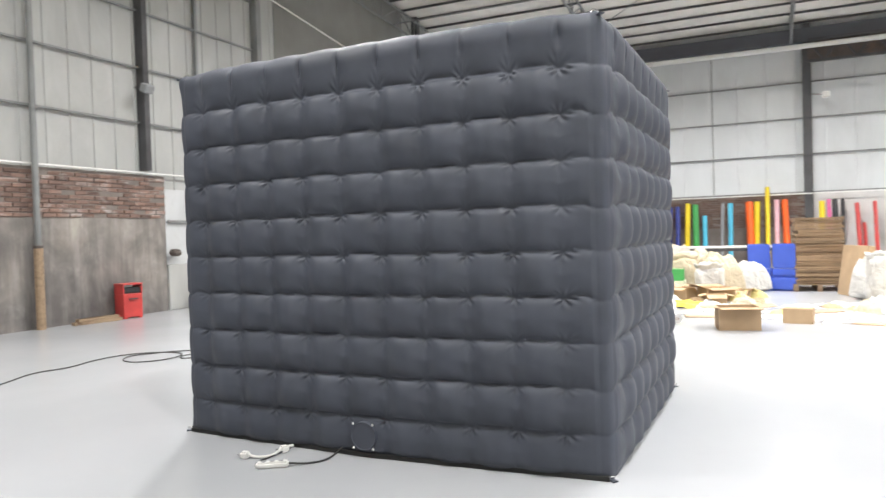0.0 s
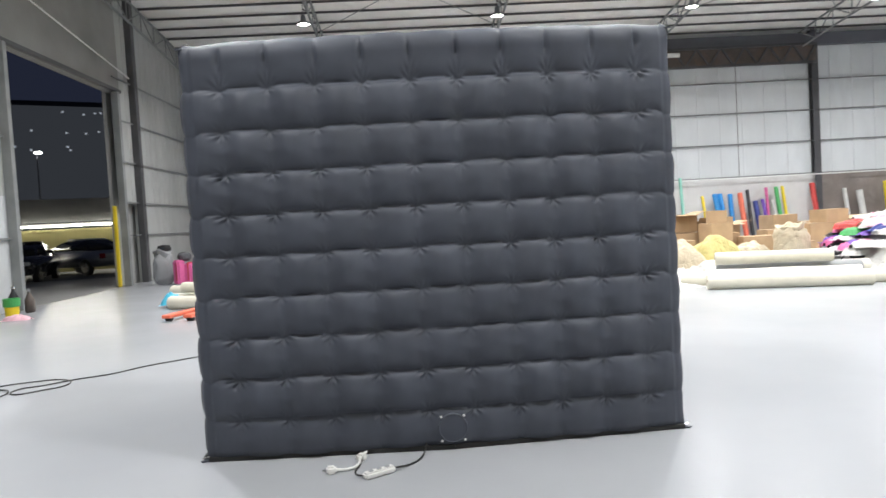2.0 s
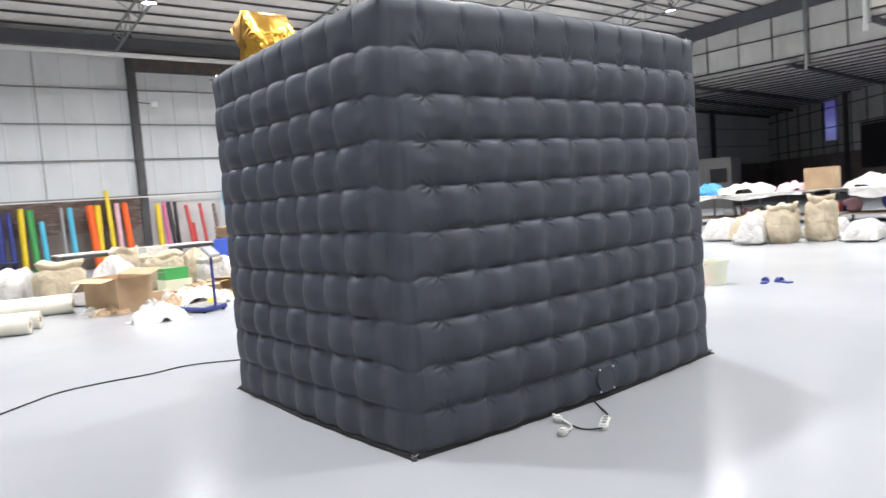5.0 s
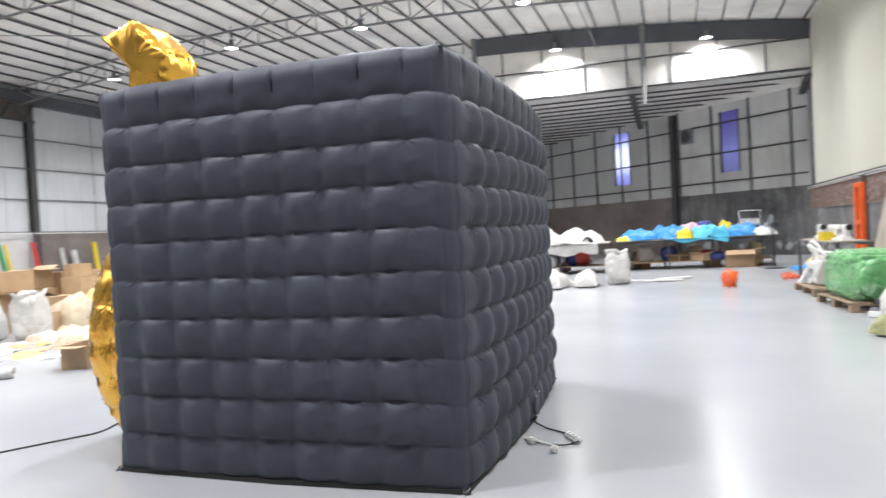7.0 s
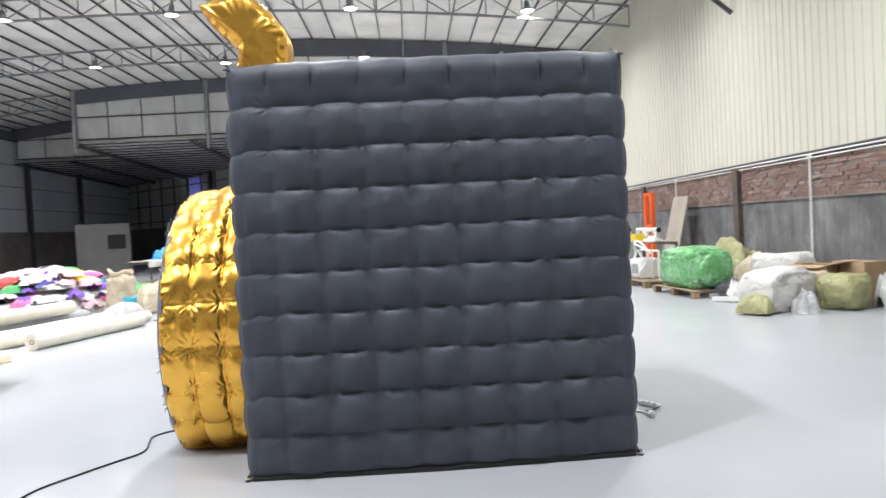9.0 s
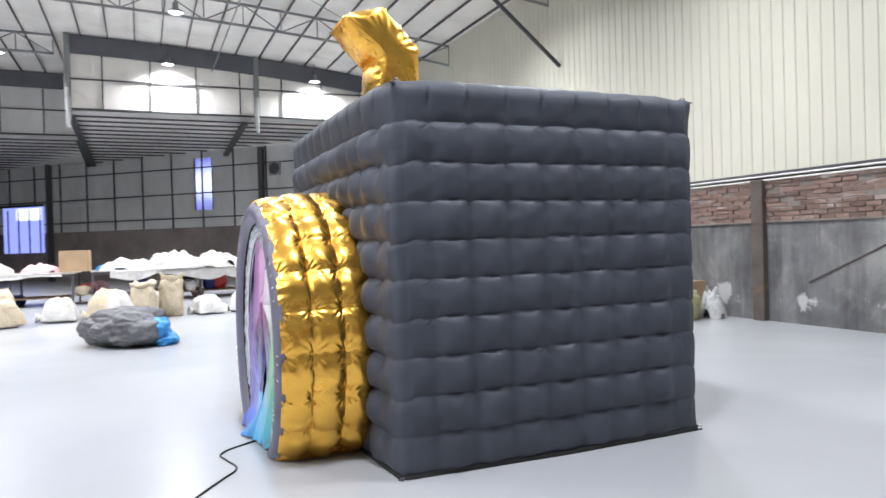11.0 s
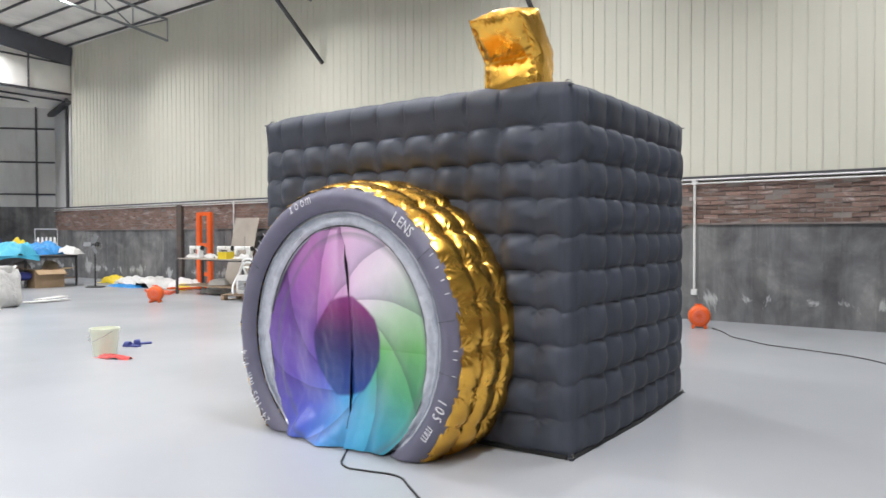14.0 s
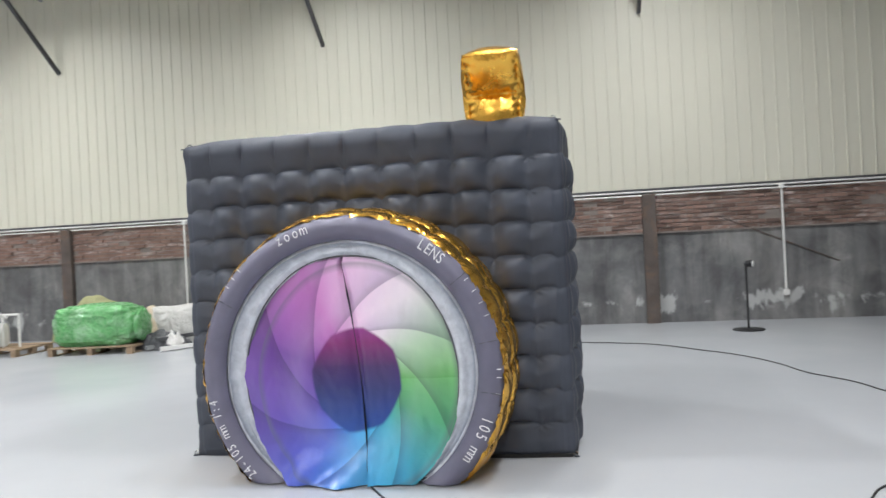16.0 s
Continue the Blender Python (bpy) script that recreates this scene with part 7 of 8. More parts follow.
part("push_bar", rod((-0.35, 0.22, 0.72), (0.35, 0.22, 0.72), 0.017, seg=10), M["pvc"], trl)
tied_sack(-7.3, 14.7, (0.5, 0.45, 0.9), "grey", 95.1, "tall grey bag standing near the wall", 20, open_top=True)
lump("bundle", -7.25, 14.72, (0.36, 0.3, 0.2), "black", 95.9, "black cloth bundled on top of the grey bag", "bundle", 10, z=0.93)
for k, (x, y) in enumerate(((-6.72, 14.25), (-6.48, 14.42))):
    fd = thing("pink_case", "bright pink folding case standing upright", "case", (x, y, 0), -25 + 12 * k, group="pink cases")
    part("shell", box((0.22, 0.3, 0.66 - 0.1 * k), (0, 0, 0.35 - 0.05 * k), bevel=0.04, seg=3), M["pink"], fd)
    part("strap", box((0.05, 0.308, 0.5), (0.03, 0, 0.36), bevel=0.01), M["redpaint"], fd, "darker red strap")
    for q in (-1, 1):
        part("foot", rod((-0.08, q * 0.12, 0.0), (-0.08, q * 0.12, 0.03), 0.025, seg=8), M["black"], fd)
lump("bundle", -6.62, 14.45, (0.34, 0.3, 0.26), "darkgrey", 96.7, "dark cloth bundled on the pink cases", "bundle", 35, z=0.64)
table(-4.3, 15.0, -6.2, 15.9, 0.8, -0.7, "dark sewing table with a black machine", "black")
sm = thing("sewing_machine", "black sewing machine on the dark table", "sewing machine", (-5.4, 15.8, 0.8), -25)
part("bed", box((0.46, 0.2, 0.06), (0, 0, 0.032), bevel=0.008), M["black"], sm)
part("arm", box((0.42, 0.1, 0.1), (0, 0, 0.27), bevel=0.02), M["black"], sm)
part("column", box((0.12, 0.13, 0.26), (0.16, 0, 0.18), bevel=0.02), M["black"], sm)
cb = thing("control_box", "grey control box on a stand", "control box", (-5.0, 15.6, 0), 0)
part("stand", rod((0, 0, 0.0), (0, 0, 1.2), 0.03, seg=10), M["grey"], cb)
part("case", box((0.42, 0.25, 0.3), (0, 0, 1.3), bevel=0.02), M["grey"], cb)
table(-5.9, 19.9, -0.6, 19.9, 0.55, 1.2, "low platform with a blue-edged top by the brick wall", "darkblue", name="platform")
rr = random.Random(11)
for k in range(16):
    x, y = rr.uniform(-4.6, -1.0), rr.uniform(11.6, 13.6)
    mt = rr.choice(["creamcloth", "creamcloth", "whitecloth", "yellowsack", "blue", "darkblue", "creamcloth"])
    lump("tied_bag", x, y, (rr.uniform(0.35, 0.65), rr.uniform(0.35, 0.55), rr.uniform(0.3, 0.55)), mt, 110.5 + k, "small tied fabric bundle in the stock heap", "bundle", rz=rr.uniform(0, 90), sub=3)

# table, boxes and sacks before the brick bay
table(2.5, 12.3, -0.8, 12.3, 0.85, -1.0, "long bench cluttered with stock", "paper")
for k, (x, y, s_, mt) in enumerate(((0.55, 9.9, (0.75, 0.6, 0.75), "creamcloth"), (1.35, 9.95, (0.7, 0.6, 0.85), "creamcloth"), (-0.1, 10.8, (0.8, 0.7, 0.75), "whitecloth"), (0.3, 11.6, (0.8, 0.6, 0.85), "creamcloth"), (1.0, 11.2, (0.8, 0.6, 0.85), "creamcloth"), (-0.7, 9.6, (0.8, 0.6, 0.5), "whitecloth"),
                                    (-1.2, 10.3, (0.8, 0.7, 0.75), "creamcloth"), (1.9, 10.4, (0.6, 0.5, 0.6), "whitecloth"), (-1.9, 11.0, (0.9, 0.7, 0.8), "whitecloth"), (1.25, 9.1, (0.55, 0.5, 0.6), "whitecloth"))):
    tied_sack(x, y, s_, mt, 130.7 + k, "bulging %s sack in the heap" % ("cream" if mt == "creamcloth" else "white"), 30 * k, open_top=(k % 3 == 0))
carton(-0.72, 8.05, (0.62, 0.95, 0.56), 18, 0, True, "large brown carton with its flaps half open")
carton(0.55, 10.35, (0.45, 0.4, 0.2), 8, 0.72, False, "flat white box in the heap", "paper")
carton(0.55, 9.25, (0.45, 0.38, 0.22), 3, 0.3, False, "green printed box in the heap", "green")
carton(0.55, 9.2, (0.5, 0.45, 0.3), 3, 0.0, False, "yellow-green printed box on the floor", "lime")
carton(1.86, 4.82, (0.5, 0.36, 0.29), 12, 0, True, "small brown carton on the open floor")
carton(2.6, 5.6, (0.36, 0.3, 0.19), -8, 0, False, "flat brown carton on the floor")
carton(1.4, 8.3, (0.5, 0.4, 0.25), 30, 0, True, "torn brown carton among scraps")
carton(0.5, 8.2, (0.4, 0.3, 0.18), 60, 0, False, "small carton among scraps")
draped(0.9, 7.3, 0.9, 0.5, 0.12, "yellow", 150.0, "yellow-green netting lying on the floor", name="netting", cat="netting")
draped(-0.7, 6.05, 0.75, 0.6, 0.22, "paper", 151.0, "scrunched white paper on the floor", name="crumpled_paper", cat="paper")
draped(0.4, 7.6, 1.0, 0.6, 0.25, "paper", 152.0, "white padding scraps on the floor", name="crumpled_paper", cat="paper")
roll((0.9, 5.5, 0.07), (1.08, 5.15, 0.07), 0.07, "paper", "short white paper roll on the floor")
for k, (x, y, r_, ln) in enumerate(((1.35, 6.0, 10, 0.5), (1.1, 6.5, 60, 0.5), (3.3, 5.75, 20, 0.5), (3.45, 5.55, -15, 0.45), (3.6, 6.2, 5, 0.6), (2.3, 6.6, -30, 0.4), (3.0, 6.9, 40, 0.5), (2.0, 7.4, 15, 0.5))):
    pp = thing("paper_sheet", "loose pale sheet lying on the floor", "paper", (x, y, 0), r_)
    part("sheet", box((ln, ln * 0.45, 0.012), (0, 0, 0.008), pose(0, 0, 0, 0, 0.6, 0)), M["paper" if k % 3 else "card"], pp)
# loose scraps all over the packing corner
rr = random.Random(51)
for k in range(58):
    x, y = (rr.uniform(-1.2, 2.3), rr.uniform(6.2, 9.2)) if k < 34 else (rr.uniform(2.3, 4.6), rr.uniform(5.3, 8.3))
    mt = rr.choice(["paper", "paper", "whitecloth", "creamcloth", "card", "paper", "yellowsack"])
    w_ = rr.uniform(0.25, 0.6)
    draped(x, y, w_, w_ * rr.uniform(0.5, 0.9), rr.uniform(0.05, 0.18) if k < 34 else rr.uniform(0.03, 0.08), mt, 400.3 + k * 1.9, "crumpled %s packing scrap lying on the floor" % {"paper": "white", "whitecloth": "white", "creamcloth": "cream", "card": "brown", "yellowsack": "yellow"}[mt], rz=rr.uniform(0, 180), name="packing_scrap", cat="scrap")
for k in range(22):
    w_ = rr.uniform(0.35, 0.7)
    draped(rr.uniform(3.6, 5.7), rr.uniform(6.8, 8.1), w_, w_ * 0.7, rr.uniform(0.08, 0.24), rr.choice(["paper", "whitecloth", "paper", "creamcloth"]), 520.7 + k * 2.3, "crumpled pale film scrap before the stacked goods", rz=rr.uniform(0, 180), name="film_scrap", cat="scrap")
for k in range(9):
    carton(rr.uniform(-1.0, 2.2), rr.uniform(7.4, 9.4), (rr.uniform(0.25, 0.45), rr.uniform(0.2, 0.35), rr.uniform(0.12, 0.28)), rr.uniform(0, 90), 0, k % 2 == 0, "small brown carton among the packing scraps", seed=90 + k)
# platform scale
sc = thing("platform_scale", "blue platform scale with an upright readout", "scale", (0.03, 6.32, 0), -69)
part("base", box((0.62, 0.45, 0.06), (0, 0, 0.055), bevel=0.01), M["darkblue"], sc)
part("plate", box((0.6, 0.43, 0.012), (0, 0, 0.092), bevel=0.003), M["chrome"], sc)
part("post", rod((0.3, 0, 0.06), (0.3, 0, 0.86), 0.022, seg=10), M["darkblue"], sc)
rd = part("readout", box((0.24, 0.2, 0.05), (0.3, 0, 0.9), pose(0, 0, 0, 0, 35, 0), bevel=0.012), M["grey"], sc)
part("display", box((0.16, 0.12, 0.006), (0.285, 0, 0.927), pose(0, 0, 0, 0, 35, 0)), M["lime"], rd)
for s in (-1, 1):
    for q in (-1, 1):
        part("foot", rod((s * 0.26, q * 0.18, 0), (s * 0.26, q * 0.18, 0.03), 0.025, seg=10), M["rubber"], sc)
# blue seat
ch = thing("seat", "blue moulded plastic double seat among the stock", "seat", (2.35, 10.8, 0), 172)
part("base", box((0.92, 0.5, 0.3), (0, 0, 0.15), bevel=0.04, seg=2), M["royal"], ch)
for sx in (-1, 1):
    part("cushion", box((0.44, 0.48, 0.14), (sx * 0.23, 0, 0.37), bevel=0.02, seg=2), M["royal"], ch)
    part("backrest", box((0.42, 0.06, 0.5), (sx * 0.23, 0.24, 0.7), pose(0, 0, 0, -10, 0, 0), bevel=0.02, seg=2), M["royal"], ch)
# cardboard stacks on pallets
pallet(3.15, 11.05, 2, 0.95, 1.15)
card_stack(3.15, 11.05, 0.84, 1.1, 1.42, 2, 3, "tall stack of flat brown cardboard on a pallet")
pallet(3.3, 12.6, 2, 0.95, 1.15)
card_stack(3.3, 12.6, 0.9, 1.1, 1.15, -3, 8, "stack of flat brown cardboard on a pallet")
pallet(6.2, 13.6, 4, 1.1, 1.2)
card_stack(6.2, 13.6, 1.05, 1.5, 1.5, 5, 5, "tall uneven stack of flat cardboard")
pallet(5.2, 12.2, 4, 1.1, 1.1)
card_stack(5.2, 12.2, 0.95, 1.0, 1.38, -4, 6, "stack of flat cardboard with bent corners")
lb = thing("cardboard_pack", "wide brown cardboard pack leaning on a stack", "cardboard", (3.62, 9.5, 0), -72)
part("panel", box((0.95, 0.12, 0.92), (0, 0.06, 0.455), pose(0, 0, 0, -8, 0, 0), bevel=0.006), M["card"], lb)
tied_sack(3.95, 8.15, (0.5, 0.5, 0.8), "whitecloth", 160.1, "white woven sack standing open with card inside", 10, open_top=True)
tied_sack(3.85, 9.0, (0.5, 0.45, 0.75), "whitecloth", 161.0, "white woven sack leaning on the cardboard", 60)
carton(4.6, 8.5, (0.42, 0.4, 0.4), 10, 0, False, "closed brown carton beside the sacks")
tied_sack(5.15, 8.35, (0.88, 0.66, 0.66), "creamcloth", 162.2, "fat cream sack in the stock heap", 0)
tied_sack(6.1, 8.9, (0.92, 0.7, 0.72), "yellowsack", 163.5, "fat yellow sack in the stock heap", 20)
tied_sack(6.95, 9.1, (0.85, 0.62, 0.52), "creamcloth", 164.5, "cream sack slumped in the heap", 10)
tied_sack(7.75, 8.8, (0.62, 0.55, 0.82), "creamcloth", 165.5, "buff sack standing open in the heap", 30, open_top=True)
tied_sack(5.7, 7.8, (0.7, 0.5, 0.3), "whitecloth", 166.5, "flat white sack on the floor", 10)
for k, (x, y, s_, z, op) in enumerate(((5.0, 9.9, (0.95, 0.7, 0.75), 0, True), (5.9, 10.3, (0.8, 0.6, 0.75), 0, False), (6.8, 10.4, (0.9, 0.6, 0.7), 0, True), (7.6, 10.0, (0.8, 0.6, 0.6), 0, True), (5.1, 10.0, (0.7, 0.5, 0.4), 0.76, True), (6.0, 10.4, (0.6, 0.5, 0.4), 0.77, False),
                                      (6.9, 10.5, (0.6, 0.45, 0.35), 0.71, True), (8.4, 10.5, (0.8, 0.6, 0.7), 0, True), (8.3, 9.6, (0.6, 0.5, 0.45), 0, True), (6.4, 11.7, (0.7, 0.6, 1.1), 0, False), (7.4, 11.5, (0.8, 0.6, 0.9), 0, True), (9.3, 11.5, (0.8, 0.6, 0.75), 0, True), (10.2, 12.0, (1.0, 0.7, 0.8), 0, True), (11.2, 12.2, (0.9, 0.6, 0.75), 0, False), (9.4, 12.4, (0.7, 0.6, 1.0), 0, False), (4.9, 10.9, (0.6, 0.5, 0.95), 0, False))):
    op = k % 5 == 0
    carton(x, y, s_, (k * 23) % 30 - 14, z, op, "%s brown carton in the piled stock" % ("open" if op else "taped-up"), seed=k)
for k, (a, b2, r) in enumerate((((4.55, 5.6), (6.85, 4.95), 0.125), ((4.9, 6.3), (7.1, 5.6), 0.13), ((5.3, 6.9), (7.5, 6.2), 0.15), ((5.6, 7.3), (7.9, 6.6), 0.13), ((4.4, 6.35), (5.4, 6.0), 0.12), ((6.6, 5.35), (7.6, 5.1), 0.1))):
    roll((*a, r * 0.97), (*b2, r * 0.97), r, "paleroll" if k != 2 else "grey", "pale vinyl roll lying on the floor" if k != 2 else "greyish vinyl roll lying on the floor", group="vinyl rolls by the heap")
roll((5.2, 6.75, 0.4), (7.0, 6.2, 0.4), 0.11, "paleroll", "pale vinyl roll lying on the other rolls")
draped(5.2, 5.75, 0.8, 0.35, 0.02, "paper", 170.0, "thin white sheet beside the rolls", name="sheeting", cat="sheeting")
draped(4.3, 6.6, 1.0, 1.2, 0.08, "paper", 171.0, "white film scraps on the floor", name="sheeting", cat="sheeting")
carton(9.1, 9.95, (1.0, 0.6, 0.82), 6, 0, False, "taped-up brown carton behind the fabric heap", seed=31)
carton(10.25, 10.1, (1.1, 0.65, 0.86), -4, 0, True, "wide open carton behind the fabric heap", seed=32)
carton(9.3, 10.0, (0.7, 0.45, 0.28), 20, 0.83, False, "flat carton stacked on a larger one", seed=33)
carton(5.55, 9.35, (0.62, 0.5, 0.62), -12, 0, False, "taped-up brown carton among the sacks", seed=34)
carton(6.55, 9.75, (0.55, 0.45, 0.95), 15, 0, False, "upright brown carton among the sacks", seed=35)
carton(6.6, 9.8, (0.42, 0.36, 0.26), -20, 0.96, False, "small carton balanced on another", seed=36)
# folded coloured fabrics
FAB = ["purple", "darkblue", "pink", "palepink", "green", "whitecloth", "paper", "cyan", "redpaint", "black", "palepink", "whitecloth", "purple", "pink", "paper", "yellow"]
rr = random.Random(21)
draped(9.75, 8.0, 3.2, 2.8, 0.78, "whitecloth", 177.7, "big heap of white fabric under coloured pieces", name="heaped_cloth", cat="fabric")
for k in range(150):
    a, q = rr.uniform(0, 2 * math.pi), rr.uniform(0.0, 0.9) ** 0.6
    x, y = 9.75 + 1.6 * q * math.cos(a), 8.0 + 1.4 * q * math.sin(a)
    z = 0.80 * max(0.0, 1 - q ** 2.4) + rr.uniform(0.0, 0.14)
    mt = FAB[k % len(FAB)] if k % 3 else rr.choice(["purple", "whitecloth", "palepink", "pink", "paper", "black"])
    draped(x, y, rr.uniform(0.45, 0.95), rr.uniform(0.28, 0.5), rr.uniform(0.1, 0.18), mt, 180.1 + k * 1.7, "folded %s fabric thrown on the colourful heap" % {"whitecloth": "white", "paper": "white", "darkblue": "dark blue", "palepink": "pale pink", "redpaint": "red"}.get(mt, mt), z=z, rz=rr.uniform(-35, 35), name="folded_fabric", folded=k % 2 == 0)
for k, (x, y, s_, mt) in enumerate(((9.45, 6.3, (0.55, 0.5, 0.85), "creamcloth"), (9.1, 5.55, (0.55, 0.5, 0.6), "creamcloth"), (10.1, 5.7, (0.6, 0.5, 0.55), "creamcloth"), (10.6, 5.2, (0.7, 0.6, 0.6), "creamcloth"), (8.5, 5.9, (0.6, 0.45, 0.3), "whitecloth"), (11.3, 5.4, (0.9, 0.7, 0.8), "creamcloth"), (12.0, 6.0, (0.9, 0.7, 0.75), "creamcloth"))):
    tied_sack(x, y, s_, mt, 260.3 + k, "cream canvas sack slumped near the fabric heap" if mt == "creamcloth" else "white sack lying flat", 40 * k, open_top=(k == 0))
bn = thing("blue_tub", "small blue plastic tub on the floor", "tub", (9.2, 5.98, 0))
part("body", lathe([(0.15, 0), (0.2, 0.34), (0.21, 0.34), (0.2, 0.36), (0.18, 0.33), (0.13, 0.02), (0.0, 0.02)], 20), M["cyan"], bn)
for k, (dx, dy, w_, mt) in enumerate(((0.0, 0.0, 1.9, "green"), (0.5, -0.5, 1.5, "pink"), (0.2, 0.9, 1.6, "palepink"), (0.9, -1.2, 1.5, "green"), (-0.4, -1.0, 1.4, "paper"), (0.5, 0.2, 1.0, "green"))):
    draped(13.6 + dx, 9.4 + dy, w_, w_ * 0.7, 0.42 - 0.04 * k, mt, 640.3 + k * 2.1, "%s fabric spread in a low heap on the floor" % {"paper": "white", "palepink": "pale pink"}.get(mt, mt), z=0.02 * k, rz=40 * k)
# standing rolls against the north wall
ROLLS = [(-0.85, "darkblue", 2.05, 0.09), (-0.6, "darkblue", 2.05, 0.08), (-0.25, "yellow", 2.15, 0.09), (0.0, "green", 2.1, 0.1), (0.3, "cyan", 1.7, 0.08), (0.9, "grey", 2.1, 0.05), (1.15, "cyan", 2.1, 0.08),
         (1.75, "orange", 2.12, 0.12), (2.0, "yellow", 2.12, 0.1), (2.32, "yellow", 2.6, 0.07), (2.6, "palepink", 2.15, 0.08), (2.85, "orange", 2.15, 0.1),
         (3.95, "yellow", 2.05, 0.09), (4.15, "pink", 2.1, 0.06), (4.32, "black", 2.1, 0.08), (4.55, "black", 2.1, 0.06), (4.95, "redpaint", 1.95, 0.07), (5.15, "redpaint", 1.3, 0.06), (5.45, "redpaint", 1.98, 0.06), (5.95, "brick", 1.95, 0.06), (6.4, "cyan", 2.45, 0.09), (6.9, "whitecloth", 1.9, 0.07),
         (7.6, "black", 1.75, 0.06), (10.35, "mint", 2.45, 0.06), (11.2, "yellow", 1.7, 0.06), (11.7, "blue", 1.75, 0.1), (11.9, "blue", 1.75, 0.09), (12.3, "blue", 1.72, 0.09), (12.7, "coral", 1.74, 0.1), (13.0, "black", 1.85, 0.07), (13.3, "darkblue", 1.4, 0.1), (13.6, "purple", 1.45, 0.07), (13.75, "pink", 1.9, 0.06), (14.0, "whitecloth", 1.4, 0.06), (14.15, "green", 1.9, 0.08), (14.4, "yellow", 1.92, 0.06), (15.6, "redpaint", 1.98, 0.1), (16.9, "whitecloth", 1.7, 0.08), (17.5, "whitecloth", 1.6, 0.12), (18.6, "yellow", 1.9, 0.1), (21.1, "green", 2.0, 0.08)]
NAMES_ = {"darkblue": "dark blue", "palepink": "pale pink", "redpaint": "red", "whitecloth": "white", "brick": "reddish brown", "coral": "coral"}
rr = random.Random(31)
for x, mt, ztop, r in ROLLS:
    lean = rr.uniform(0.2, 0.5)
    roll((x + rr.uniform(-0.06, 0.06), N_Y - 0.35 - lean, 0.02), (x, N_Y - 0.3, ztop), r, mt, "%s vinyl roll stood against the wall" % NAMES_.get(mt, mt), name="standing_roll", group="standing vinyl rolls")
wl = thing("wall_light", "small white lamp on a bracket by the column", "lamp", (4.1, N_Y - 0.55, 5.52))
part("case", box((0.24, 0.2, 0.2), (0, 0, 0), bevel=0.03), M["pvc"], wl)
part("bracket", bar((-0.45, 0.35, 0.12), (-0.08, 0.02, 0.02), 0.03, 0.03), M["steel"], wl)
# far cabin in the dark north-east
cbn = thing("site_cabin", "pale cabin standing in the dark far corner", "cabin", (30.5, 15.6, 0), 20)
part("shell", box((3.2, 2.4, 2.5), (0, 0, 1.25), bevel=0.02), M["cabingrey"], cbn)
part("door", box((0.05, 0.8, 1.9), (-1.62, 0.4, 0.97)), M["cabingrey"], cbn)
part("window", box((0.05, 0.8, 0.7), (-1.62, -0.6, 1.6)), M["glassdark"], cbn)

# ---------------------------------------------------------------- west side
rbx = thing("steel_cabinet", "small red steel cabinet with an open top bay", "cabinet", (W_X + 0.25, 4.05, 0), 78)
part("body", box((0.36, 0.3, 0.42), (0, 0, 0.23), bevel=0.012), M["redpaint"], rbx)
for s in (-1, 1):
    part("side", box((0.02, 0.3, 0.18), (s * 0.17, 0, 0.53)), M["redpaint"], rbx)
part("top", box((0.38, 0.32, 0.025), (0, 0, 0.61), bevel=0.006), M["redpaint"], rbx)
part("inner_shelf", box((0.3, 0.26, 0.1), (0, 0.0, 0.5)), M["black"], rbx)
for s in (-1, 1):
    part("skid", box((0.05, 0.3, 0.03), (s * 0.14, 0, 0.015)), M["redpaint"], rbx)
part("handle", bar((-0.08, -0.17, 0.35), (0.08, -0.17, 0.35), 0.02, 0.02), M["steel"], rbx)
for k in range(4):
    pk = thing("plank", "short rough timber plank on the floor by the wall", "plank", (W_X + 0.28 + 0.05 * (k % 2), 3.35, 0), 82 + 2 * k, group="timber offcuts")
    part("board", box((0.85 - 0.05 * k, 0.1, 0.05), (0, 0.06 * (k % 2) - 0.03, 0.026 + 0.052 * (k // 2)), bevel=0.004), M["wood"], pk)
bc = thing("bent_card", "folded sheet of clean cream cardboard propped by the plinth", "cardboard", (W_X + 0.58, 5.98, 0), -28)
part("slope", box((0.74, 0.80, 0.012), (0.13, 0.0, 0.285), pose(0, 0, 0, 0, 50, 0), bevel=0.003), M["creamcard"], bc)
part("upright", box((0.012, 0.78, 0.58), (-0.17, 0.0, 0.285), pose(0, 0, 0, 0, 12, 0), bevel=0.003), M["card"], bc)
part("bottom_flap", box((0.30, 0.78, 0.012), (0.46, 0.0, 0.012), bevel=0.003), M["creamcard"], bc)
carton(W_X + 0.9, 6.55, (0.22, 0.2, 0.16), 10, 0, False, "tiny carton beside the bent sheet")
pb = thing("painted_board", "grey board smeared with pink paint leaning on the plinth", "board", (W_X + 0.25, 7.45, 0), 90)
pn = part("panel", box((1.2, 0.03, 1.0), (0, 0.05, 0.5), pose(0, 0, 0, 9, 0, 0)), M["greysheet"], pb)
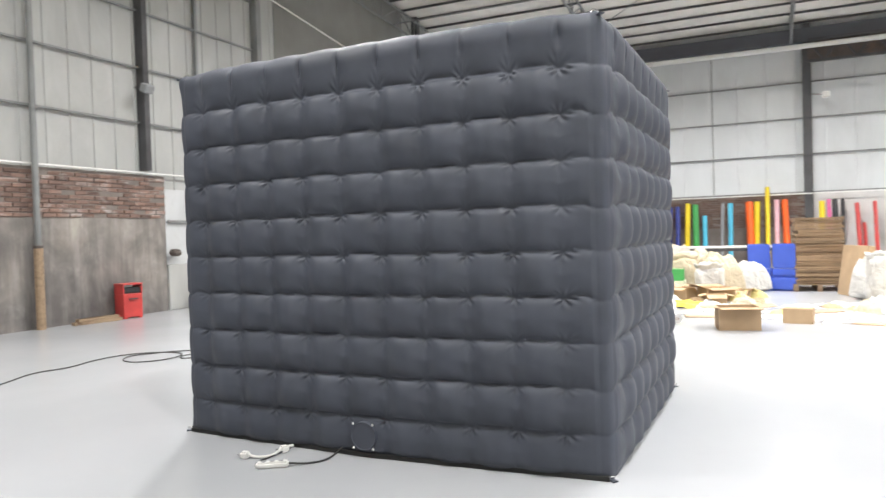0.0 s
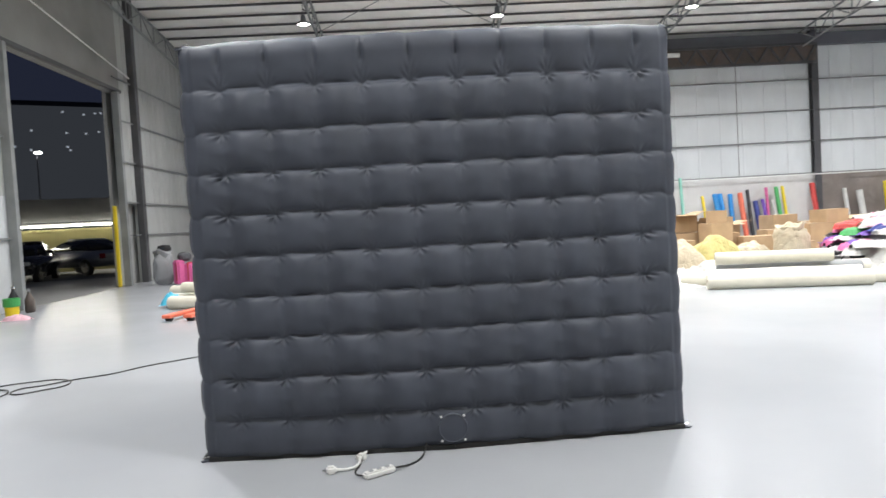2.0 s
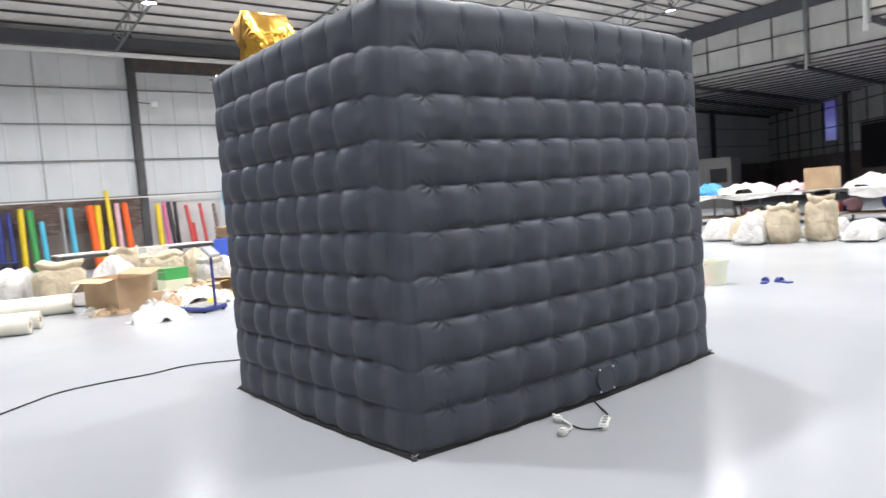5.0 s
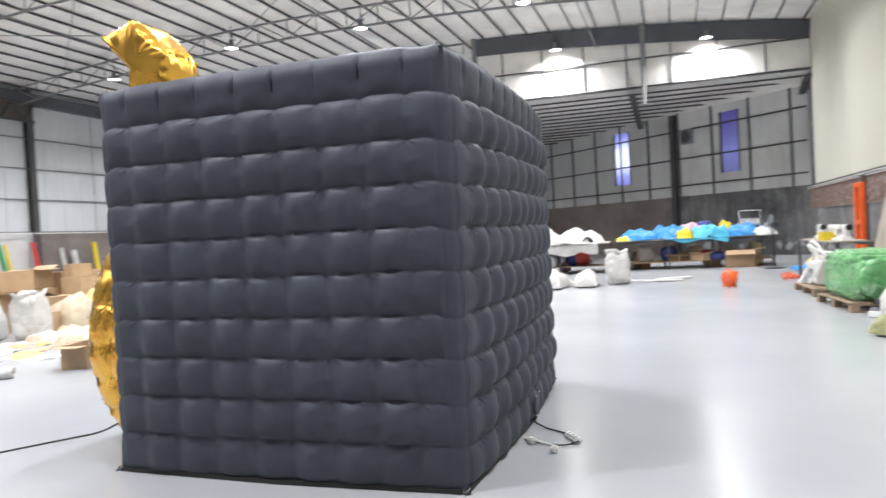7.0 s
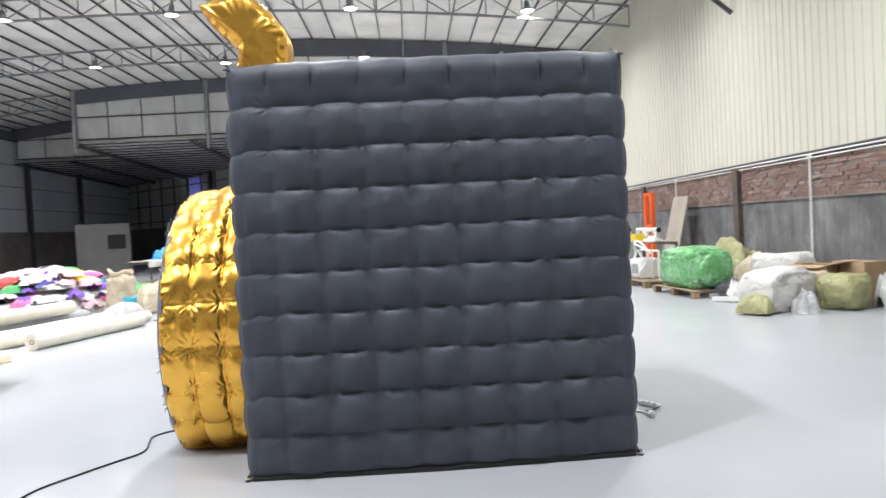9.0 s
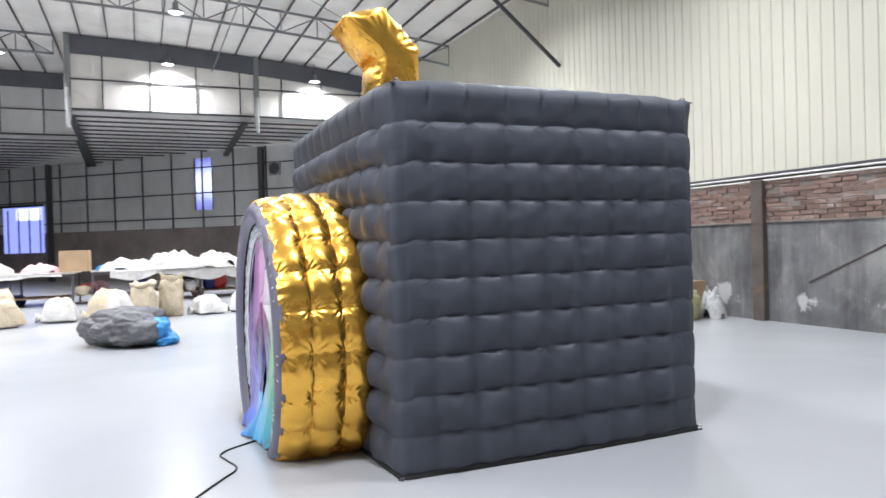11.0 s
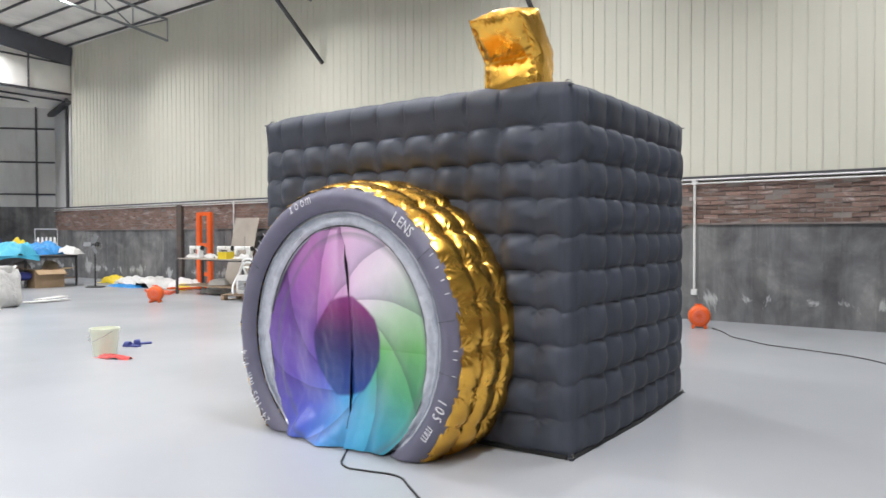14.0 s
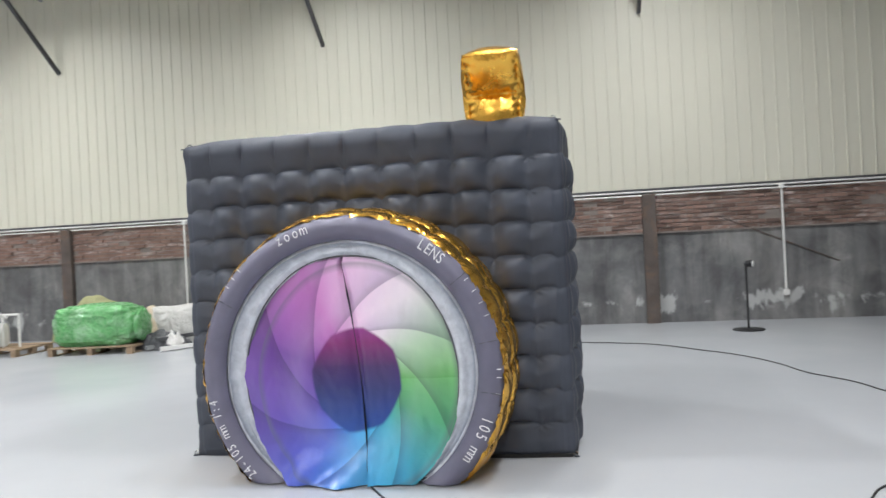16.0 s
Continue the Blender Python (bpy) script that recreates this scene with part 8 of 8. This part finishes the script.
for k, (sx, w_, z0, z1, mt) in enumerate(((0.1, 0.16, 0.62, 0.97, "brownpink"), (0.02, 0.12, 0.35, 0.66, "brownpink"), (-0.12, 0.14, 0.12, 0.5, "palepink"), (-0.3, 0.08, 0.05, 0.42, "palepink"))):
    own = bmesh.new()
    for i_ in range(2):
        for f_k in range(9):
            zz = z0 + (z1 - z0) * f_k / 8
            own.verts.new((sx + (i_ - 0.5) * w_ * (0.55 + 0.6 * noise.noise((zz * 6, i_ * 3.0, k))) - 0.12 * (z1 - zz), 0.033 + 0.158 * (0.5 - zz), zz))
    own.verts.ensure_lookup_table()
    for f_k in range(8):
        own.faces.new((own.verts[f_k], own.verts[f_k + 9], own.verts[f_k + 10], own.verts[f_k + 1]))
    bmesh.ops.solidify(own, geom=own.faces[:], thickness=0.003)
    part("paint_smear", own, M[mt], pn, "dried pink paint smear")
gp = thing("paint_pail", "green plastic pail with a yellow band by the gate", "pail", (W_X + 0.62, 8.05, 0), group="paint pails")
part("body", lathe([(0.115, 0), (0.13, 0.26), (0.11, 0.25), (0.1, 0.02), (0, 0.02)], 20), M["yellow"], gp)
part("rim_band", lathe([(0.131, 0.2), (0.145, 0.21), (0.15, 0.36), (0.135, 0.36), (0.128, 0.22)], 20), M["green"], gp, "green upper band of the pail")
yc = thing("crumpled_sheet", "bright yellow crumpled plastic sheet standing by the pail", "sheet", (W_X + 0.42, 7.72, 0), 20)
lm = lump_mesh("body", (0.24, 0.14, 0.36), M["limeyellow"], 71.3, power=2.2, rough_=0.2, folds=0.16)
lm.parent = yc
for k in range(2):
    pt = thing("gas_bottle", "dark bottle standing by the gate post", "bottle", (W_X + 0.3 + 0.25 * k, 8.7 + 0.1 * k, 0))
    part("body", lathe([(0.07, 0), (0.09, 0.02), (0.09, 0.34 - 0.08 * k), (0.03, 0.46 - 0.08 * k), (0.03, 0.52 - 0.08 * k)], 14), M["rust" if k else "black"], pt, smooth=True)
    part("cap", lathe([(0.035, 0.5 - 0.08 * k), (0.035, 0.55 - 0.08 * k), (0, 0.56 - 0.08 * k)], 10), M["chrome"], pt)
draped(W_X + 1.0, 7.5, 0.5, 0.3, 0.1, "palepink", 300.0, "pink rag on the floor by the pails", name="rag", cat="rag")
bx = thing("vent_hood", "small dark hood on the white panel", "hood", (W_X + 0.05, 5.32, 1.13))
part("hood", box((0.16, 0.24, 0.12), (0.06, 0, 0), pose(0, 0, 0, 0, 20, 0), bevel=0.035, seg=3), M["rust"], bx)

# ---------------------------------------------------------------- the yard outside the gate
YW = Matrix.Translation((-17.0, 28.5, -0.06)) @ pose(0, 0, 0, 0, 0, 28)      # x runs along the yard wall
for nm, bmk, mt, lb in (("yard_wall", box((70, 0.3, 2.05), (0, 0.2, 1.02)), "yardwall", "ochre yard wall lit by a strip light along its top"),
                        ("yard_wall_cap", box((70, 0.1, 0.05), (0, 0.1, 2.30)), "concrete", "narrow concrete band over the strip light"),
                        ("yard_wall_upper", box((70, 0.3, 1.1), (0, 0.23, 2.93)), "concrete", "dim sheeting above the yard wall")):
    structure(nm, bmk, M[mt], lb, "wall").matrix_basis = YW
sl = thing("strip_light", "long white strip light along the yard wall", "strip light")
sl.matrix_basis = YW @ Matrix.Translation((0, -0.05, 2.2))
for k in range(12):
    part("tube", box((2.36, 0.07, 0.09), (-14.2 + 2.4 * k, 0, 0)), M["tube"], sl, "glowing tube")
    part("bracket", box((0.06, 0.12, 0.16), (-13.0 + 2.4 * k, 0.06, 0.1)), M["steel"], sl)
blk = thing("far_building", "dark building beyond the yard wall, its wall glowing faintly for night haze", "building", (-44, 75, 0), -62)
# the wall glows dimly to imitate haze in front of it
part("wall", box((12, 110, 16), (0, 0, 8)), M["hazeglow"], blk)
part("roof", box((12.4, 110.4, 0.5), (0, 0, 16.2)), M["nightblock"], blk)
rr = random.Random(41)
for k in range(70):
    part("window", box((0.1, 0.22, 0.18), (6.05, rr.uniform(-45, 30), rr.choice((11.4, 13.2, 13.2, 15.2, 15.2)) + rr.uniform(-0.2, 0.2))), M["farwin"], blk)
fl = thing("yard_lamp", "distant bright floodlight on a pole", "lamp", (-23.6, 40.0, 0))
part("pole", rod((0, 0, 0), (0, 0, 7.0), 0.04, seg=8), M["steel"], fl)
part("head", box((0.3, 0.3, 0.1), (0.1, 0, 7.1)), M["dotglow"], fl)


def car(x, y, rz, paint, label, tall):
    """Body side profile extruded with tumblehome, glass, wheels, lights."""
    t_ = thing("car", label, "car", (x, y, -0.06), rz)
    L, W = 4.5, 1.8
    h = 1.68 if tall else 1.46
    low = [(-2.2, 0.35), (-2.25, 0.7), (-2.15, 0.95), (-1.2, 1.02 if not tall else 1.06), (1.3, 1.0), (2.1, 0.86), (2.25, 0.6), (2.2, 0.32)]
    cab = [(-1.95 if tall else -1.65, 1.0), (-1.6 if tall else -1.1, h - 0.08), (-0.9, h), (0.1, h - 0.02), (0.55, h - 0.12), (1.35, 1.0)]

    def shell(prof, w0, w1, zlo, zhi):
        bm = bmesh.new()
        a = []
        for s in (-1, 1):
            row = []
            for px, pz in prof:
                f = (pz - zlo) / (zhi - zlo)
                row.append(bm.verts.new((px, s * (w0 + (w1 - w0) * max(0, min(1, f))) / 2, pz)))
            a.append(row)
        n = len(prof)
        for i in range(n):
            bm.faces.new((a[0][i], a[0][(i + 1) % n], a[1][(i + 1) % n], a[1][i]))
        bm.faces.new(a[0][::-1])
        bm.faces.new(a[1])
        bmesh.ops.recalc_face_normals(bm, faces=bm.faces)
        bmesh.ops.bevel(bm, geom=bm.edges[:], offset=0.06, segments=3, affect="EDGES")
        return bm
    part("body", shell(low, W * 0.96, W, 0.3, 0.9), M[paint], t_, smooth=True)
    part("cabin", shell(cab, W * 0.92, W * 0.68, 1.0, h), M["glassdark"], t_, "dark glazed cabin", smooth=True)
    part("roof", shell([(px * 0.98, h - 0.02) for px in (-1.45 if tall else -1.0, -0.6)] + [(0.1, h + 0.0), (0.1, h + 0.02), (-0.6, h + 0.03), (-1.3 if tall else -0.9, h + 0.02)], W * 0.7, W * 0.66, 1.3, h), M[paint], t_, smooth=True)
    for sx in (-1.38, 1.38):
        for sy in (-1, 1):
            w_ = part("wheel", rod((sx, sy * 0.72, 0.33), (sx, sy * 0.92, 0.33), 0.33, seg=24), M["rubber"], t_)
            part("rim", rod((sx, sy * 0.90, 0.33), (sx, sy * 0.93, 0.33), 0.21, seg=18), M["chrome"], w_)
    for sy in (-1, 1):
        part("headlight", box((0.12, 0.36, 0.14), (2.16, sy * 0.62, 0.72), bevel=0.03), M["pvc"], t_)
        part("tail_light", box((0.08, 0.26, 0.2), (-2.22, sy * 0.7, 0.78), bevel=0.02), M["redlens"], t_)
        part("mirror", box((0.12, 0.16, 0.1), (0.85, sy * 0.98, 1.02), bevel=0.03), M[paint], t_)
    part("bumper", box((0.1, 1.5, 0.18), (2.22, 0, 0.42), bevel=0.03), M["black"], t_)
    return t_


car(-14.9, 21.4, 285, "carblack", "black parked car in the dark yard", False)
car(-14.3, 25.0, 150, "carsilver", "silver parked car below the strip light", False)

# ---------------------------------------------------------------- old brickwork, brick by brick
brick_mesh = bpy.data.meshes.new("brick")
bmb = box((0.232, 0.06, 0.064), bevel=0.006)
bmb.to_mesh(brick_mesh)
bmb.free()
brick_mesh.materials.append(M["brick"])


def brickwork(name, label, u0, u1, z0, z1, place, near):
    """Backing of mortar with courses of uneven bricks proud of it; those inside `near` are separate."""
    rr = random.Random(int(u0 * 10) + 77)
    rows = int((z1 - z0) / 0.0775)
    back = structure(name, box((u1 - u0, 0.2, z1 - z0), ((u0 + u1) / 2, 0, (z0 + z1) / 2)), M["mortar"], label, "brickwork")
    back.matrix_basis = place
    verts, faces, made = [], [], 0
    cubev = [(-1, -1, -1), (1, -1, -1), (1, 1, -1), (-1, 1, -1), (-1, -1, 1), (1, -1, 1), (1, 1, 1), (-1, 1, 1)]
    cubef = [(0, 3, 2, 1), (4, 5, 6, 7), (0, 1, 5, 4), (1, 2, 6, 5), (2, 3, 7, 6), (3, 0, 4, 7)]
    for r in range(rows):
        z = z0 + 0.0775 * (r + 0.5)
        u = u0 + 0.12 * (r % 2)
        while u < u1 - 0.1:
            if rr.random() > 0.05 and u + 0.12 < u1 and u - 0.1 > u0 - 0.03:
                out = 0.085 + rr.uniform(-0.012, 0.014)
                if near[0] < u < near[1] and made < 300:
                    ob = new("brick", brick_mesh)
                    ob.parent = back
                    ob.matrix_basis = pose(u + 0.005, out, z, rr.uniform(-3, 3), rr.uniform(-1, 1), rr.uniform(-2, 2))
                    made += 1
                else:
                    b0 = len(verts)
                    verts += [(u + 0.005 + 0.116 * cx, out + 0.03 * cy, z + 0.032 * cz) for cx, cy, cz in cubev]
                    faces += [tuple(b0 + i for i in f) for f in cubef]
            u += 0.245
    me = bpy.data.meshes.new("brick_courses")
    me.from_pydata(verts, [], faces)
    me.materials.append(M["brick"])
    ob = new("brick_courses", me)
    ob.parent = back
    ob["kind"] = "stuff"


brickwork("brickwork_south", "band of old red brickwork above the grey render", W_X, 22.9, 1.66, BR_TOP, Matrix.Translation((0, S_Y - 0.1, 0)), (-6.5, 3.0))
brickwork("brickwork_west", "band of old red brickwork on the west wall", S_Y, 5.2, 1.8, 2.62, Matrix.Translation((W_X - 0.1, 0, 0)) @ pose(0, 0, 0, 0, 0, 90) @ Matrix.Diagonal((1, -1, 1, 1)), (2.0, 5.2))
brickwork("brickwork_north", "band of old red brickwork in the north bay", -8.4, 3.6, 1.25, BR_TOP, Matrix.Translation((0, N_Y + 0.12, 0)) @ Matrix.Diagonal((1, -1, 1, 1)), (-8.4, -3.0))
